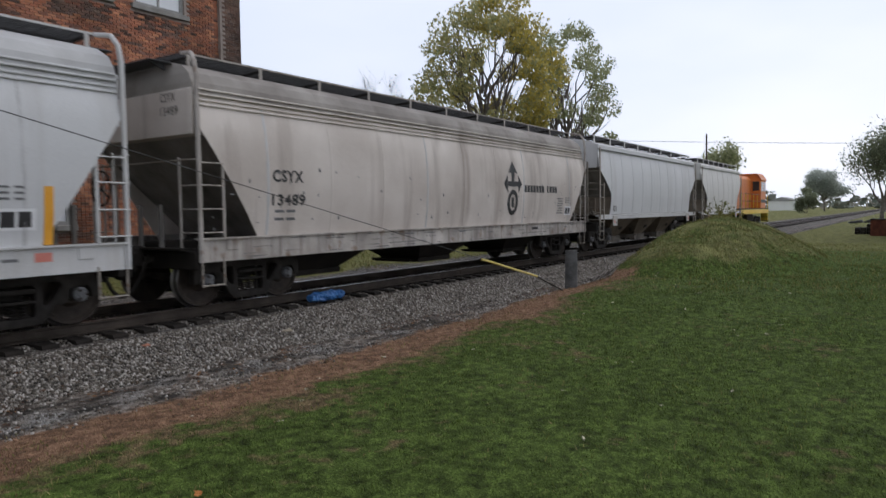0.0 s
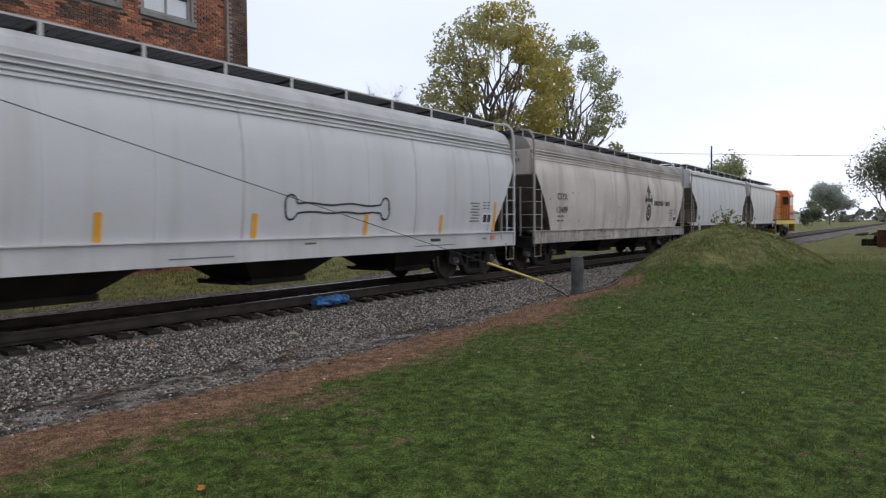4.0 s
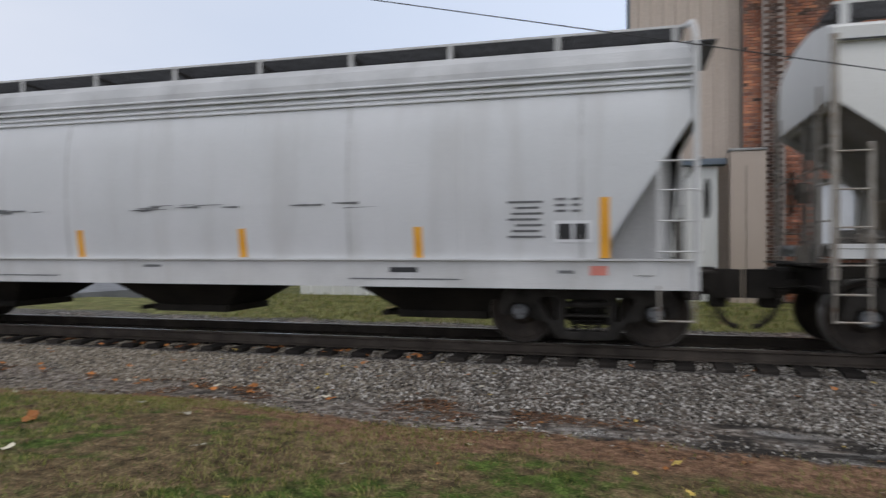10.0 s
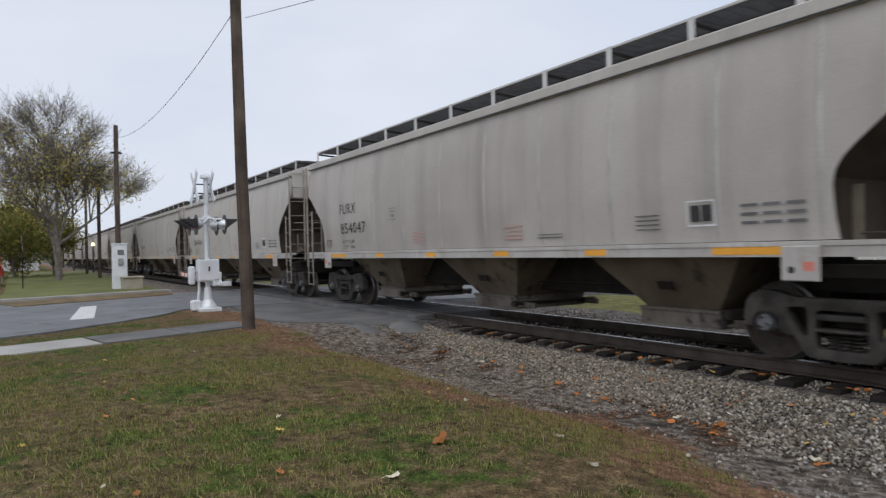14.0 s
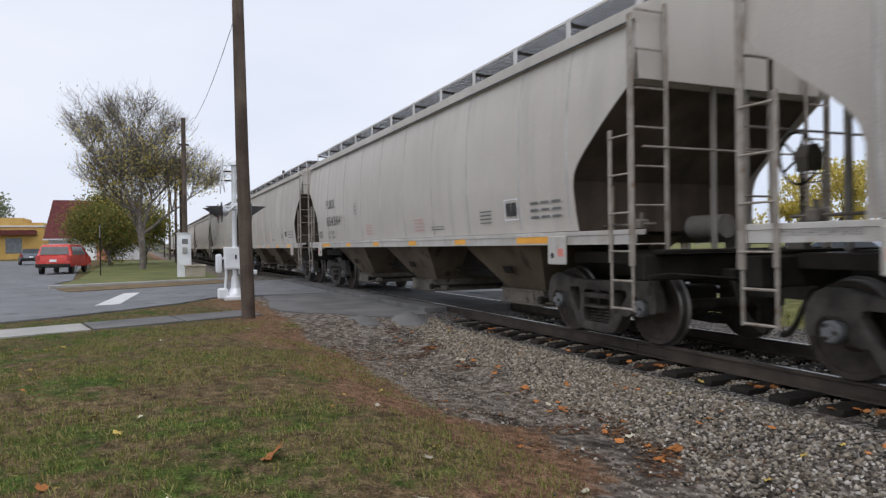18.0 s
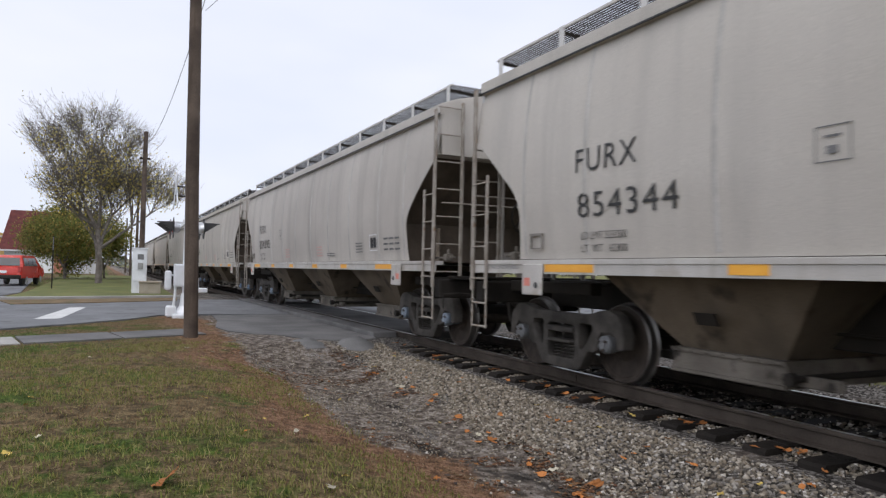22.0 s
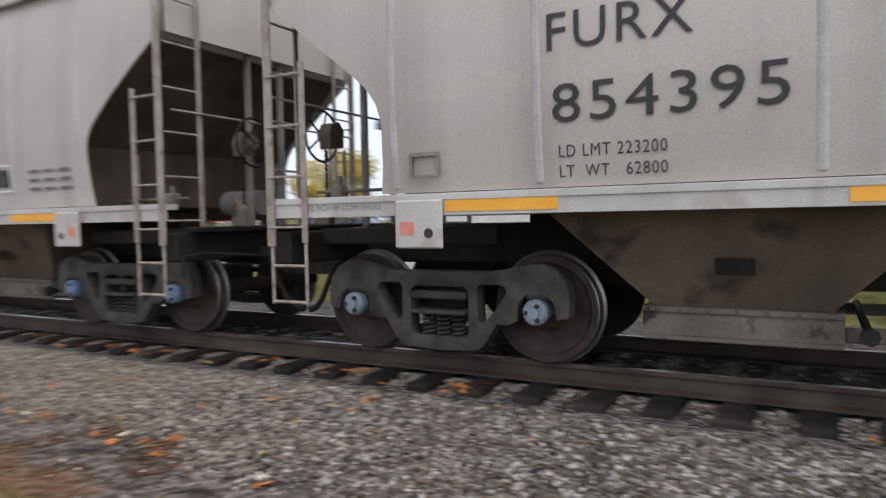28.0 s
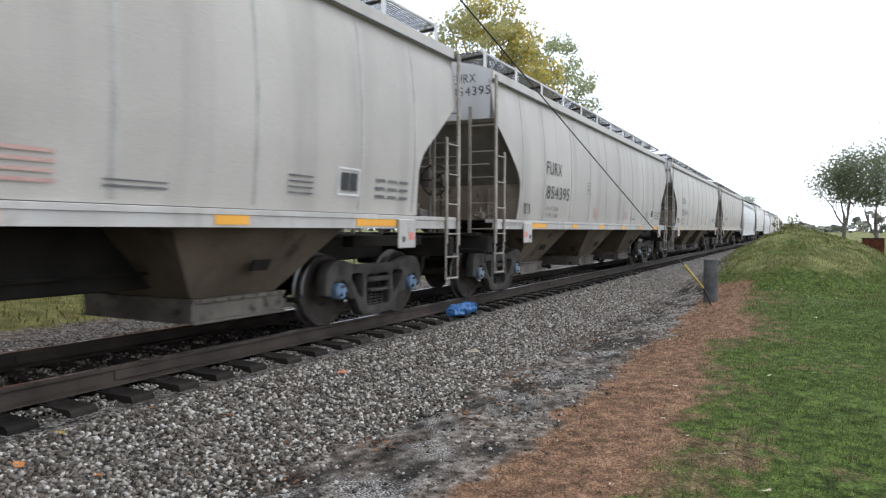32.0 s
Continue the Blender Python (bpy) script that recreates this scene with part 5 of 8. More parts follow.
def gz(x, y):
    d = abs(y)
    if d < 1.45:
        z = -0.235
    elif d < 3.0:
        z = -0.235 - 0.215 * smooth(1.45, 3.0, d)
    else:
        z = -0.45
    if y < -3.0:
        z += (lawn(x) - z) * smooth(3.0, 5.6, d)
    elif y > 3.0:
        z += 0.49 * smooth(3, 7.2, d) * smooth(-14, -10, x)
    lift = smooth(-11.2, -13.2, x) * (1 - smooth(-34, -40, x)) if d < 9 else 0
    z += (-0.12 - z) * lift * (1 if y < 0 else 0.6)
    if x < -13.4 and y < -1.5:
        z = -0.12
    if y < -2 and d < 60 and abs(x) < 40:
        z += 0.025 * noise.noise((x * 0.8, y * 0.8, 0)) * smooth(2.5, 4.5, d) * (0 if x < -14 else 1)
    return z + (mound(x, y) if y < -1.5 else 0)


def spread(lo, hi, step, far, grow=1.35):
    xs = list(np.arange(lo, hi + 1e-6, step))
    s, a = step, xs[-1]
    while a < far:
        s *= grow
        a += s
        xs.append(a)
    s, a = step, xs[0]
    while a > -far:
        s *= grow
        a -= s
        xs.insert(0, a)
    return xs


def ground_material():
    m = plain("lawn_and_gravel")
    N, L = m.node_tree.nodes, m.node_tree.links
    b = N["Principled BSDF"]
    tc = N.new("ShaderNodeTexCoord")

    def nz(scale, detail=6):
        n = N.new("ShaderNodeTexNoise")
        n.inputs["Scale"].default_value, n.inputs["Detail"].default_value = scale, detail
        L.new(tc.outputs["Object"], n.inputs["Vector"])
        return n.outputs["Fac"]

    def ramp(src, stops):
        r = N.new("ShaderNodeValToRGB")
        while len(r.color_ramp.elements) < len(stops):
            r.color_ramp.elements.new(0.5)
        for e, (p, c) in zip(r.color_ramp.elements, stops):
            e.position, e.color = p, (*c, 1)
        L.new(src, r.inputs["Fac"])
        return r.outputs["Color"]

    def mix(f, a, c):
        x = N.new("ShaderNodeMixRGB")
        L.new(f, x.inputs["Fac"])
        L.new(a, x.inputs["Color1"])
        L.new(c, x.inputs["Color2"])
        return x.outputs["Color"]

    def attr(name):
        a = N.new("ShaderNodeAttribute")
        a.attribute_name = name
        return a.outputs["Fac"]

    def broken(w, n, k=0.9):
        """A weight whose border is broken up by a noise."""
        s = N.new("ShaderNodeMath"); s.operation = "SUBTRACT"; s.inputs[1].default_value = 0.5
        L.new(n, s.inputs[0])
        q = N.new("ShaderNodeMath"); q.operation = "MULTIPLY_ADD"; q.inputs[1].default_value = k
        L.new(s.outputs[0], q.inputs[0]); L.new(w, q.inputs[2])
        r = N.new("ShaderNodeMapRange"); r.inputs["From Min"].default_value, r.inputs["From Max"].default_value = 0.35, 0.65
        L.new(q.outputs[0], r.inputs["Value"])
        return r.outputs["Result"]

    fine, mid_, big = nz(45, 8), nz(4.0, 8), nz(0.55, 6)
    green = ramp(fine, [(0.3, (0.024, 0.038, 0.008)), (0.55, (0.063, 0.095, 0.019)), (0.75, (0.125, 0.165, 0.045))])
    dull = ramp(fine, [(0.3, (0.054, 0.036, 0.021)), (0.55, (0.138, 0.102, 0.052)), (0.75, (0.25, 0.17, 0.105))])
    litter = ramp(fine, [(0.3, (0.08, 0.045, 0.028)), (0.55, (0.21, 0.122, 0.074)), (0.75, (0.34, 0.215, 0.14))])
    vor = N.new("ShaderNodeTexVoronoi")
    vor.inputs["Scale"].default_value = 34
    L.new(tc.outputs["Object"], vor.inputs["Vector"])
    bw = N.new("ShaderNodeRGBToBW")
    L.new(vor.outputs["Color"], bw.inputs["Color"])
    gravel = ramp(bw.outputs["Val"], [(0.2, (0.025, 0.022, 0.02)), (0.5, (0.085, 0.077, 0.068)), (0.8, (0.28, 0.262, 0.24))])
    dirt = ramp(nz(9, 8), [(0.3, (0.05, 0.04, 0.033)), (0.46, (0.12, 0.098, 0.08)), (0.55, (0.215, 0.185, 0.157)), (0.72, (0.38, 0.345, 0.3))])
    def shade(c, n, lo, hi):
        r = N.new("ShaderNodeMapRange"); r.inputs["From Min"].default_value, r.inputs["From Max"].default_value = 0.3, 0.7
        r.inputs["To Min"].default_value, r.inputs["To Max"].default_value = lo, hi
        L.new(n, r.inputs["Value"])
        v = N.new("ShaderNodeVectorMath"); v.operation = "SCALE"
        L.new(c, v.inputs[0]); L.new(r.outputs["Result"], v.inputs["Scale"])
        return v.outputs["Vector"]

    green, dull, litter = shade(green, nz(9, 9), 0.35, 1.8), shade(dull, nz(8, 9), 0.35, 1.75), shade(litter, nz(9, 9), 0.45, 1.6)
    grass = mix(broken(attr("dry"), nz(5.0, 12), 1.5), green, dull)
    rough = shade(ramp(fine, [(0.3, (0.075, 0.078, 0.026)), (0.55, (0.165, 0.168, 0.062)), (0.75, (0.27, 0.255, 0.115))]), nz(3, 9), 0.5, 1.5)
    grass = mix(broken(attr("meadow"), nz(2.0, 10), 1.2), grass, rough)
    col = mix(broken(attr("litter"), nz(3.4, 9), 1.3), grass, litter)
    smp = N.new("ShaderNodeMapping")
    smp.inputs["Scale"].default_value = (1.1, 2.2, 1.0)
    L.new(tc.outputs["Object"], smp.inputs["Vector"])
    sn = N.new("ShaderNodeTexNoise")
    sn.inputs["Scale"].default_value, sn.inputs["Detail"].default_value = 1.3, 9
    L.new(smp.outputs["Vector"], sn.inputs["Vector"])
    wet = ramp(nz(20, 6), [(0.35, (0.018, 0.016, 0.014)), (0.7, (0.06, 0.053, 0.046))])
    grav = mix(broken(attr("dirt"), nz(1.1, 9), 1.9), gravel, dirt)
    pale = ramp(nz(70, 4), [(0.42, (0.05, 0.046, 0.042)), (0.5, (0.16, 0.15, 0.137)), (0.6, (0.5, 0.485, 0.455))])
    grav = mix(broken(attr("pale"), nz(1.7, 9), 2.0), grav, pale)
    grav = mix(broken(attr("wet"), sn.outputs["Fac"], 2.2), grav, wet)
    col = mix(broken(attr("gravel"), nz(3.4, 10), 1.3), col, grav)
    L.new(col, b.inputs["Base Color"])
    b.inputs["Roughness"].default_value = 0.95
    b.inputs["Specular IOR Level"].default_value = 0.1
    bp = N.new("ShaderNodeBump")
    bp.inputs["Strength"].default_value, bp.inputs["Distance"].default_value = 0.9, 0.05
    L.new(fine, bp.inputs["Height"])
    L.new(bp.outputs["Normal"], b.inputs["Normal"])
    return m


def weights(x, y):
    """gravel, litter, dry grass, dirt, damp black earth and pale chippings at a place of the ground."""
    e = edge(x)
    if y > 0:
        e2 = 4.4 + 0.5 * noise.noise((x * 0.3, 9, 0))
        gr = 1 - smooth(e2 - 0.3, e2 + 0.3, y)
        return gr, 0.25, 0.5 * smooth(6.4, 4.8, y) + 0.16, 0.35, 0.0, 0.0, 0.75
    gr = smooth(e - 0.25, e + 0.25, y)
    n = 0.6 * noise.noise((x * 0.75, y * 0.9, 11)) + 0.4 * noise.noise((x * 2.3, y * 2.3, 5)) + 0.25 * noise.noise((x * 5.1, y * 5.1, 9))
    west = smooth(3.0, -3.5, x)
    band = 0.92 + 0.36 * noise.noise((x * 0.4, 2, 8)) + 0.25 * noise.noise((x * 1.3, 4, 8))
    li = smooth(e - band - 0.4, e - band + 0.25, y) * (1 - 0.25 * west) + 0.55 * n * west * smooth(e - 3.2, e - 1.0, y)
    dry = (0.12 + 0.6 * n) * (1 - west) + (0.6 + 0.8 * n) * west + 0.4 * smooth(e - band - 1.6, e - band, y) * (1 - 0.5 * west)
    far_west = smooth(1.5, -3.5, x)
    di = 0.3 + 0.38 * smooth(-2.3, -3.1, y) + 0.3 * far_west * smooth(-2.2, -2.6, y)
    if x > 16:
        li *= 1 - smooth(0.05, 0.35, mound(x, y))
        li *= smooth(22, 16, x)
        dry = min(dry, 0.25 + 0.4 * n)
    shoulder = smooth(-2.5, -3.0, y) * smooth(-4.7, -4.2, y)
    wet = 0.47 * shoulder * (0.5 + 0.5 * smooth(-3, 1, x)) * (1 - far_west) + 0.38 * far_west * (1 - 0.7 * smooth(-6.5, -9.5, x)) * smooth(-2.4, -2.8, y) * smooth(-4.0, -3.5, y)
    pale = 0.38 * smooth(-2.3, -2.8, y) * smooth(-4.5, -4.0, y) * (0.75 + 0.25 * smooth(-4, 1, x)) * (1 - 0.5 * far_west)
    meadow = max(smooth(25, 33, x), 0.62 * smooth(0.1, 0.5, mound(x, y)) + 0.5 * n * smooth(0.05, 0.3, mound(x, y)))
    return gr, max(0.0, min(1.0, li)), max(0.0, min(1.0, dry)), di, wet, pale, max(0.0, min(1.0, meadow))


def build_ground():
    xs, ys = spread(-22, 34, 0.25, 2500), spread(-13, 8, 0.2, 2500)
    nx, ny = len(xs), len(ys)
    vs = [(x, y, gz(x, y)) for y in ys for x in xs]
    fs = [(j * nx + i, j * nx + i + 1, (j + 1) * nx + i + 1, (j + 1) * nx + i) for j in range(ny - 1) for i in range(nx - 1)]
    me = bpy.data.meshes.new("ground")
    me.from_pydata(vs, [], fs)
    me.materials.append(ground_material())
    me.polygons.foreach_set("use_smooth", [True] * len(fs))
    ws = [weights(x, y) for x, y, z in vs]
    for k, name in enumerate(("gravel", "litter", "dry", "dirt", "wet", "pale", "meadow")):
        a = me.attributes.new(name, "FLOAT", "POINT")
        a.data.foreach_set("value", [w[k] for w in ws])
    return tagged(new("ground", me), "green lawn turning brown beside grey track gravel", kind="structure")


build_ground()


def scatter(name, count, place, shapes, mat, label, seed=1):
    """Very many small pieces of a few shapes as one mesh: place(rng) gives x, y, z, size, tilt and turn."""
    rng = np.random.RandomState(seed)
    P = place(rng, count)
    n = len(P)
    V, F, off = [], [], 0
    pick = rng.randint(0, len(shapes), n)
    for s, (sv, sf) in enumerate(shapes):
        sel = P[pick == s]
        if not len(sel):
            continue
        sv, sf = np.array(sv, float), np.array(sf, int)
        a, tl = sel[:, 5], sel[:, 4]
        ca, sa, ct, st = np.cos(a), np.sin(a), np.cos(tl), np.sin(tl)
        x = sv[None, :, 0] * sel[:, 3:4]
        y = sv[None, :, 1] * sel[:, 3:4]
        z = sv[None, :, 2] * sel[:, 3:4]
        y, z = y * ct[:, None] - z * st[:, None], y * st[:, None] + z * ct[:, None]
        x, y = x * ca[:, None] - y * sa[:, None], x * sa[:, None] + y * ca[:, None]
        v = np.stack([x + sel[:, 0:1], y + sel[:, 1:2], z + sel[:, 2:3]], 2).reshape(-1, 3)
        f = (sf[None] + (np.arange(len(sel)) * len(sv))[:, None, None] + off).reshape(-1, sf.shape[1])
        V.append(v); F.append(f); off += len(v)
    V, F = np.concatenate(V), np.concatenate(F)
    me = bpy.data.meshes.new(name)
    me.vertices.add(len(V)); me.vertices.foreach_set("co", V.ravel().astype(np.float32))
    me.loops.add(F.size); me.loops.foreach_set("vertex_index", F.ravel().astype(np.int32))
    me.polygons.add(len(F)); k = F.shape[1]
    me.polygons.foreach_set("loop_start", np.arange(0, F.size, k, dtype=np.int32))
    me.polygons.foreach_set("loop_total", np.full(len(F), k, np.int32))
    me.update(calc_edges=True)
    me.materials.append(mat)
    return tagged(new(name, me), label, kind="stuff")


GX, GY = np.arange(-24, 40.01, 0.25), np.arange(-13, 8.01, 0.25)
GZ = np.array([[gz(x, y) for x in GX] for y in GY])
GW = np.array([[weights(x, y) for x in GX] for y in GY])


def grid_at(tab, x, y):
    i = np.clip((x - GX[0]) / 0.25, 0, len(GX) - 1.001)
    j = np.clip((y - GY[0]) / 0.25, 0, len(GY) - 1.001)
    i0, j0 = i.astype(int), j.astype(int)
    fx, fy = i - i0, j - j0
    if tab.ndim == 3:
        fx, fy = fx[:, None], fy[:, None]
    return tab[j0, i0] * (1 - fx) * (1 - fy) + tab[j0, i0 + 1] * fx * (1 - fy) + tab[j0 + 1, i0] * (1 - fx) * fy + tab[j0 + 1, i0 + 1] * fx * fy


# track bed: rails, sleepers and broken stone
STONE = islands(plain("broken_stone"), [(0.03, 0.027, 0.023), (0.07, 0.062, 0.052), (0.13, 0.117, 0.1), (0.105, 0.084, 0.063), (0.2, 0.18, 0.155), (0.31, 0.287, 0.253), (0.53, 0.5, 0.455)], 0.85)
STONE_TAN = islands(plain("dusty_broken_stone"), [(0.06, 0.051, 0.039), (0.145, 0.123, 0.095), (0.225, 0.196, 0.153), (0.185, 0.15, 0.108), (0.3, 0.264, 0.21), (0.42, 0.38, 0.315)], 0.85)
track = empty("railway_track", label="single railway track with dark steel rails on old wooden sleepers", kind="structure")
RAILPROF = [(-0.07, -0.17), (0.07, -0.17), (0.07, -0.155), (0.012, -0.135), (0.011, -0.045), (0.036, -0.035), (0.037, -0.008), (0.03, 0.0), (-0.03, 0.0), (-0.037, -0.008), (-0.036, -0.035), (-0.011, -0.045), (-0.012, -0.135), (-0.07, -0.155)]
for s in (-1, 1):
    part("rail", Geo().prism([(y + s * 0.755, z) for y, z in RAILPROF], -420, 620, "x"), RAIL, track)
    part("rail_crown", Geo().box(-420, 620, s * 0.755 - 0.024, s * 0.755 + 0.024, -0.002, 0.0008), TREAD, track)
    for jx in (4.13, -7.9, 16.0, -19.8, 28.0):
        part("joint_bar", Geo().box(jx - 0.45, jx + 0.45, s * 0.755 - 0.03, s * 0.755 - 0.012, -0.13, -0.04, c=0.006).box(jx - 0.45, jx + 0.45, s * 0.755 + 0.012, s * 0.755 + 0.03, -0.13, -0.04, c=0.006), RAIL, track)
tie_shapes = []
rnd = random.Random(7)
for k in range(4):
    g = Geo()
    l0, l1 = -1.26 - rnd.uniform(0, 0.1), 1.3 + rnd.uniform(0, 0.08)
    g.prism([(l0, -0.33), (l1, -0.33), (l1, -0.19), (l1 - 0.02, -0.175), (l0 + 0.03, -0.175), (l0 + rnd.uniform(0, 0.02), -0.2)], -0.115, 0.115, "x")
    g.box(-0.115 + 0.03, 0.115 - 0.03, -0.755 - 0.18, -0.755 + 0.18, -0.178, -0.166)
    tie_shapes.append(g.mesh("sleeper", TIE))
TIES = []
x = -13.6
while x < 60:
    TIES.append(x)
    part("sleeper", tie_shapes[rnd.randrange(4)], None, track, at=pose(x, rnd.uniform(-0.03, 0.03), rnd.uniform(-0.008, 0.004), 0, 0, rnd.uniform(-1.2, 1.2)))
    x += 0.495 + rnd.uniform(-0.03, 0.03)
g = Geo()
for x in np.arange(60.3, 320, 0.52):
    g.box(x - 0.115, x + 0.115, -1.4, 1.33, -0.33, -0.175)
for x in np.arange(-200, -31, 0.52):
    g.box(x - 0.115, x + 0.115, -1.4, 1.33, -0.33, -0.175)
tagged(part("far_sleepers", g, TIE, track), kind="stuff")


def rock(seed):
    r = random.Random(seed)
    base = [(1, 0, 0), (-1, 0, 0), (0, 1, 0), (0, -1, 0), (0, 0, 1), (0, 0, -1)]
    vs = [tuple(c * r.uniform(0.65, 1.15) + r.uniform(-0.22, 0.22) for c in p) for p in base]
    return [(x, y, z * 0.72) for x, y, z in vs], [(0, 2, 4), (2, 1, 4), (1, 3, 4), (3, 0, 4), (2, 0, 5), (1, 2, 5), (3, 1, 5), (0, 3, 5)]


def foot(x):
    """Where the slope of broken stone ends."""
    return np.interp(x, [-14, -10, -6.3, -4.3, -1, 5], [-2.2, -2.3, -2.6, -2.85, -3.0, -3.2]) + 0.1 * np.sin(x * 2.1) + 0.06 * np.sin(x * 5.3 + 1)


def tan_share(x, rng):
    """Dusty stone lies west of the camera, darker stone east of it."""
    return rng.uniform(0, 1, len(x)) < np.clip((-1.5 - x) / 5.0, 0, 1)


def ballast_place(tan):
    def f(rng, n):
        x, y = rng.uniform(-14.5, 24, n), rng.uniform(-3.7, -1.4, n)
        z = grid_at(GZ, x, y)
        keep = (y > foot(x) + rng.normal(0, 0.07, n)) & ~((x < -12.6) & (y > -2.6)) & (tan_share(x, rng) == tan)
        z = np.where(y > -1.5, np.minimum(z, -0.25), z)
        x, y, z = x[keep], y[keep], z[keep]
        m = len(x)
        s = rng.uniform(0.013, 0.031, m)
        return np.stack([x, y, z + s * 0.2, s, rng.uniform(-0.8, 0.8, m), rng.uniform(0, 6.28, m)], 1)
    return f


def crib_place(tan):
    def f(rng, n):
        x, y = rng.uniform(-13, 24, n), rng.uniform(-1.6, -0.85, n)
        s = rng.uniform(0.014, 0.03, n)
        gap = np.abs(x[:, None] - np.array(TIES)[None]).min(1)
        keep = ((gap > 0.125) | (y < -1.38)) & (tan_share(x, rng) == tan)
        return np.stack([x, y, -0.2 - 0.065 * np.clip((-y - 1.0) / 0.3, 0, 1), s, rng.uniform(-0.8, 0.8, n), rng.uniform(0, 6.28, n)], 1)[keep]
    return f


for tan, mat in ((False, STONE), (True, STONE_TAN)):
    scatter("crib_stones", 36000, crib_place(tan), [rock(i + 60) for i in range(5)], mat, ("grey", "tan")[tan] + " stones packed between the sleepers", 15)
    scatter("ballast_stones", 120000, ballast_place(tan), [rock(i) for i in range(6)], mat, ("grey broken", "dusty tan broken")[tan] + " ballast stones beside the rails", 3)


def patch(x, y, cell, seed):
    """Smooth random patches between 0 and 1."""
    tab = np.random.RandomState(seed).uniform(0, 1, (256, 256))
    u, v = x / cell + 500, y / cell + 500
    i, j = u.astype(int), v.astype(int)
    fu, fv = u - i, v - j
    fu, fv = fu * fu * (3 - 2 * fu), fv * fv * (3 - 2 * fv)
    i, j, i1, j1 = i % 256, j % 256, (i + 1) % 256, (j + 1) % 256
    return (tab[i, j] * (1 - fu) + tab[i1, j] * fu) * (1 - fv) + (tab[i, j1] * (1 - fu) + tab[i1, j1] * fu) * fv


def shoulder_place(tan):
    def f(rng, n):
        x, y = rng.uniform(-13, 26, n), rng.uniform(-5.4, -2.2, n)
        w = grid_at(GW, x, y)
        keep = (rng.uniform(0, 1, n) < w[:, 0] * np.clip(1.6 * patch(x, y, 0.45, 9) - 0.25, 0.08, 0.9)) & (y < foot(x) + 0.1) & (tan_share(x, rng) == tan)
        x, y = x[keep], y[keep]
        m = len(x)
        s = rng.uniform(0.006, 0.017, m) if tan else rng.uniform(0.008, 0.026, m)
        return np.stack([x, y, grid_at(GZ, x, y) + s * 0.2, s, rng.uniform(-0.8, 0.8, m), rng.uniform(0, 6.28, m)], 1)
    return f


scatter("scattered_gravel", 36000, shoulder_place(False), [rock(i + 20) for i in range(5)], STONE, "fine grey gravel strewn between track and lawn", 4)
scatter("scattered_gravel", 90000, shoulder_place(True), [rock(i + 20) for i in range(5)], STONE_TAN, "fine tan gravel strewn between track and lawn", 14)


def bed_place(rng, n):
    x, y = rng.uniform(-14, 24, n), rng.uniform(-0.68, 3.4, n)
    z = np.where(np.abs(y) < 0.7, -0.195, np.where(y < 1.5, -0.235, grid_at(GZ, x, y)))
    m = len(x)
    s = rng.uniform(0.02, 0.038, m)
    keep = ~((np.abs(y - 0.755) < 0.09))
    return np.stack([x, y, z + s * 0.2, s, rng.uniform(-0.8, 0.8, m), rng.uniform(0, 6.28, m)], 1)[keep]


scatter("track_bed_stones", 34000, bed_place, [rock(i + 40) for i in range(5)], STONE, "dark broken stone between and beyond the rails", 5)

GRASS = islands(plain("grass_blades"), [(0.036, 0.055, 0.012), (0.069, 0.102, 0.02), (0.112, 0.155, 0.036), (0.052, 0.08, 0.017), (0.185, 0.212, 0.075)], 0.6)
STRAW = islands(plain("dry_blades"), [(0.1, 0.055, 0.032), (0.19, 0.108, 0.06), (0.285, 0.185, 0.1), (0.13, 0.084, 0.046), (0.4, 0.295, 0.17)], 0.8)
BLADES = [([(-0.07, 0, 0), (0.07, 0, 0), (0.02, 0.12, 0.55), (0.0, 0.4, 1.0)], [(0, 1, 2), (0, 2, 3)]),
          ([(-0.06, 0, 0), (0.06, 0, 0), (0.05, 0.3, 0.45), (0.0, 0.75, 0.8)], [(0, 1, 2), (0, 2, 3)]),
          ([(-0.08, 0, 0), (0.08, 0, 0), (-0.02, 0.05, 0.6), (-0.05, -0.15, 0.9)], [(0, 1, 2), (0, 2, 3)])]


def street_edge(y):
    return np.interp(y, [-22, -10.5, -8.2, -5.7, -4.9, -3.6], [-12.6, -15.0, -16.4, -18.9, -20.3, -20.4])


def path_edge(y):
    return -14.6 - 0.37 * (y + 4.82)


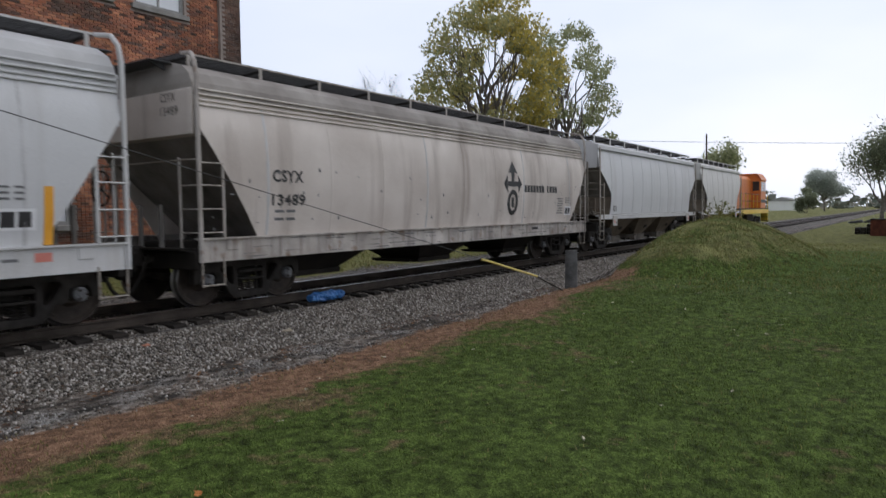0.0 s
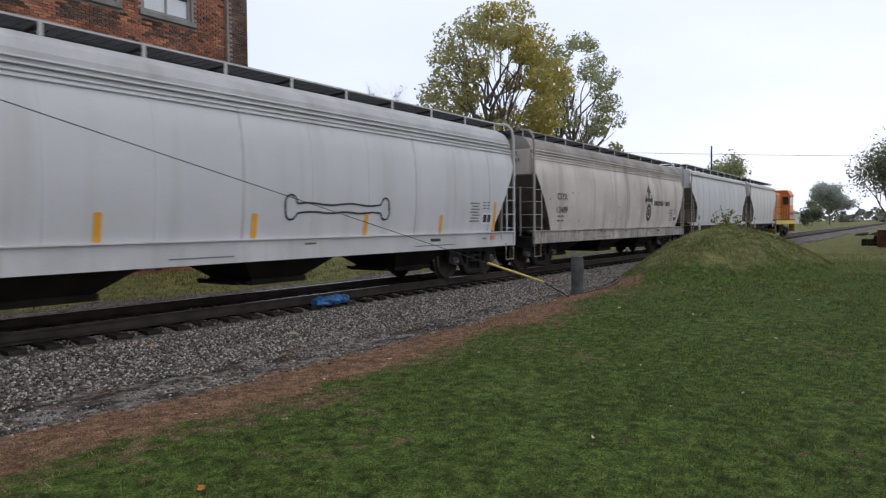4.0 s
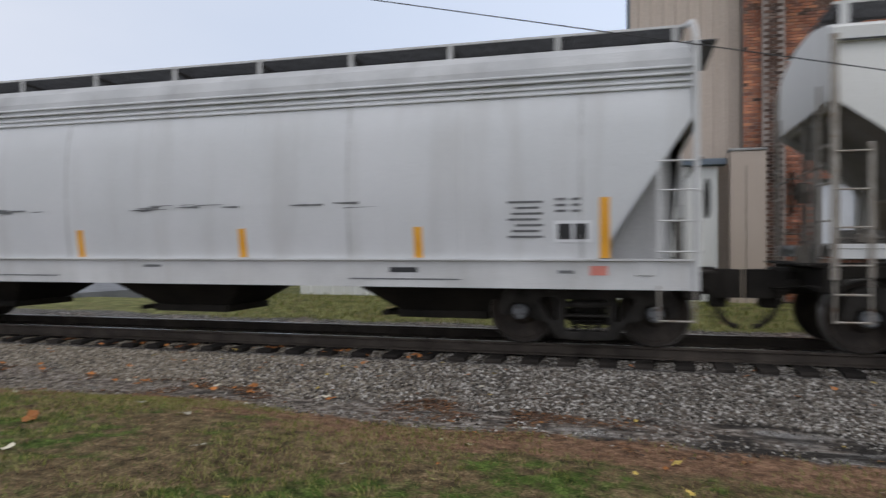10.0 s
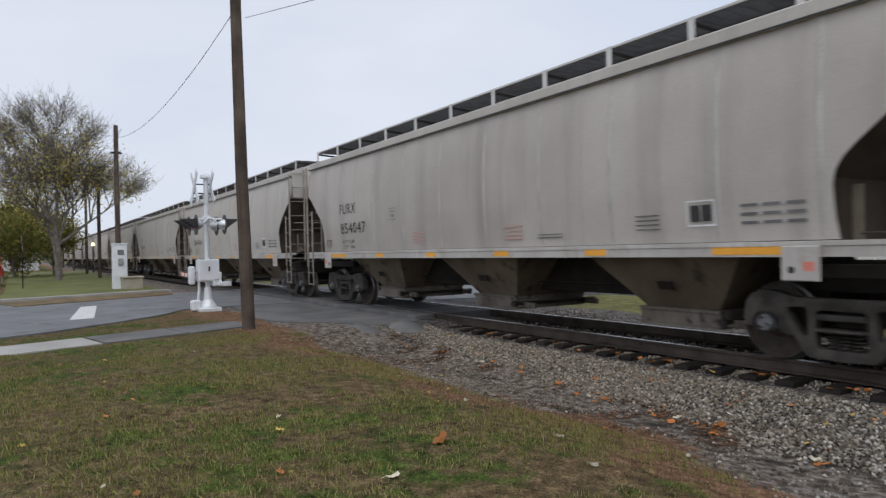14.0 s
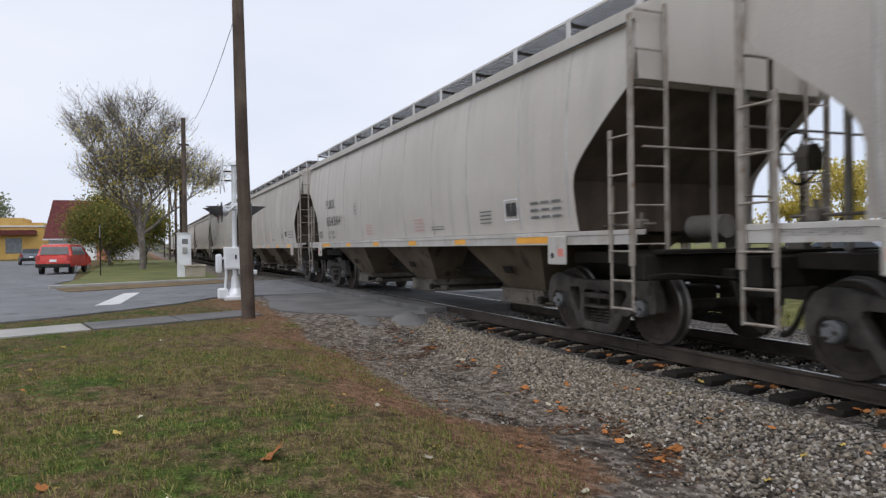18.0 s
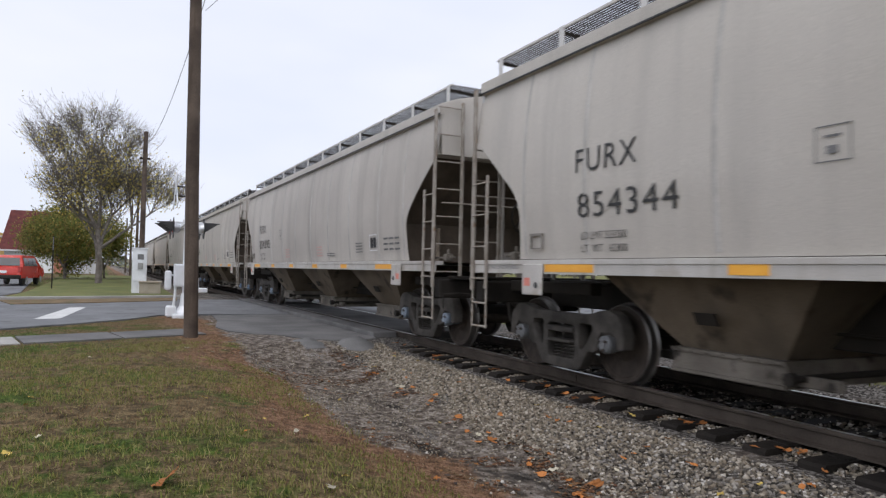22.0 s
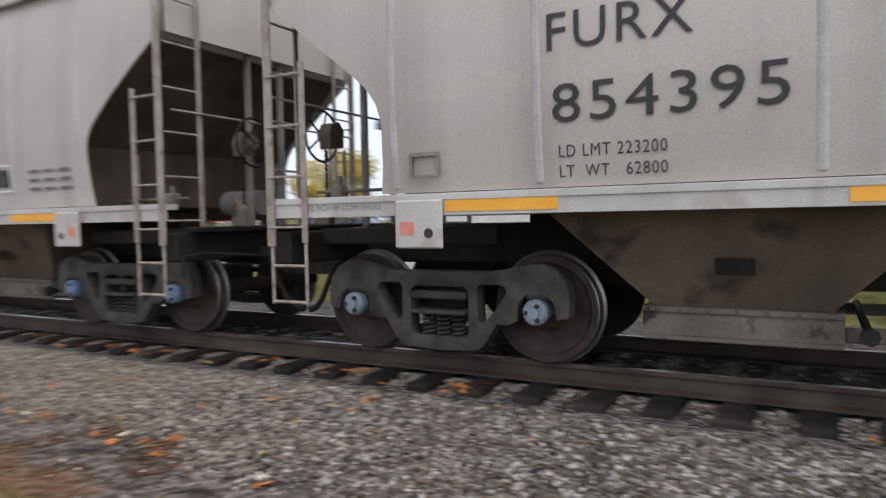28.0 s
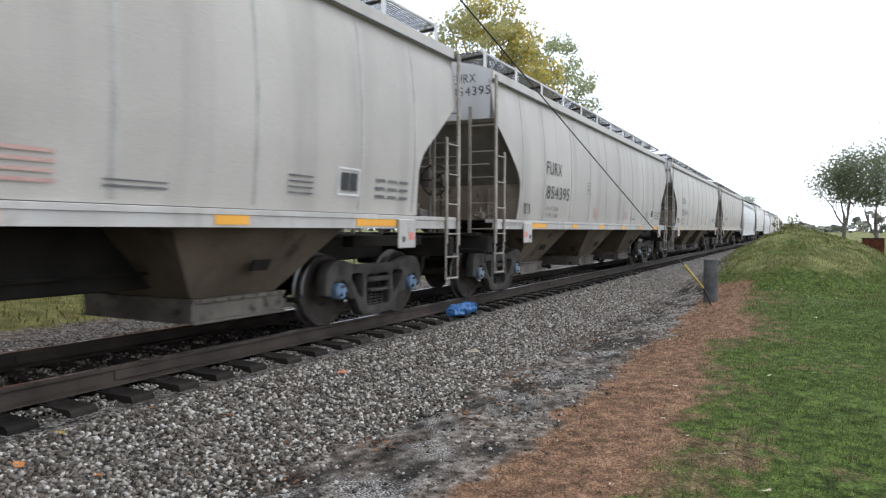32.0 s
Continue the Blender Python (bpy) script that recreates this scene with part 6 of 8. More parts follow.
def blades_place(x0, x1, y0, y1, dry):
    def f(rng, n):
        x, y = x0 + (x1 - x0) * rng.uniform(0, 1, n), rng.uniform(y0, y1, n)
        w = grid_at(GW, x, y)
        wet = (1 - w[:, 0]) * np.clip(1.1 - w[:, 1] * 1.3, 0.03, 1) * np.clip(1.35 - w[:, 2] * 1.6, 0.06, 1)
        old = (1 - w[:, 0]) * np.clip(w[:, 1] * 0.9 + np.clip(w[:, 2] - 0.25, 0, 1) * 1.4, 0, 1)
        c = 0.55 * patch(x, y, 0.09, 1) + 0.45 * patch(x, y, 0.6, 2)
        q = np.clip((c - 0.36) * 4.5, 0.05, 1) if not dry else np.clip((0.66 - c) * 4.5, 0.08, 1)
        keep = rng.uniform(0, 1, n) < (old if dry else wet) * q
        pe = path_edge(y)
        keep &= ((x > pe + 0.03) | ((x < pe - 1.28) & (x > street_edge(y) + 0.05))) & ~((x < -13.2) & (y > -3.7))
        x, y = x[keep], y[keep]
        m = len(x)
        s = rng.uniform(0.015, 0.045, m) if not dry else rng.uniform(0.015, 0.04, m)
        return np.stack([x, y, grid_at(GZ, x, y) - 0.003, s, rng.uniform(-0.5, 0.5, m) + (0.5 if dry else 0), rng.uniform(0, 6.28, m)], 1)
    return f


scatter("lawn_grass", 480000, blades_place(-19.5, 22, -12, -3.4, False), BLADES, GRASS, "short green lawn grass", 6)
def tuft_place(rng, n):
    x, y = rng.uniform(-13.5, 14, n), rng.uniform(-10.5, -4.0, n)
    w = grid_at(GW, x, y)
    c = 0.5 * patch(x, y, 0.16, 31) + 0.5 * patch(x, y, 0.9, 32)
    keep = (rng.uniform(0, 1, n) < np.clip((c - 0.43) * 6, 0, 1) * (1 - w[:, 0]) * np.clip(0.55 - 0.14 * x, 0.05, 1)) & (x > path_edge(y) + 0.1)
    x, y = x[keep], y[keep]
    m = len(x)
    return np.stack([x, y, grid_at(GZ, x, y) - 0.003, rng.uniform(0.025, 0.06, m), rng.uniform(-0.6, 0.6, m), rng.uniform(0, 6.28, m)], 1)


TUFT = islands(plain("tuft_blades"), [(0.09, 0.112, 0.022), (0.15, 0.172, 0.038), (0.22, 0.225, 0.065), (0.29, 0.262, 0.1), (0.3, 0.23, 0.12)], 0.6)
scatter("grass_tufts", 210000, tuft_place, BLADES, TUFT, "longer yellow-green tufts in the lawn", 16)
scatter("dry_grass", 300000, blades_place(-19.5, 22, -10, -3.2, True), BLADES, STRAW, "brown dry grass and needles along the lawn's edge", 7)
scatter("mound_grass", 22000, blades_place(14, 34, -11, -1.8, False), [([(x * 3, y * 2.2, z * 2.2) for x, y, z in v], f) for v, f in BLADES], TUFT, "rough grass over the heap of earth", 8)
HEAP = islands(plain("heap_grass"), [(0.075, 0.095, 0.03), (0.15, 0.175, 0.05), (0.23, 0.225, 0.08), (0.19, 0.14, 0.075), (0.34, 0.31, 0.14)], 0.8)


def heap_place(rng, n):
    x, y = rng.uniform(15.8, 29.6, n), rng.uniform(-9.3, -2.7, n)
    z = grid_at(GZ, x, y)
    keep = (z > 0.06) & (rng.uniform(0, 1, n) < np.clip((patch(x, y, 0.35, 51) - 0.3) * 3, 0.05, 1))
    x, y, z = x[keep], y[keep], z[keep]
    m = len(x)
    return np.stack([x, y, z - 0.01, rng.uniform(0.035, 0.08, m), rng.uniform(-0.6, 0.9, m), rng.uniform(0, 6.28, m)], 1)


scatter("heap_grass", 60000, heap_place, BLADES, HEAP, "dull uncut grass over the heap of earth", 9)


def verge_place(rng, n):
    x, y = rng.uniform(-10, 34, n), rng.uniform(4.2, 7.2, n)
    m = len(x)
    return np.stack([x, y, grid_at(GZ, x, y) - 0.01, rng.uniform(0.05, 0.14, m), rng.uniform(-0.4, 0.6, m), rng.uniform(0, 6.28, m)], 1)


scatter("far_verge_grass", 12000, verge_place, [([(x * 1.6, y, z) for x, y, z in v], f) for v, f in BLADES], TUFT, "uncut grass beyond the track", 10)


# brown leaf litter, twigs and clods on the bare strip
def debris_place(rng, n):
    x = rng.uniform(-12.5, 16, n)
    y = np.where(rng.uniform(0, 1, n) < 0.55, foot(x) - np.abs(rng.normal(0, 0.4, n)), rng.uniform(-4.7, -2.4, n))
    q = np.clip((patch(x, y, 0.35, 21) - 0.42) * 4, 0, 1) * np.clip((patch(x, y, 1.6, 22) - 0.25) * 2.5, 0, 1)
    keep = rng.uniform(0, 1, n) < q * np.where(x > 1, 0.2, 1.0)
    x, y = x[keep], y[keep]
    m = len(x)
    return np.stack([x, y, grid_at(GZ, x, y) + 0.006, rng.uniform(0.01, 0.042, m), rng.uniform(-0.4, 0.4, m), rng.uniform(0, 6.28, m)], 1)


LITTER = islands(plain("leaf_litter"), [(0.06, 0.035, 0.024), (0.12, 0.06, 0.035), (0.2, 0.1, 0.05), (0.045, 0.034, 0.028), (0.09, 0.065, 0.05), (0.3, 0.14, 0.05)], 0.85)
scatter("leaf_litter", 60000, debris_place, [([(-1, 0, 0), (0, -0.5, 0.12), (1, 0, 0.05), (0, 0.5, 0.2)], [(0, 1, 2), (0, 2, 3)]), ([(-1.6, 0, 0), (0, -0.06, 0.1), (1.6, 0.2, 0.05), (0, 0.08, 0.12)], [(0, 1, 2), (0, 2, 3)])], LITTER, "brown leaf litter and twigs on bare ground", 13)

# ---- buildings beyond the track ----
BRICK = islands(plain("old_brick"), [(0.46, 0.18, 0.105), (0.32, 0.14, 0.092), (0.54, 0.23, 0.135), (0.22, 0.12, 0.094), (0.42, 0.18, 0.108), (0.6, 0.28, 0.155), (0.3, 0.165, 0.13)], 0.9)
weather(BRICK, 0.55, 0.4, 1.35)
BRICK_ONE = varied(surf("old_brick_single", (0.34, 0.145, 0.095), (0.52, 0.235, 0.155), 6, 0.9, 0, 0.3, 70), 0.35)
DARKBRICK = islands(plain("sooty_brick"), [(0.07, 0.05, 0.042), (0.12, 0.075, 0.055), (0.17, 0.1, 0.075), (0.09, 0.065, 0.055), (0.2, 0.14, 0.11)], 0.9)
weather(DARKBRICK, 0.7, 0.6, 1.4, 3.0)
MORTAR = surf("lime_mortar", (0.27, 0.225, 0.195), (0.38, 0.325, 0.285), 3, 0.95, 0, 0.3, 60)
CONCRETE = surf("grey_concrete", (0.22, 0.21, 0.19), (0.32, 0.31, 0.29), 2, 0.9, 0, 0.25, 50)
TANMETAL = surf("tan_metal_siding", (0.47, 0.385, 0.31), (0.53, 0.44, 0.36), 0.4, 0.55, 0, 0.04, 50)
WHITEMETAL = surf("white_metal_siding", (0.78, 0.78, 0.735), (0.84, 0.84, 0.8), 0.4, 0.5, 0, 0.03, 50, streak=((0.62, 0.6, 0.55), 3, 0.3))
BLUEROOF = surf("blue_grey_metal", (0.1, 0.13, 0.16), (0.15, 0.18, 0.21), 0.8, 0.5, 0.2, 0.04, 50)
FRAMEGREY = surf("weathered_window_frame", (0.25, 0.25, 0.24), (0.36, 0.36, 0.34), 4, 0.7, 0, 0.1, 60)
BLIND = surf("white_window_panel", (0.7, 0.72, 0.74), (0.78, 0.8, 0.82), 0.8, 0.3, 0, 0.02, 40)
GREYPANE = surf("dusty_pane", (0.1, 0.115, 0.13), (0.17, 0.185, 0.2), 2.5, 0.2, 0, 0.02, 40)
YF = 7.5
house = empty("brick_factory", pose(0, 0, 0), "tall old red brick factory with grey sash windows", "building")
WINDOWS = [(4.42, 6.07, 7.62, 10.3), (6.86, 8.51, 7.62, 10.3), (9.34, 10.95, 7.62, 10.3), (11.73, 13.36, 7.62, 10.3),
           (4.5, 5.4, 1.35, 2.95), (8.8, 9.7, 1.35, 2.95), (12.4, 13.3, 1.35, 2.95)]
WINDOWS = [(a - 0.27, b - 0.27, lo, hi) for a, b, lo, hi in WINDOWS]
# wall core, in strips round the openings
def wall_strips(x0, x1, z0, z1, holes):
    xs = sorted({x0, x1, *[h[0] for h in holes], *[h[1] for h in holes]})
    for a, b in zip(xs, xs[1:]):
        hs = sorted((h[2], h[3]) for h in holes if h[0] <= a and h[1] >= b)
        z = z0
        for lo, hi in hs:
            if lo > z:
                yield a, b, z, lo
            z = hi
        if z1 > z:
            yield a, b, z, z1
g = Geo()
for a, b, lo, hi in wall_strips(2.6, 15.08, -0.6, 13.2, WINDOWS):
    g.box(a, b, YF + 0.02, YF + 0.45, lo, hi)
g.box(14.68, 15.08, YF + 0.45, YF + 24, -0.6, 13.2).box(2.6, 15.08, YF + 23.6, YF + 24, -0.6, 13.2).box(2.6, 3.0, YF + 0.45, YF + 24, -0.6, 13.2)
part("wall", g, MORTAR, house)
part("flat_roof", Geo().box(2.4, 15.28, YF - 0.1, YF + 24.2, 13.2, 13.45, c=0.03), CONCRETE, house)
for x0, x1, z0, z1 in WINDOWS:
    w = part("window", Geo().box(x0, x0 + 0.1, YF + 0.1, YF + 0.2, z0, z1).box(x1 - 0.1, x1, YF + 0.1, YF + 0.2, z0, z1).box(x0 + 0.1, x1 - 0.1, YF + 0.1, YF + 0.2, z0, z0 + 0.1).box(x0 + 0.1, x1 - 0.1, YF + 0.1, YF + 0.2, z1 - 0.1, z1), FRAMEGREY, house)
    part("window_sill", Geo().box(x0 - 0.12, x1 + 0.12, YF - 0.08, YF + 0.15, z0 - 0.16, z0 - 0.003, c=0.015), CONCRETE, w)
    xm = (x0 + x1) / 2
    zs = z0 + 0.62 if z0 > 5 else z1 - 0.1
    for a, b in ((x0 + 0.1, xm - 0.03), (xm + 0.03, x1 - 0.1)):
        part("pane", Geo().box(a, b, YF + 0.14, YF + 0.16, z0 + 0.1, zs), BLIND, w)
        if zs < z1 - 0.3:
            part("pane", Geo().box(a, b, YF + 0.14, YF + 0.16, zs + 0.06, z1 - 0.1), GREYPANE, w)
    part("mullion", Geo().box(xm - 0.03, xm + 0.03, YF + 0.11, YF + 0.18, z0 + 0.1, z1 - 0.1), FRAMEGREY, w)
    if zs < z1 - 0.3:
        part("meeting_rail", Geo().box(x0 + 0.1, x1 - 0.1, YF + 0.108, YF + 0.172, zs, zs + 0.06), GRIME, w)
        for k in range(1, 4):
            zz = zs + 0.06 + (z1 - 0.16 - zs) * k / 4
            part("glazing_bar", Geo().box(x0 + 0.1, x1 - 0.1, YF + 0.115, YF + 0.165, zz - 0.018, zz + 0.018), GRIME, w)
        for a in ((x0 + 0.1 + xm) / 2, (xm + x1 - 0.1) / 2):
            part("glazing_bar", Geo().box(a - 0.015, a + 0.015, YF + 0.116, YF + 0.164, zs + 0.06, z1 - 0.1), GRIME, w)
for x0, x1 in ((3.0, 3.5), (14.28, 15.08)):
    part("pilaster", Geo().box(x0, x1, YF - 0.12, YF + 0.02, -0.6, 13.2), MORTAR, house)
# bricks in running bond
rnd = random.Random(11)
near_bricks, wall_v, wall_f, dark_v, dark_f = [], [], [], [], []
BOXF = [(0, 1, 3, 2), (4, 6, 7, 5), (0, 4, 5, 1), (2, 3, 7, 6), (0, 2, 6, 4), (1, 5, 7, 3)]
def brick_box(vs, fs, x0, x1, y0, y1, z0, z1):
    n = len(vs)
    vs += [(x, y, z) for x in (x0, x1) for y in (y0, y1) for z in (z0, z1)]
    fs += [tuple(i + n for i in f) for f in BOXF]
course, z, row = 0.0735, -0.4, 0
while z < 13.1:
    x = 2.6 - (0.11 if row % 2 else 0.0)
    while x < 15.06:
        a, b = max(x, 2.6), min(x + 0.208, 15.08)
        hit_ = any(h[0] - 0.01 < b and h[1] + 0.01 > a and h[2] - 0.16 < z + course and h[3] > z for h in WINDOWS)
        pil = (3.0 <= a and b <= 3.5) or a >= 14.28
        if b - a > 0.05 and not hit_:
            y = YF - rnd.uniform(0.0, 0.008) - (0.13 if pil else 0)
            below = any(h[0] - 0.1 < a and h[1] + 0.1 > b and h[2] - 0.75 < z < h[2] for h in WINDOWS) and rnd.random() < 0.6
            if 3.55 < a < 6.1 and 1.9 < z < 3.75 and not pil and len(near_bricks) < 290:
                near_bricks.append((a, b, y, z))
            elif pil or below or rnd.random() < 0.06:
                brick_box(dark_v, dark_f, a, b - 0.01, y, YF + 0.05, z, z + course - 0.011)
            else:
                brick_box(wall_v, wall_f, a, b - 0.01, y, YF + 0.05, z, z + course - 0.011)
        x += 0.218
    z += course
    row += 1
for nm, vv, ff, mt in (("brickwork", wall_v, wall_f, BRICK), ("sooty_brickwork", dark_v, dark_f, DARKBRICK)):
    me = bpy.data.meshes.new(nm)
    me.from_pydata(vv, [], ff)
    me.materials.append(mt)
    tagged(part(nm, me, None, house), kind="stuff")

annex = empty("metal_annex", pose(0, 0, 0), "tan metal-clad annex standing against the brick factory", "building")
g = Geo()
x = -0.05
while x < 2.55:
    x2 = min(x + 0.3, 2.55)
    g.prism([(x, YF + 0.35), (x + 0.2, YF + 0.35), (x + 0.22, YF + 0.32), (x2 - 0.02, YF + 0.32), (x2, YF + 0.35), (x2, YF + 0.6), (x, YF + 0.6)], -0.5, 12.4, "z")
    x += 0.3
part("siding", g, TANMETAL, annex)
part("body", Geo().box(-0.05, 2.59, YF + 0.61, YF + 20, -0.5, 12.4), TANMETAL, annex)
part("roof_edge", Geo().box(-0.12, 2.59, YF + 0.2, YF + 20, 12.4, 12.6, c=0.02), BLUEROOF, annex)
part("downpipe", Geo().box(-0.14, -0.06, YF + 0.28, YF + 0.36, 3.6, 12.4, c=0.015), BLUEROOF, annex)

shed = empty("metal_shed", pose(0, 0, 0), "long cream metal shed with dark eave, beyond the track", "building")
g = Geo()
x = -9.2
while x < 2.0:
    g.prism([(x, YF), (x + 0.26, YF), (x + 0.28, YF - 0.025), (x + 0.32, YF - 0.025), (x + 0.34, YF), (x + 0.34, YF + 0.2), (x, YF + 0.2)], -0.5, 3.35, "z")
    x += 0.34
part("siding", g, WHITEMETAL, shed)
part("eave", Geo().box(-9.5, 2.2, YF - 0.2, YF + 0.24, 3.36, 3.52, c=0.02), BLUEROOF, shed)
part("roof", Geo().prism([(YF - 0.2, 3.53), (YF + 0.1, 3.62), (YF + 9, 4.0), (YF + 9, 3.5), (YF + 0.1, 3.5)], -9.5, -0.16, "x"), BLUEROOF, shed)
part("end_wall", Geo().box(-9.2, -9.0, YF + 0.21, YF + 9, -0.5, 3.5), WHITEMETAL, shed)

porch = empty("metal_porch", pose(0, 0, 0), "narrow tan metal lean-to against the brick corner", "lean-to")
part("siding", Geo().box(2.26, 3.04, YF - 0.34, YF - 0.15, -0.5, 3.66, c=0.01), TANMETAL, porch)
part("side_wall", Geo().box(2.26, 2.34, YF - 0.15, YF - 0.02, -0.5, 3.6), TANMETAL, porch)
part("capping", Geo().box(2.23, 3.07, YF - 0.37, YF - 0.02, 3.66, 3.72, c=0.01), FRAMEGREY, porch)
part("door_joint", Geo().box(2.6, 2.612, YF - 0.343, YF - 0.339, -0.3, 3.3), GRIME, porch)

# ---- trees ----
BARK = surf("tree_bark", (0.11, 0.095, 0.08), (0.22, 0.195, 0.17), 4, 0.95, 0, 0.5, 30)
TWIG = surf("bare_twigs", (0.11, 0.095, 0.08), (0.2, 0.178, 0.155), 4, 0.9, 0, 0.2, 30)
def leaf_mat(name, cols):
    m = islands(plain(name), cols, 0.7)
    N, L = m.node_tree.nodes, m.node_tree.links
    b = N["Principled BSDF"]
    t = N.new("ShaderNodeBsdfTranslucent")
    x = N.new("ShaderNodeMixShader")
    x.inputs["Fac"].default_value = 0.45
    L.new(b.inputs["Base Color"].links[0].from_socket, t.inputs["Color"])
    L.new(b.outputs["BSDF"], x.inputs[1])
    L.new(t.outputs["BSDF"], x.inputs[2])
    L.new(x.outputs["Shader"], N["Material Output"].inputs["Surface"])
    return m
LEAF_GREEN = leaf_mat("green_leaves", [(0.22, 0.25, 0.14), (0.32, 0.35, 0.19), (0.41, 0.43, 0.24), (0.48, 0.47, 0.27)])
LEAF_MIX = leaf_mat("turning_leaves", [(0.25, 0.27, 0.14), (0.37, 0.38, 0.19), (0.53, 0.47, 0.2), (0.32, 0.33, 0.17), (0.64, 0.54, 0.23)])
LEAF_GOLD = leaf_mat("yellow_leaves", [(0.52, 0.42, 0.1), (0.64, 0.52, 0.12), (0.42, 0.37, 0.11), (0.7, 0.57, 0.15)])
LEAF_BUSH = leaf_mat("yellowing_bush_leaves", [(0.1, 0.13, 0.035), (0.17, 0.19, 0.055), (0.3, 0.27, 0.08), (0.08, 0.1, 0.03), (0.36, 0.24, 0.07)])
# Greyed and lightened: distance haze put into the leaf colour.
LEAF_HAZE = leaf_mat("haze_paled_leaves", [(0.34, 0.38, 0.33), (0.42, 0.46, 0.4), (0.5, 0.53, 0.46)])
LEAF_DARK = leaf_mat("dark_leaves", [(0.15, 0.175, 0.11), (0.2, 0.225, 0.14), (0.26, 0.28, 0.18)])
def tree(x, y, h, R, leaves, count, seed, label, leaf=0.16, forks=3, depth=5, low=0.12, z0=-0.4, second=None, blur=0.035, twigs=False, stem=0.3, lobes=0):
    """Forked trunk and limbs up to height h and crown radius R, leaves or bare twigs on the limbs' ends."""
    r = random.Random(seed)
    t = empty("tree", pose(x, y, z0), label, "tree")
    limbs, tips = [], []
    def grow(p, d, ln, rad, lev):
        pts, q, dd = [p], p, d.copy()
        for i in range(3):
            dd = (dd + Vector((r.uniform(-1, 1), r.uniform(-1, 1), r.uniform(-0.3, 0.6))) * 0.14).normalized()
            q = q + dd * ln / 3
            pts.append(q)
        limbs.append((pts, rad, lev))
        if lev >= 2:
            tips.extend(pts[1:])
        if lev >= depth:
            return
        for k in range(forks if lev else forks + 2):
            a = k * 6.283 / (forks + (0 if lev else 2)) + r.uniform(-0.7, 0.7)
            tilt = r.uniform(0.25, 0.95) if lev else r.uniform(0.3, 1.25)
            side = Vector((math.cos(a), math.sin(a), 0))
            nd = (dd * math.cos(tilt) + side * math.sin(tilt) + Vector((0, 0, 0.1))).normalized()
            grow(pts[3] if r.random() < (0.7 if lev else 0.35) else pts[r.choice((1, 2, 2))], nd, ln * r.uniform(0.62, 0.86), rad * 0.5, lev + 1)
    grow(Vector((0, 0, -0.2)), Vector((0, 0, 1)), h * stem, h * 0.02, 0)
    top = max(p.z for p in tips)
    ax = sum(p.x for p in tips) / len(tips)
    ay = sum(p.y for p in tips) / len(tips)
    rs = sorted(math.hypot(p.x - ax, p.y - ay) for p in tips)
    kz, kr = h / top, R / rs[int(len(rs) * 0.97)]
    if lobes:
        kz, kr = kz * 0.84, kr * 0.78
    def fit(p):
        f = max(0.0, min(1.0, p.z / ((0.2 if twigs else 0.4) * top)))
        m = 1 + (kr - 1) * f
        return Vector(((p.x - ax * f) * m, (p.y - ay * f) * m, p.z * kz))
    g, tw = Geo(), Geo()
    for pts, rad, lev in limbs:
        q = [fit(p) for p in pts]
        if lev < 5:
            g.tube(q, [rad, rad * 0.85, rad * 0.7, rad * 0.58], 9 if lev < 2 else 5, cap=False)
        else:
            tw.tube([q[0], q[2], q[3]], [rad, rad * 0.7, rad * 0.4], 3, cap=False)
        if twigs and lev >= 4:
            for k in range(5):
                a = r.choice(q)
                out = Vector((a.x, a.y, 0)).normalized() * 0.5 if a.length > 0.1 else Vector()
                d = (Vector((r.uniform(-1, 1), r.uniform(-1, 1), r.uniform(-0.1, 1.1))) + out) * h * 0.055
                tw.tube([a, a + d * 0.6, a + d + Vector((0, 0, 0.02 * h))], [max(rad * 0.5, 0.009), 0.007, 0.004], 3, cap=False)
    part("trunk", g, BARK, t, smooth=True)
    if tw.v:
        tagged(part("twig", tw, TWIG, t), kind="stuff")
    tips = [fit(p) for p in tips]
    clumps = []
    if lobes:
        bough = Geo()
        for i in range(lobes):
            a = i * 2.4 + r.uniform(-0.5, 0.5)
            c = 1 - 2 * (i + 0.5) / lobes
            e = math.sqrt(1 - c * c)
            f = r.uniform(0.62, 0.88)
            rad = R * r.uniform(0.17, 0.3)
            q = Vector((math.cos(a) * e * f * R, math.sin(a) * e * f * R, h * 0.585 + c * f * h * 0.45))
            clumps.append((q, rad))
            if i % 2:
                s = Vector((0.03 * q.x, 0.03 * q.y, max(0.24 * h, q.z * r.uniform(0.5, 0.75))))
                w = Vector((r.uniform(-1, 1), r.uniform(-1, 1), r.uniform(-1, 0.6))) * 0.03 * h
                bough.tube([s, s.lerp(q, 0.35) - w, s.lerp(q, 0.7) + w, q], [h * 0.007, h * 0.0045, h * 0.003, h * 0.0015], 5, cap=False)
        tagged(part("bough", bough, BARK, t, smooth=True), kind="stuff")
    def crown(nm, mat, n, pick):
        vs, fs = [], []
        if clumps:
            near = [c for c in clumps if pick(c[0])] or clumps
            pts_ = []
            for i in range(n):
                q, rad = r.choice(near)
                d = Vector([r.gauss(0, 1) for _ in range(3)]).normalized() * rad * r.uniform(0.1, 1.0) ** 0.45
                d.z = d.z * (0.8 if d.z > 0 else 0.55)
                pts_.append(q + d)
        pool = [p for p in tips if pick(p)] or tips
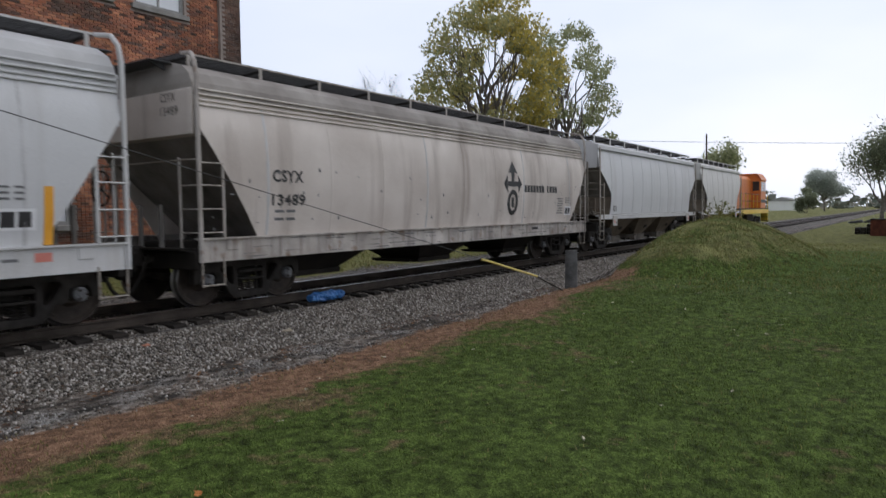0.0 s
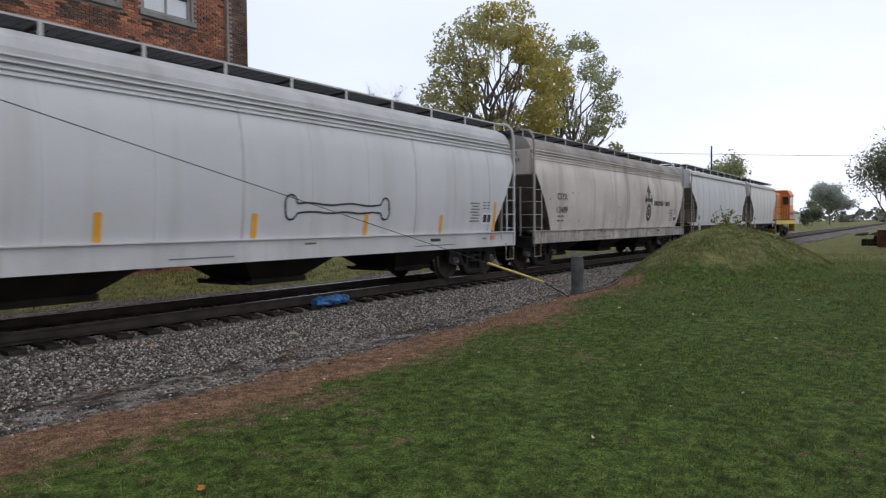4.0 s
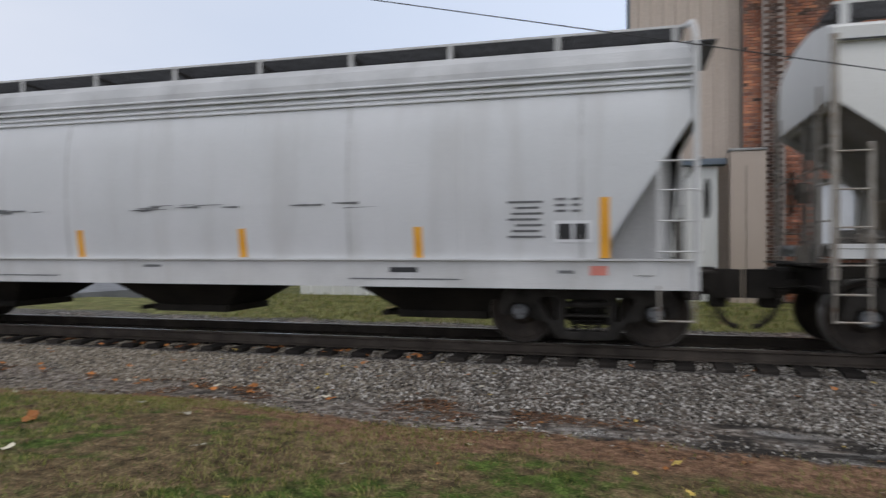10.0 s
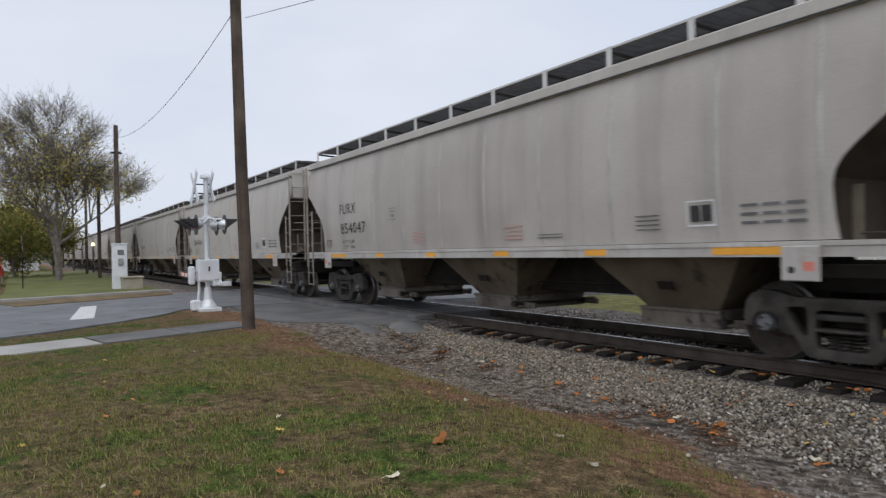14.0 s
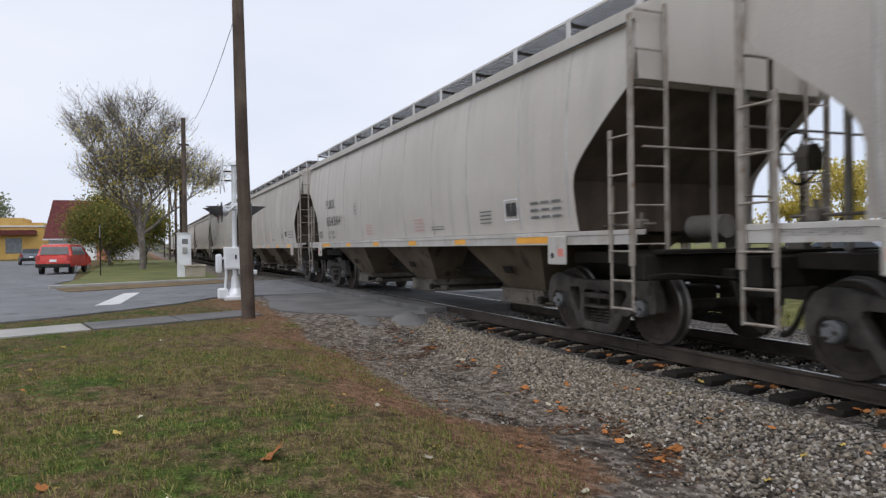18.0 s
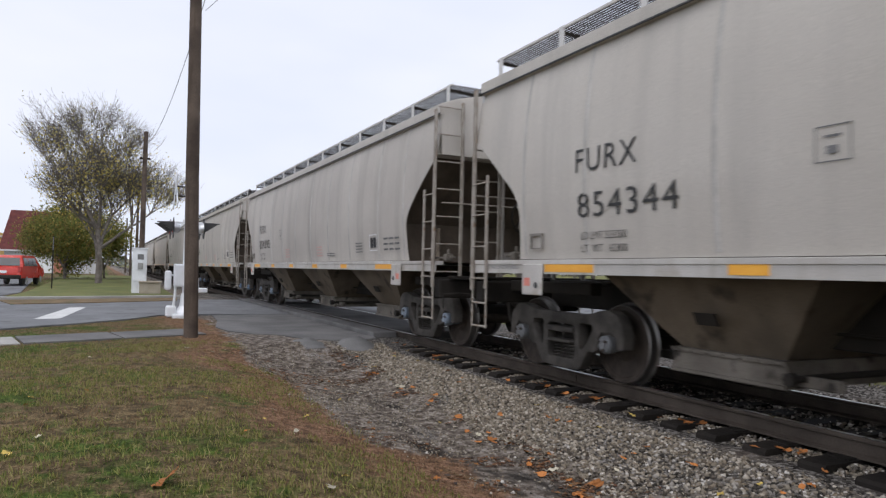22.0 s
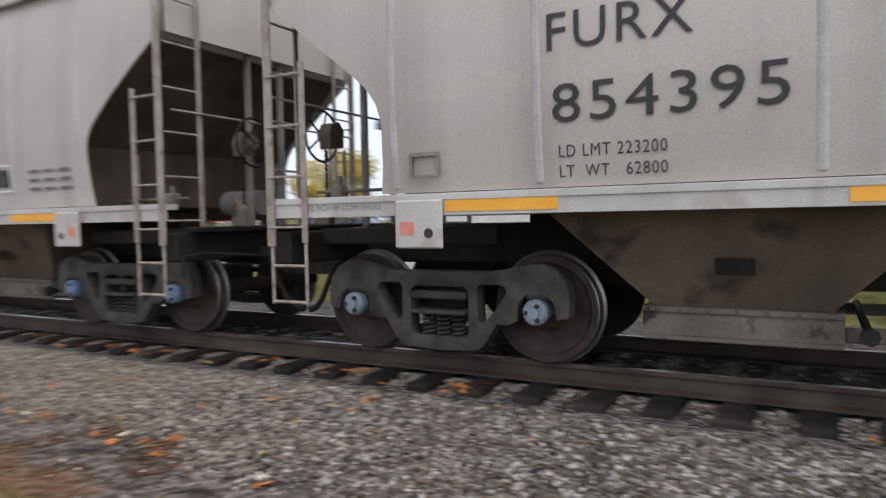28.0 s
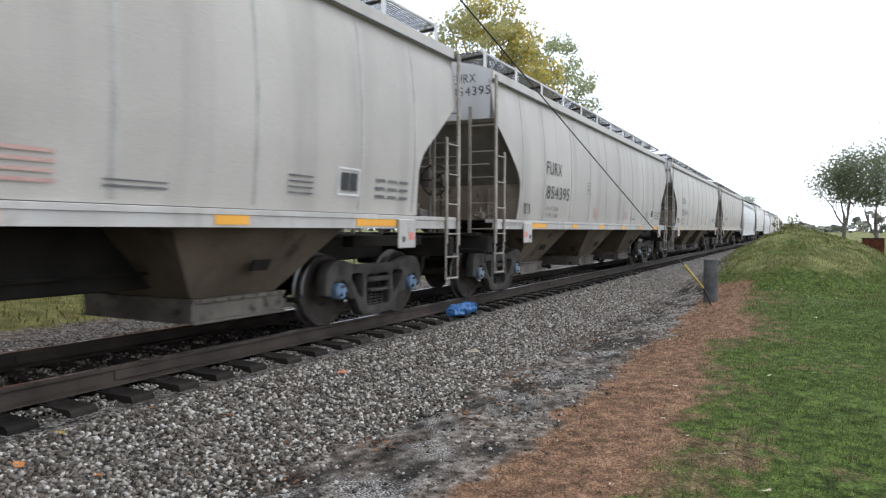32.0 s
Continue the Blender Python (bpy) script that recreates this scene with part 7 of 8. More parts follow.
        for i in range(n):
            p = pts_[i] if clumps else r.choice(pool) + Vector([max(-1.6, min(1.6, r.gauss(0, 1))) for _ in range(3)]) * h * blur
            if p.z < low * h:
                continue
            u = Vector((r.uniform(-1, 1), r.uniform(-1, 1), r.uniform(-1, 1))).normalized()
            w = u.cross(Vector((r.uniform(-1, 1), r.uniform(-1, 1), r.uniform(-1, 1)))).normalized()
            s = leaf * r.uniform(0.5, 1.2)
            m = len(vs)
            vs += [tuple(p - u * s), tuple(p + w * s * 0.6), tuple(p + u * s), tuple(p - w * s * 0.6)]
            fs.append((m, m + 1, m + 2, m + 3))
        if fs:
            me = bpy.data.meshes.new(nm)
            me.from_pydata(vs, [], fs)
            me.materials.append(mat)
            part(nm, me, None, t)
    crown("crown", leaves, count, lambda p: True)
    if second:
        crown("crown", second[0], second[1], second[2])
    return t


tree(36.4, 10.9, 15.3, 4.9, LEAF_MIX, 17000, 21, "large half-yellow autumn tree beyond the track", 0.125, 3, z0=0, depth=4, second=(LEAF_GOLD, 11000, lambda p: p.x - 0.4 * p.y > -0.6), lobes=62)
tree(46.8, 10.1, 15.6, 4.0, LEAF_GREEN, 12500, 22, "tall thinning autumn tree beyond the track", 0.12, 3, z0=0, depth=4, second=(LEAF_GOLD, 1500, lambda p: p.z < 6), lobes=44)
tree(62, 40, 17.2, 4.6, LEAF_MIX, 500, 23, "almost bare tree far behind the track", 0.16, 3, z0=0, twigs=True)
tree(150, 22.2, 15.2, 4.8, LEAF_GREEN, 9000, 24, "dense dark tree in the distance", 0.3, 3, blur=0.05)
tree(62, -8.9, 8.4, 2.0, LEAF_DARK, 8000, 25, "slim tree with open crown by the yard", 0.1, 3, low=0.38, z0=0, blur=0.06)
tree(64, -11.5, 8.8, 2.0, LEAF_DARK, 8000, 27, "slim tree with open crown by the yard", 0.1, 3, low=0.36, z0=0, blur=0.06)
tree(230, 10.5, 12.2, 5.6, LEAF_HAZE, 15000, 28, "round tree in the distance, paled for haze", 0.3, 3, blur=0.06)
tree(175, 9, 6.2, 2.3, LEAF_DARK, 4000, 29, "dark round bush tree in the distance", 0.22, 3, low=0.04, blur=0.07)
tree(-53, -6.65, 12.7, 4.8, LEAF_MIX, 2600, 31, "nearly bare street tree with sparse yellow leaves", 0.085, 4, z0=-0.15, second=(LEAF_GOLD, 6000, lambda p: p.z < 9.5), twigs=True, stem=0.2)
tree(-67, -9.3, 6.8, 3.7, LEAF_BUSH, 20000, 32, "low leafy tree turning yellow, before the house", 0.12, 4, depth=4, z0=-0.15, low=0.0, blur=0.1, stem=0.08)
tree(-72, -6.3, 5.5, 2.6, LEAF_BUSH, 8000, 33, "small yellowing tree beside the track", 0.12, 3, depth=4, z0=-0.15, low=0.0, blur=0.1, stem=0.1)
tree(-27, 30, 6.5, 2.6, LEAF_GOLD, 4500, 34, "small yellow autumn tree beyond the car park", 0.12, 3, depth=4)
tree(-33, 33, 6.0, 2.5, LEAF_GOLD, 4000, 35, "small yellow autumn tree beyond the car park", 0.12, 3, depth=4)
tree(-120, 14, 11, 5, LEAF_DARK, 4000, 36, "dark tree behind the train in the distance", 0.25, 3, blur=0.05)
tree(-150, -34, 13, 6, LEAF_DARK, 4000, 37, "dark tree behind the yellow building", 0.3, 3, blur=0.05)

# far woods close the horizon
rng = np.random.RandomState(5)
def woods_place(r, n):
    a = r.uniform(0, 6.283, n)
    d = r.uniform(430, 600, n)
    top = 3.0 + 9.0 * patch(a * 40, d * 0 + 3.0, 1.0, 41) * patch(a * 160, d * 0 + 7.0, 1.0, 42) * 1.6
    z = top * r.uniform(0, 1, n) ** 0.7
    return np.stack([d * np.cos(a), d * np.sin(a), z, r.uniform(0.8, 2.2, n), r.uniform(-1.5, 1.5, n), r.uniform(0, 6.28, n)], 1)
# A mild haze is mixed into these colours.
WOODS = islands(plain("far_woods"), [(0.13, 0.15, 0.12), (0.19, 0.2, 0.16), (0.24, 0.22, 0.17), (0.16, 0.18, 0.16)], 0.95)
FLAKE = [([(-1, -0.6, 0), (1, -0.7, 0.2), (0.8, 0.7, 0.1), (-0.7, 0.8, 0.3)], [(0, 1, 2), (0, 2, 3)])]
scatter("far_woods", 26000, woods_place, FLAKE, WOODS, "hazy line of woods along the horizon", 12)

# ---- the level crossing and the street ----
ASPHALT = surf("worn_asphalt", (0.13, 0.135, 0.14), (0.19, 0.195, 0.2), 0.7, 0.85, 0, 0.35, 90, c3=(0.1, 0.1, 0.1))
PATCH = surf("dark_asphalt", (0.095, 0.094, 0.092), (0.165, 0.162, 0.158), 1.2, 0.85, 0, 0.35, 70)
PAVE = surf("pale_pavement_concrete", (0.3, 0.29, 0.27), (0.4, 0.39, 0.365), 1.0, 0.9, 0, 0.2, 60)
ROADWHITE = surf("worn_road_paint", (0.5, 0.5, 0.49), (0.62, 0.62, 0.6), 5, 0.7, 0, 0.2, 60)
def slab(name, poly, z0, z1, mat, label, kind="structure"):
    return tagged(part(name, Geo().prism(poly, z0, z1, "z"), mat), label, kind=kind)
slab("road", [(-12.6, -22), (-15.0, -10.5), (-16.4, -8.2), (-17.6, -6.9), (-18.9, -5.7), (-20.3, -4.9), (-20.42, -3.6), (-20.42, -1.35), (-29.2, -1.35), (-29.6, -3.7), (-32.2, -10.0), (-60, -40), (-40, -60), (-5, -60)], -0.4, -0.085, ASPHALT, "grey asphalt street that crosses the railway track")
slab("road", [(-18.4, 1.35), (-29.2, 1.35), (-28, 30), (-15, 30)], -0.5, -0.1, ASPHALT, "grey asphalt street beyond the track")
slab("road", [(-32.3, -10.05), (-36, -9.6), (-52, -10.6), (-110, -13.5), (-110, -40), (-60.1, -40)], -0.4, -0.09, ASPHALT, "asphalt parking lot before the houses")
slab("pavement", [(-13.3, -2.6), (-12.9, -2.1), (-13.1, -1.35), (-20.38, -1.35), (-20.38, -3.55), (-18.2, -3.7), (-16.4, -4.0), (-15.3, -3.9), (-14.6, -3.5), (-14.3, -3.05), (-13.8, -2.9)], -0.4, -0.1, PATCH, "dark asphalt apron beside the track")
g = Geo()
for y0, y1 in ((-0.7, 0.7), (-1.34, -0.83), (0.83, 1.34)):
    g.box(-29.0, -13.4, y0, y1, -0.3, -0.01, c=0.01)
tagged(part("crossing_panel", g, PATCH), "dark asphalt between the rails of the level crossing", kind="structure")
for i in range(6):
    y1 = -4.4 - i * 1.55
    xa = path_edge
    tagged(part("pavement_slab", Geo().prism([(xa(y1), y1), (xa(y1 - 1.5), y1 - 1.5), (xa(y1 - 1.5) - 1.25, y1 - 1.75), (xa(y1) - 1.25, y1 - 0.25)], -0.35, -0.098 + 0.006 * (i % 2), "z"), PAVE if i >= 2 else PATCH), "pale concrete pavement slab", kind="structure")
slab("kerb", [(-30.6, -3.4), (-31.05, -3.5), (-28.75, -9.8), (-28.3, -9.7)], -0.4, 0.02, PAVE, "pale concrete kerb along the street")
slab("verge", [(-28.3, -3.75), (-30.55, -3.55), (-28.27, -9.55), (-25.6, -8.9), (-26.6, -6.6)], -0.4, -0.06, surf("verge_litter", (0.1, 0.075, 0.04), (0.2, 0.135, 0.075), 1.4, 0.95, 0, 0.5, 30, c3=(0.085, 0.1, 0.035)), "brown littered grass verge between kerb and street")
slab("lawn_strip", [(-31.1, -3.45), (-90, -2.6), (-90, -10.0), (-52, -9.6), (-36, -9.4), (-28.8, -9.75)], -0.4, -0.07, surf("street_lawn", (0.085, 0.1, 0.03), (0.15, 0.16, 0.055), 0.6, 0.9, 0, 0.4, 40, c3=(0.17, 0.13, 0.06)), "green lawn strip between street and track")
tagged(part("road_marking", Geo().add([(-19.0, -7.75, -0.078), (-19.15, -7.2, -0.078), (-23.9, -6.75, -0.078), (-23.8, -7.2, -0.078)], [(0, 1, 2, 3)]), ROADWHITE), "white painted stop bar on the asphalt", kind="structure")
tagged(part("road_marking", Geo().add([(-14.6, -9.9, -0.078), (-15.0, -9.3, -0.078), (-15.9, -9.55, -0.078), (-15.6, -10.2, -0.078)], [(0, 1, 2, 3)]), ROADWHITE), "white painted bar on the asphalt", kind="structure")

pole = empty("utility_pole", pose(-14.33, -4.76, 0), "tall weathered wooden utility pole with a guy wire", "utility pole")
part("shaft", Geo().tube([(0.06, 0.02, -0.6), (0.02, -0.06, 3), (-0.03, -0.12, 8), (-0.06, -0.18, 12.5)], [0.135, 0.125, 0.105, 0.09], 14), WOODPOLE, pole, smooth=True)
part("bolt_bracket", Geo().box(-0.22, 0.2, -0.03, 0.03, 6.95, 7.02, c=0.01).tube([(-0.1, 0.16, 6.9), (-0.1, -0.18, 6.9)], 0.015, 6), GRIME, pole)
WIRE = surf("cable_black", (0.03, 0.03, 0.03), (0.05, 0.05, 0.05), 3, 0.6, 0.3, 0, 40)
def sag(a, b, d, n=14):
    a, b = Vector(a), Vector(b)
    return [a.lerp(b, i / n) - Vector((0, 0, 4 * d * (i / n) * (1 - i / n))) for i in range(n + 1)]
guy = empty("guy_wire", pose(0, 0, 0), "thin steel guy wire with a yellow plastic guard", "wire")
GA, GB = Vector((14.6, -4.7, -0.27)), Vector((-14.3, -4.68, 6.28))
part("strand", Geo().tube([GA, GA.lerp(GB, 0.5), GB], 0.005, 6), WIRE, guy)
YELLOW = surf("yellow_plastic", (0.58, 0.46, 0.1), (0.7, 0.58, 0.17), 4, 0.5, 0, 0.03, 60)
part("guard", Geo().tube([GA.lerp(GB, 0.078), GA.lerp(GB, 0.152)], 0.02, 10), YELLOW, guy, "yellow plastic guard", smooth=True)
part("anchor_rod", Geo().tube([GA - Vector((0, 0, 0.25)), GA.lerp(GB, 0.08)], 0.013, 8), GRIME, guy)
for a, b, d in (((-14.35, -4.6, 6.9), (-37.4, -4.66, 7.3), 0.75), ((-14.35, -4.7, 8.6), (30, -16, 9.5), 0.5)):
    tagged(part("overhead_cable", Geo().tube(sag(a, b, d), 0.008, 5), WIRE), "thin black overhead cable between poles", "cable")
tagged(part("overhead_cable", Geo().tube(sag((70, 60, 13), (160, -60, 11), 1.2), 0.03, 5), WIRE), "thin overhead cable in the distance", "cable")

post = empty("wooden_post", pose(14.22, -4.61, 0), "short grey weathered wooden post beside the track", "post")
part("shaft", Geo().tube([(0, 0, -0.5), (0, 0, 0.64), (0.0, 0, 0.66)], [0.14, 0.135, 0.125], 14), surf("grey_post_wood", (0.06, 0.06, 0.058), (0.12, 0.12, 0.115), 4, 0.95, 0, 0.6, 40), post, smooth=True)

# crossing signal
sig = empty("crossing_signal", pose(-19.62, -4.36, -0.1), "white metal railway crossing signal with hooded lamps", "crossing signal")
part("base", Geo().box(-0.3, 0.3, -0.3, 0.3, -0.2, 0.08, c=0.02).lathe([(0.001, 0.06), (0.24, 0.06), (0.22, 0.14), (0.12, 0.3), (0.09, 0.62), (0.001, 0.62)], 16, tf=Matrix.Rotation(radians(90), 4, "X")), SIGNALWHITE, sig)
part("mast", Geo().tube([(0, 0, 0.1), (0, 0, 3.62)], 0.065, 14), SIGNALWHITE, sig, smooth=True)
part("bell", Geo().lathe([(0.001, 0), (0.16, 0), (0.15, 0.08), (0.06, 0.14), (0.001, 0.14)], 16, tf=pose(0, 0, 3.62, 90)), SIGNALWHITE, sig, smooth=True)
box = part("control_box", Geo().box(-0.16, 0.2, -0.28, 0.28, 0.8, 1.4, c=0.02).box(0.2, 0.215, -0.25, 0.25, 0.84, 1.36, c=0.005), SIGNALWHITE, sig)
part("box_handle", Geo().box(0.215, 0.235, -0.02, 0.02, 1.08, 1.2, c=0.004), GRIME, box)
part("conduit", Geo().tube([(0.02, -0.24, 0.95), (0.05, -0.24, 0.6), (0.05, -0.3, 0.0)], 0.035, 8).box(-0.1, 0.14, -0.46, -0.2, 0.0, 0.3, c=0.04), SIGNALWHITE, sig)
LAMPBLACK = surf("lamp_hood_black", (0.02, 0.02, 0.02), (0.035, 0.035, 0.035), 4, 0.5, 0, 0.05, 50)
LENSRED = surf("red_lens", (0.3, 0.03, 0.03), (0.4, 0.05, 0.04), 4, 0.15, 0, 0.05, 50)
SILVER = surf("silver_lamp_back", (0.5, 0.51, 0.52), (0.62, 0.63, 0.64), 6, 0.35, 0.7, 0.03, 50)
part("cross_arm", Geo().tube([(-0.5, 0, 2.5), (0.5, 0, 2.5)], 0.035, 10).tube([(0, -0.42, 2.5), (0, 0.42, 2.5)], 0.03, 10).box(-0.1, 0.1, -0.1, 0.1, 2.41, 2.59, c=0.02), SIGNALWHITE, sig)
for xx in (-0.45, 0.45):
    for dy in (-1, 1):
        tf = Matrix.Translation((xx, dy * 0.36, 2.33)) @ Matrix.Rotation(radians(0 if dy > 0 else 180), 4, "Z")
        l = part("signal_lamp", Geo().lathe([(0.001, -0.16), (0.07, -0.15), (0.13, -0.08), (0.15, 0.0), (0.001, 0.0)], 18, tf=tf), SILVER, sig, smooth=True)
        part("hood", Geo().prism([(0.02, 0.16), (0.4, 0.15), (0.4, 0.13), (0.02, 0.14)], -0.1, 0.1, "x", tf=tf).prism([(0.02, 0.14), (0.36, 0.13), (0.06, -0.08), (0.02, -0.1)], -0.15, -0.13, "x", tf=tf).prism([(0.02, 0.14), (0.36, 0.13), (0.06, -0.08), (0.02, -0.1)], 0.13, 0.15, "x", tf=tf), LAMPBLACK, l)
        part("lens", Geo().lathe([(0.001, 0.06), (0.08, 0.055), (0.135, 0.03)], 16, tf=tf), LENSRED, l, smooth=True)
        part("backboard", Geo().lathe([(0.001, 0.005), (0.27, 0.005), (0.27, 0.018), (0.001, 0.018)], 20, tf=tf), LAMPBLACK, l)
        part("lamp_bracket", Geo().tube([(xx, dy * 0.22, 2.33), (xx * 0.98, dy * 0.05, 2.5), (xx * 0.9, 0, 2.5)], 0.025, 8), SIGNALWHITE, l)
for a in (45, -45):
    for dy in (-0.3, 0.12):
        part("crossbuck_blade", Geo().box(-0.6, 0.6, -0.01, 0.01, -0.09, 0.09, tf=Matrix.Translation((0, dy + a * 0.0003, 3.35)) @ Matrix.Rotation(radians(a), 4, "Y")), SIGNALWHITE, sig)
part("blade_bracket", Geo().tube([(0, -0.32, 3.45), (0, 0.14, 3.45)], 0.02, 6).tube([(0, -0.32, 3.2), (0, 0.14, 3.2)], 0.02, 6), GRIME, sig)
gate = part("gate_machine", Geo().box(-0.2, 0.2, 0.1, 0.34, 0.66, 1.05, c=0.03), SIGNALWHITE, sig)
part("gate_bracket", Geo().box(-0.1, 0.1, -0.5, -0.34, 0.72, 1.22, c=0.04).tube([(0, -0.36, 1.1), (0, -0.05, 1.1)], 0.03, 8), SIGNALWHITE, sig)
arm_at = Matrix.Translation((-0.2, 0.3, 0.72)) @ Matrix.Rotation(math.atan(0.0143), 4, "Y") @ Matrix.Rotation(math.atan(-0.062), 4, "Z")
arm = part("gate_arm", Geo().box(-7.56, 0.0, -0.025, 0.025, -0.06, 0.06, c=0.004), SIGNALWHITE, sig, "red and white striped gate arm, lowered", at=arm_at)
for k in range(1, 18, 2):
    part("stripe", Geo().box(-0.42 * (k + 1), -0.42 * k, -0.028, 0.028, -0.063, 0.063, c=0.003), RED_INK, arm)
part("gate_counterweight", Geo().box(0.2, 0.5, 0.26, 0.52, 0.66, 0.78, c=0.02), SIGNALWHITE, gate)

cab = empty("relay_cabinet", pose(-35.6, -4.7, -0.1), "white metal railway relay cabinet beside a concrete box", "cabinet")
part("footing", Geo().box(-0.3, 0.75, -0.1, 0.8, -0.3, 0.58, c=0.03).box(-0.35, 0.8, -0.14, 0.84, 0.52, 0.6, c=0.02), surf("tan_concrete", (0.3, 0.26, 0.2), (0.4, 0.36, 0.29), 1.5, 0.9, 0, 0.2, 40), cab, "tan concrete box")
body = part("body", Geo().box(-0.3, 0.3, -0.42, 0.2, 0.0, 2.1, c=0.02).box(-0.34, 0.34, -0.46, 0.24, 2.1, 2.15, c=0.01), SIGNALWHITE, cab)
part("door", Geo().box(0.3, 0.322, -0.37, 0.15, 0.6, 2.04, c=0.006), SIGNALWHITE, body)
part("meter", Geo().box(0.322, 0.44, -0.2, 0.02, 1.15, 1.45, c=0.02), FRAMEGREY, body)
part("notice", Geo().box(0.322, 0.326, -0.22, 0.05, 1.6, 1.85), FADED_INK, body)
sp = empty("sign_post", pose(-41.0, -8.7, -0.1), "thin dark metal sign post seen from the sign's edge", "sign post")
part("pole", Geo().box(-0.03, 0.03, -0.03, 0.03, -0.2, 2.75, c=0.005), GRIME, sp)
part("plate", Geo().box(-0.25, 0.25, -0.012, 0.012, 2.0, 2.7, c=0.005), FRAMEGREY, sp)
for px, py, h in ((-60, 4.6, 8.0), (-37.4, -4.66, 8.0), (-56, -3.9, 8.2), (-72, -3.6, 8.6), (-95, -3.4, 9), (-125, -3.2, 9), (96, 12, 11.5)):
    p = empty("utility_pole", pose(px, py, -0.1), "dark wooden utility pole beside the track in the distance", "utility pole", "poles along the track")
    part("shaft", Geo().tube([(0, 0, -0.5), (0, 0, h)], [0.14, 0.105], 10), WOODPOLE, p, smooth=True)
    part("bracket", Geo().box(-0.05, 0.05, -0.25, 0.25, h - 1.4, h - 1.3, c=0.01), GRIME, p)
lamp = empty("signal_lamp_far", pose(-78, -2.6, 0), "small lit amber lamp on a short mast beside the track", "lamp")
GLOW = plain("amber_lamp_glow")
GLOW.node_tree.nodes["Principled BSDF"].inputs["Emission Color"].default_value = (1, 0.62, 0.2, 1)
GLOW.node_tree.nodes["Principled BSDF"].inputs["Emission Strength"].default_value = 6
part("mast", Geo().tube([(0, 0, -0.3), (0, 0, 2.6)], 0.05, 8), GRIME, lamp)
part("lens", Geo().lathe([(0.001, -0.1), (0.12, -0.08), (0.15, 0), (0.12, 0.08), (0.001, 0.1)], 12, tf=pose(0.12, 0, 2.75, 0, 0, 90)), GLOW, lamp, smooth=True)

# ---- houses and vehicles to the west ----
REDROOF = surf("dark_red_shingles", (0.085, 0.026, 0.024), (0.14, 0.045, 0.04), 2, 0.9, 0, 0.3, 30)
CREAM = surf("cream_siding", (0.5, 0.5, 0.48), (0.58, 0.58, 0.56), 1, 0.8, 0, 0.05, 40)
h = empty("red_roofed_house", pose(-104, -13.5, -0.1), "low white house with a steep dark red roof", "house")
part("wall", Geo().box(-9, 0, -4.4, 6.6, 0, 3.0), CREAM, h)
part("roof", Geo().add([(0.7, -5.0, 2.9), (0.7, 7.2, 2.9), (-9.7, 7.2, 2.9), (-9.7, -5.0, 2.9), (-3.6, -4.2, 8.3), (-3.6, 6.4, 8.3), (-5.4, 6.4, 8.3), (-5.4, -4.2, 8.3)], [(0, 1, 5, 4), (1, 2, 6, 5), (2, 3, 7, 6), (3, 0, 4, 7), (4, 5, 6, 7), (3, 2, 1, 0)]), REDROOF, h)
part("eave_board", Geo().box(0.7, 0.76, -5.05, 7.25, 2.75, 2.95), CREAM, h)
part("garage_door", Geo().box(0.0, 0.04, -3.6, 1.0, 0, 2.2, c=0.01), WHITEMETAL, h)
part("brick_front", Geo().box(0.0, 0.03, 1.2, 2.6, 0, 2.6), BRICK_ONE, h)
yb = empty("yellow_building", pose(-135, -34, -0.1), "ochre rendered shop building with arched doors", "building")
OCHRE = surf("ochre_render", (0.5, 0.31, 0.09), (0.58, 0.38, 0.13), 0.7, 0.85, 0, 0.1, 40)
part("wall", Geo().box(-10, 0, -22, 12, 0, 6.2).box(-10, 0, -16, -10, 6.2, 7.4).box(-10, 0, 4, 9, 6.2, 7.0), OCHRE, yb)
part("cornice", Geo().box(-10, 0.2, -22.2, 12.2, 5.4, 5.7, c=0.03), CREAM, yb)
for k in range(7):
    part("window", Geo().box(0.0, 0.06, -20 + k * 4.4, -17.6 + k * 4.4, 1, 3.6, c=0.02), GREYPANE, yb)
part("canopy", Geo().prism([(-21, 4.1), (11, 4.1), (11, 4.9), (-21, 4.9)], 0.1, 1.6, "x"), REDROOF, yb)
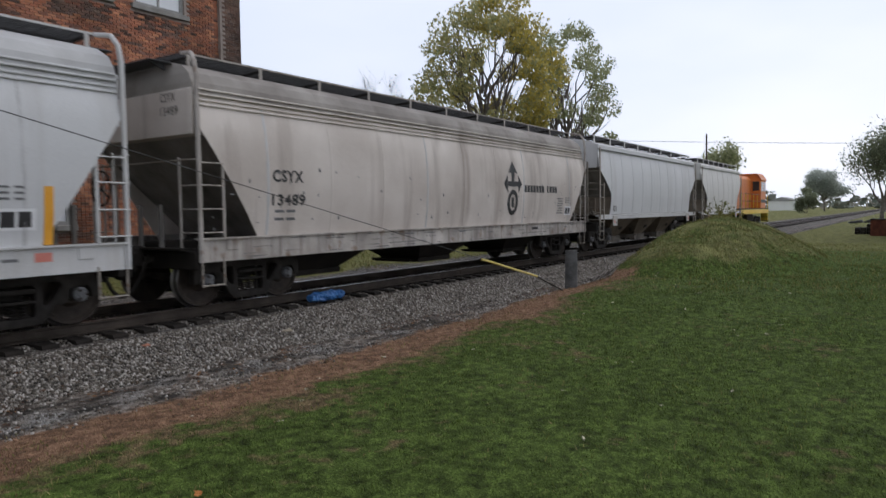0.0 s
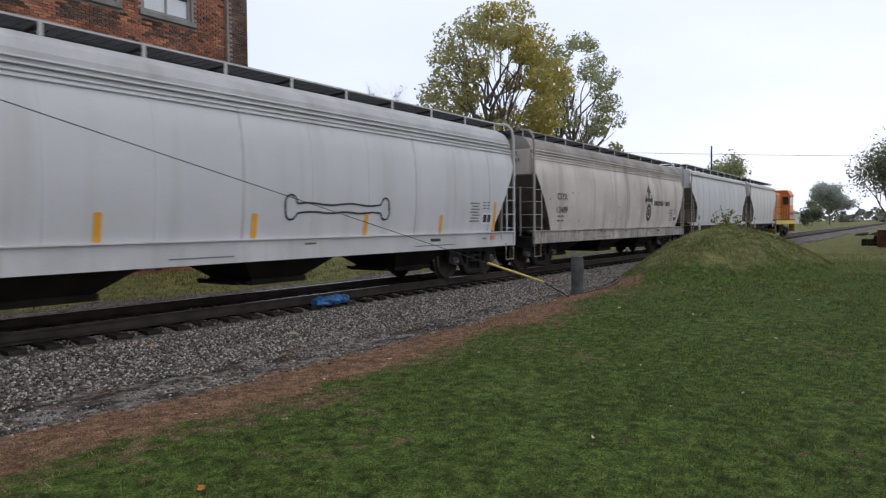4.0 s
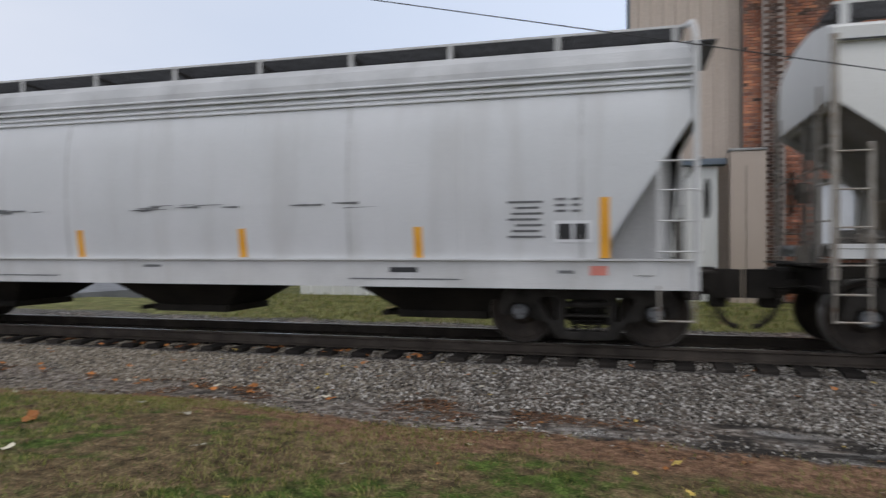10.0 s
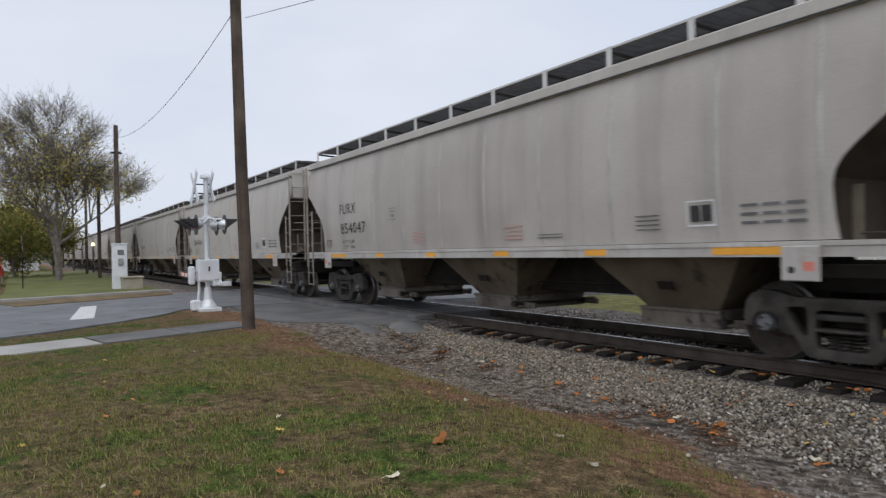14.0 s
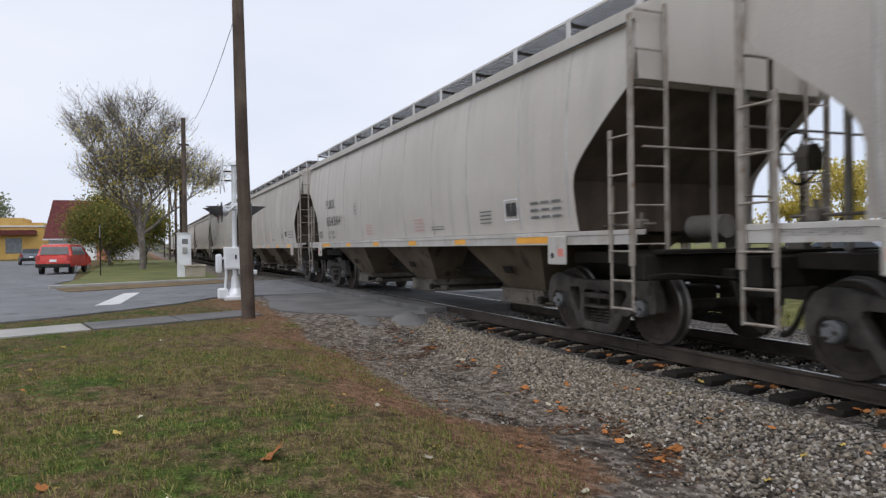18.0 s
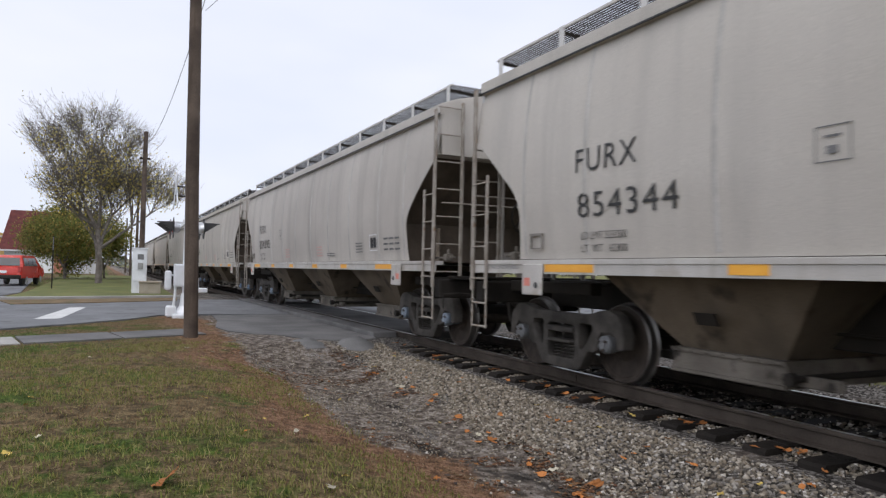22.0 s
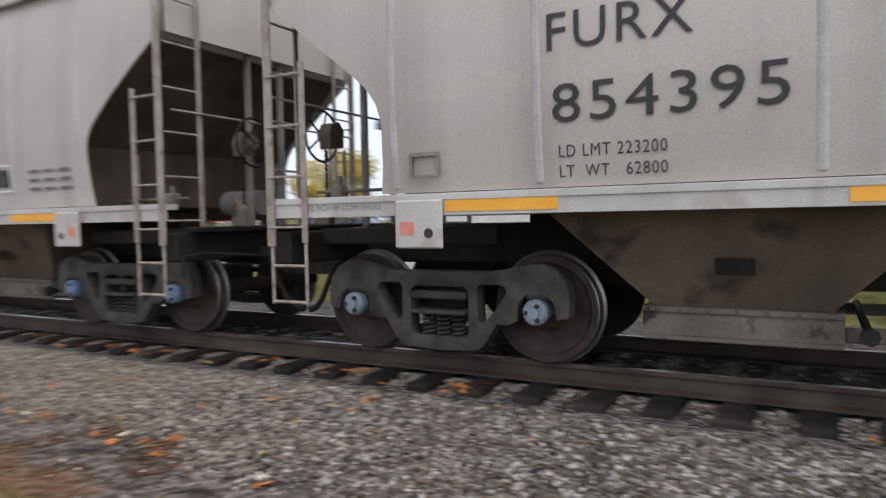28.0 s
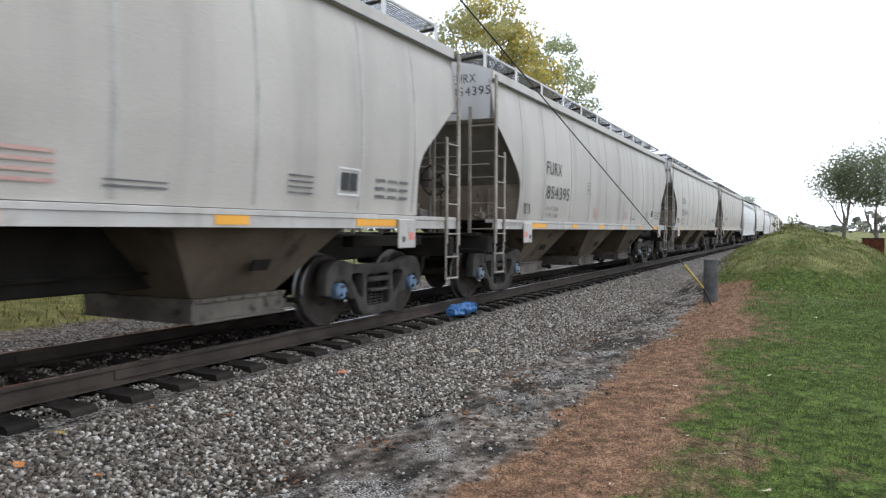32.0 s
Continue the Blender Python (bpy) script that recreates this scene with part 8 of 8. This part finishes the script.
def vehicle(name, at, paint, label, kind):
    v = empty(name, at, label, kind)
    L, Wd = 4.9, 0.92
    prof = [(-2.4, 0.42), (-2.45, 0.75), (-2.38, 1.02), (-2.2, 1.1), (-1.95, 1.66), (-1.7, 1.74), (0.6, 1.74), (1.0, 1.62), (1.65, 1.08), (2.35, 0.92), (2.45, 0.7), (2.42, 0.42)] if kind == "minivan" else \
           [(-2.3, 0.4), (-2.35, 0.7), (-2.2, 0.95), (-1.6, 1.0), (-1.0, 1.38), (0.5, 1.4), (1.1, 1.0), (2.2, 0.85), (2.35, 0.65), (2.3, 0.4)]
    hi = max(p[1] for p in prof)
    belt = hi - 0.68
    def wide(z):
        return Wd * (1 - 0.2 * max(0.0, z - belt) / 0.68) * (1 - 0.05 * max(0.0, 0.6 - z) / 0.2)
    n = len(prof)
    rows = [(-1.0, 0.0), (-0.93, 0.05), (0.93, 0.05), (1.0, 0.0)]
    vs, fs = [], []
    cx, cz = 0.0, 0.9
    for fy, grow_ in rows:
        for x_, z_ in prof:
            q = 1.0 + (0.025 if grow_ else 0.0)
            vs.append((cx + (x_ - cx) * (0.975 * q), fy * wide(z_), cz + (z_ - cz) * (0.975 * q)))
    for j in range(3):
        for i in range(n):
            fs.append((j * n + i, j * n + (i + 1) % n, (j + 1) * n + (i + 1) % n, (j + 1) * n + i))
    fs += [tuple(range(n)), tuple(3 * n + i for i in range(n))]
    body = part("body", Geo().add(vs, fs), paint, v, smooth=True)
    for s in (-1, 1):
        x0, x1 = (-1.85, 0.95) if kind == "minivan" else (-1.1, 0.7)
        for a, b in ((x0, x0 + 0.9), (x0 + 0.98, x0 + 1.85), (x0 + 1.93, x1)):
            if b > a + 0.1:
                za, zb = hi - 0.62, hi - 0.16
                ta, tb = (0.12 if a == x0 else 0.0), (0.3 if b == x1 else 0.0)
                part("side_window", Geo().add([(a, s * (wide(za) + 0.004), za), (b, s * (wide(za) + 0.004), za), (b - tb, s * (wide(zb) + 0.004), zb), (a + ta, s * (wide(zb) + 0.004), zb), (a, s * (wide(za) - 0.02), za), (b, s * (wide(za) - 0.02), za), (b - tb, s * (wide(zb) - 0.02), zb), (a + ta, s * (wide(zb) - 0.02), zb)], [(0, 1, 2, 3), (7, 6, 5, 4), (0, 4, 5, 1), (1, 5, 6, 2), (2, 6, 7, 3), (3, 7, 4, 0)]), DARKGLASS, body)
        for xx in (-1.45, 1.5):
            w = part("wheel", Geo().lathe([(0.001, 0.0), (0.2, 0.0), (0.33, 0.02), (0.33, 0.2), (0.001, 0.2)], 20, tf=pose(xx, s * Wd * 0.82 + (0 if s > 0 else -0.06), 0.33)), LAMPBLACK, v)
            part("hubcap", Geo().lathe([(0.001, 0.0), (0.2, 0.0), (0.19, 0.02), (0.001, 0.02)], 14, tf=pose(xx, s * 0.95 - (0 if s > 0 else 0.0), 0.33)), FRAMEGREY, w)
        part("tail_light", Geo().box(-2.47, -2.36, s * 0.72, s * 0.9, 0.78, 1.08, c=0.01), LENSRED, body)
    part("rear_window", Geo().add([(-2.17, -0.75, 1.14), (-2.17, 0.75, 1.14), (-1.98, 0.7, 1.58), (-1.98, -0.7, 1.58)], [(0, 1, 2, 3)], tf=pose(-0.06, 0, 0)), DARKGLASS, body)
    part("bumper", Geo().box(-2.55, -2.38, -0.9, 0.9, 0.4, 0.62, c=0.04), GRIME, v)
    part("plate", Geo().box(-2.475, -2.455, -0.18, 0.18, 0.72, 0.86, c=0.003), WHITE_INK, v)
    return v
VANRED = surf("red_car_paint", (0.5, 0.035, 0.025), (0.56, 0.05, 0.035), 0.8, 0.25, 0, 0.0, 40)
CARGREY = surf("dark_blue_car_paint", (0.05, 0.07, 0.09), (0.08, 0.1, 0.12), 0.8, 0.25, 0, 0.0, 40)
vehicle("minivan", pose(-47.6, -10.95, -0.09, 0, 0, 171), VANRED, "red minivan parked on the asphalt lot", "minivan")
vehicle("parked_car", pose(-79.5, -16.9, -0.09, 0, 0, 190), CARGREY, "dark blue car parked on the asphalt lot", "car")
vehicle("parked_car", pose(-70.5, -19.2, -0.09, 0, 0, 15), VANRED, "red car parked far back on the lot", "car")
vehicle("parked_car", pose(-17, 17, -0.1, 0, 0, 20), CARGREY, "dark car parked beyond the track", "car")
tower = empty("sign_tower", pose(-33, 24, -0.3), "red and white cone-topped sign tower beyond the crossing", "sign")
part("cone", Geo().lathe([(1.1, 3.1), (0.25, 7.4), (0.001, 7.5)], 16, tf=Matrix.Rotation(radians(90), 4, "X")), SIGNALWHITE, tower, "white cone")
part("red_band", Geo().lathe([(0.001, 1.6), (1.25, 1.6), (1.15, 3.1), (0.001, 3.1)], 16, tf=Matrix.Rotation(radians(90), 4, "X")), VANRED, tower, "red band")
part("pillar", Geo().tube([(0, 0, 0), (0, 0, 1.7)], 0.3, 10), FRAMEGREY, tower)

# ---- things to the east ----
barn = empty("metal_barn", pose(39.6, -10.25, -0.1), "grey metal barn with a dark roof edge", "barn")
g = Geo()
for k in range(15):
    g.prism([(k * 0.3, 0), (k * 0.3 + 0.22, 0), (k * 0.3 + 0.24, 0.02), (k * 0.3 + 0.28, 0.02), (k * 0.3 + 0.3, 0), (k * 0.3 + 0.3, -0.15), (k * 0.3, -0.15)], 0, 6.3, "z")
BARNGREY = surf("barn_pale_siding", (0.42, 0.44, 0.43), (0.5, 0.52, 0.51), 0.5, 0.5, 0, 0.04, 50)
part("siding", g, BARNGREY, barn)
for k in range(33):
    part("siding_rib", Geo().box(-0.03, 0.0, -0.3 - k * 0.3, -0.26 - k * 0.3, 0, 6.3), BARNGREY, barn)
part("downpipe", Geo().box(-0.12, -0.04, -0.14, -0.04, 0, 6.1, c=0.01), GRIME, barn)
part("body", Geo().box(0, 4.5, -10, -0.16, 0, 6.3), BARNGREY, barn)
part("roof", Geo().prism([(0.2, 6.2), (0.2, 6.35), (-5, 9.2), (-10.5, 6.3), (-10.5, 6.1), (-5, 9.0)], -0.6, 4.6, "x"), BLUEROOF, barn)
pile = empty("timber_stack", pose(46.5, -8.6, -0.09), "stack of dark sleepers on the grass", "timber stack")
for k in range(7):
    part("beam", Geo().box(-0.9, 0.9, -0.12, 0.12, 0, 0.2, c=0.02, tf=pose(0.05 * (k % 3), -0.3 + 0.3 * (k % 3), 0.21 * (k // 3))), TIE, pile)
drum = empty("rusty_bin", pose(43.6, -9.55, -0.09), "rusty steel bin beside the timber stack", "bin")
part("body", Geo().box(-0.4, 0.4, -0.5, 0.5, 0, 0.9, c=0.03), surf("rust", (0.09, 0.03, 0.02), (0.17, 0.06, 0.035), 4, 0.9, 0, 0.3, 40), drum)
part("rim", Geo().box(-0.43, 0.43, -0.53, 0.53, 0.9, 0.95, c=0.01), GRIME, drum)
for k, (px, py) in enumerate(((75, -6.5), (78, -7.4), (81, -8.0))):
    tp = empty("tyre", pose(px, py, -0.1), "old black tyre lying on the rough grass", "tyre", "old tyres")
    part("carcass", Geo().lathe([(0.3, -0.14), (0.55, -0.14), (0.6, -0.08), (0.6, 0.08), (0.55, 0.14), (0.3, 0.14), (0.3, -0.14)], 18, tf=pose(0, 0, 0.15, 80 - 12 * k)), LAMPBLACK, tp, smooth=True)
fb = empty("white_warehouse", pose(330, 35.0, 0.4), "low white warehouse in the distance", "building")
part("wall", Geo().box(-10, 10, -5, 5, -1.5, 3.6), WHITEMETAL, fb)
part("roof", Geo().prism([(-5.4, 3.6), (5.4, 3.6), (0, 5.4)], -10.3, 10.3, "x"), FRAMEGREY, fb)
tagged(part("track_siding", Geo().box(60, 400, -4.4, -4.33, -0.35, -0.2).box(60, 400, -5.9, -5.83, -0.35, -0.2), RAIL), "second line of rails leading away", kind="structure")

# ---- small things by the track ----
TARP = surf("blue_plastic", (0.015, 0.085, 0.24), (0.04, 0.17, 0.4), 9, 0.45, 0, 0.3, 30)
rag = empty("blue_plastic_sheet", pose(9.97, -1.17, -0.18, 0, 0, 4), "crumpled blue plastic sheet bundled up beside the rail", "litter")
g, n, m = Geo(), 34, 16
vs = []
for i in range(n + 1):
    u = i / n * 2 - 1
    for j in range(m):
        a = 2 * math.pi * j / m
        q = (1 - 0.35 * u ** 4) * (1 + 0.35 * noise.noise((u * 3.5, math.cos(a) * 1.4, math.sin(a) * 1.4)) + 0.35 * noise.noise((u * 12, math.cos(a) * 3, math.sin(a) * 3)))
        vs.append((0.5 * u + 0.05 * noise.noise((u * 3, a, 4)), 0.13 * q * math.cos(a), max(0.0, 0.08 + 0.1 * q * math.sin(a))))
g.add(vs, [(i * m + j, i * m + (j + 1) % m, (i + 1) * m + (j + 1) % m, (i + 1) * m + j) for i in range(n) for j in range(m)] + [tuple(range(m)), tuple(range(n * m, n * m + m))])
part("sheet", g, TARP, rag)
def single_rock(name, x, y, s, mat, label, seed):
    v, f = rock(seed)
    g = Geo().add([(a * s[0], b * s[1], c * s[2]) for a, b, c in v], f)
    return tagged(part(name, g, mat, at=pose(x, y, gz(x, y) + s[2] * 0.3, 0, 0, seed * 40)), label, "stone")
single_rock("stone", 7.75, -2.42, (0.2, 0.1, 0.06), surf("buff_stone", (0.3, 0.26, 0.19), (0.4, 0.35, 0.27), 6, 0.9, 0, 0.3, 50), "flat buff stone on the gravel", 3)
single_rock("brick_fragment", 5.52, -1.95, (0.09, 0.07, 0.06), BRICK_ONE, "broken red brick on the gravel", 5)
def lump(x, y, rx, ry, hh, seed):
    g, n, m = Geo(), 16, 6
    vs = [(0, 0, hh)]
    for j in range(1, m + 1):
        for i in range(n):
            a, q = 2 * math.pi * i / n, j / m
            k = q * (1 + 0.22 * noise.noise((math.cos(a) * 1.3, math.sin(a) * 1.3, seed)))
            vs.append((rx * k * math.cos(a), ry * k * math.sin(a), hh * (1 - q * q) - 0.08 * q + 0.05 * noise.noise((k * math.cos(a) * 3, k * math.sin(a) * 3, seed))))
    fs = [(0, 1 + i, 1 + (i + 1) % n) for i in range(n)]
    fs += [(1 + j * n + i, 1 + (j + 1) * n + i, 1 + (j + 1) * n + (i + 1) % n, 1 + j * n + (i + 1) % n) for j in range(m - 1) for i in range(n)]
    tagged(part("asphalt_lump", g.add(vs, fs), PATCH, at=pose(x, y, gz(x, y)), smooth=True), "grey lump of spilled asphalt beside the crossing", "asphalt lump")
lump(-12.75, -1.95, 0.75, 0.42, 0.13, 3)
lump(-13.2, -2.75, 0.7, 0.5, 0.05, 7)
LEAF_OR = varied(surf("fallen_orange_leaf", (0.33, 0.12, 0.035), (0.46, 0.19, 0.06), 12, 0.8, 0, 0.2, 60), 0.4)
LEAF_YE = varied(surf("fallen_yellow_leaf", (0.4, 0.29, 0.07), (0.5, 0.37, 0.11), 12, 0.8, 0, 0.2, 60), 0.3)
LEAF_PALE = varied(surf("fallen_pale_leaf", (0.42, 0.38, 0.28), (0.52, 0.48, 0.38), 12, 0.8, 0, 0.2, 60), 0.3)
def leaf_mesh(mat, seed):
    r = random.Random(seed)
    n, vs = 12, [(0, 0, 0.15)]
    for i in range(n):
        a = 2 * math.pi * i / n
        q = (1.0 if i % 2 == 0 else 0.8) * r.uniform(0.8, 1.1)
        vs.append((q * math.cos(a), 0.75 * q * math.sin(a), r.uniform(0.0, 0.45)))
    g = Geo().add(vs, [(0, 1 + i, 1 + (i + 1) % n) for i in range(n)])
    g.tube([(1.0, 0, 0.2), (1.7, 0.1, 0.25)], 0.03, 4)
    return g.mesh("fallen_leaf", mat)
LEAVES = [leaf_mesh(m, i) for i, m in enumerate((LEAF_OR, LEAF_YE, LEAF_PALE, LEAF_OR))]
spots = [(-4.78, -5.91, 0.1, 0), (-5.85, -6.85, 0.055, 1), (-6.47, -7.06, 0.05, 0), (-6.22, -4.73, 0.04, 2), (-4.27, -6.59, 0.05, 2), (-4.76, -7.21, 0.05, 0), (-7.6, -5.33, 0.04, 1), (13.4, -7.6, 0.05, 2), (11.07, -9.33, 0.04, 2), (1.71, -5.12, 0.05, 2), (0.32, -4.87, 0.05, 1), (-3.05, -6.1, 0.05, 2)]
r = random.Random(8)
for i in range(90):
    x, y = r.uniform(-12.5, 3), r.uniform(-9.5, -2.2)
    spots.append((x, y, r.uniform(0.02, 0.04), r.randrange(4)))
for i in range(40):
    spots.append((r.uniform(3, 20), r.uniform(-9.5, -4.3), r.uniform(0.02, 0.035), 2))
for i in range(60):
    spots.append((r.uniform(-12, 4), r.uniform(-2.6, -1.2), r.uniform(0.025, 0.045), r.choice((0, 0, 3, 1))))
for cx, n in ((-10.6, 5), (-9.0, 9), (-8.3, 7), (-7.1, 5), (-6.2, 7), (-5.3, 8), (-4.6, 6), (-3.4, 4)):
    for i in range(n):
        x = cx + r.gauss(0, 0.22)
        spots.append((x, float(foot(x)) - 0.12 + r.gauss(0, 0.1), r.uniform(0.03, 0.06), r.choice((0, 0, 3, 2))))
for cx in (-12.3, -10.8, -9.1, -7.8, -6.6, -5.4, -4.2, -2.9):
    for i in range(5):
        spots.append((cx + r.gauss(0, 0.12), -1.12 + r.gauss(0, 0.1), r.uniform(0.03, 0.055), r.choice((0, 0, 3))))
for x, y, s, k in spots:
    z = max(gz(x, y), -0.2 if y > -1.5 else -9)
    ob = new("fallen_leaf", LEAVES[k])
    ob.matrix_basis = pose(x, y, z + 0.015, r.uniform(-20, 20), r.uniform(-20, 20), r.uniform(0, 360)) @ Matrix.Scale(s, 4)
    tagged(ob, ("orange", "yellow", "pale dry", "orange")[k] + " fallen leaf lying on the ground", "leaf", "fallen leaves")
# weeds on top of the heap
WEED = leaf_mat("weed_leaves", [(0.12, 0.15, 0.04), (0.2, 0.2, 0.07), (0.28, 0.22, 0.09)])
for k, (x, y) in enumerate(((23.0, -5.6), (23.5, -6.0), (24.1, -5.8), (22.7, -5.9), (24.6, -6.1))):
    w = empty("weed", pose(x, y, gz(x, y) - 0.03), "leafy weed growing on the heap of earth", "weed", "weeds on the heap")
    g, lv, lf = Geo(), [], []
    for j in range(5):
        a, hh = r.uniform(0, 6.28), r.uniform(0.35, 0.75)
        tip = Vector((0.2 * math.cos(a), 0.2 * math.sin(a), hh))
        g.tube([(0, 0, 0), tip * 0.6, tip], [0.012, 0.009, 0.005], 5)
        for q in range(9):
            p = tip * r.uniform(0.3, 1.0) + Vector((r.uniform(-0.08, 0.08), r.uniform(-0.08, 0.08), r.uniform(-0.05, 0.05)))
            u = Vector((r.uniform(-1, 1), r.uniform(-1, 1), r.uniform(-0.6, 0.6))).normalized() * 0.07
            v_ = u.cross(Vector((0.3, 0.2, 1))).normalized() * 0.035
            m = len(lv)
            lv += [tuple(p - u), tuple(p + v_), tuple(p + u), tuple(p - v_)]
            lf.append((m, m + 1, m + 2, m + 3))
    part("stem", g, WEED, w)
    part("foliage", Geo().add(lv, lf).mesh("foliage", WEED), None, w)

# ---- single bricks of the wall where the train's gaps show it ----
unit = {}
for a, b, y, z in near_bricks:
    key = round(b - a, 3)
    if key not in unit:
        unit[key] = Geo().box(0, b - a - 0.01, 0, 0.06, 0, course - 0.011, c=0.004).mesh("brick", BRICK_ONE)
    part("brick", unit[key], None, house, at=pose(a, y, z))


# ---- what moves ----
def motions():
    """The train rolls from west to east; its wheels turn with it."""
    for car, at in TRAIN:
        walk(car, [(t, pose(at + s, 0, 0)) for t, s in ROLLED])
    ts = [t for t, s in ROLLED]
    ss = [s for t, s in ROLLED]
    steps = [i * 0.16 for i in range(200)] + [32.0]
    for car, at in TRAIN:
        if not -112 < at < 45:
            continue
        for w in car.children_recursive:
            if w.name.startswith("wheelset"):
                base = w.location.copy()
                walk(w, [(t, pose(base.x, base.y, base.z, 0, 0, 0) @ Matrix.Rotation(float(np.interp(t, ts, ss)) / 0.457, 4, "Y")) for t in steps])


motions()
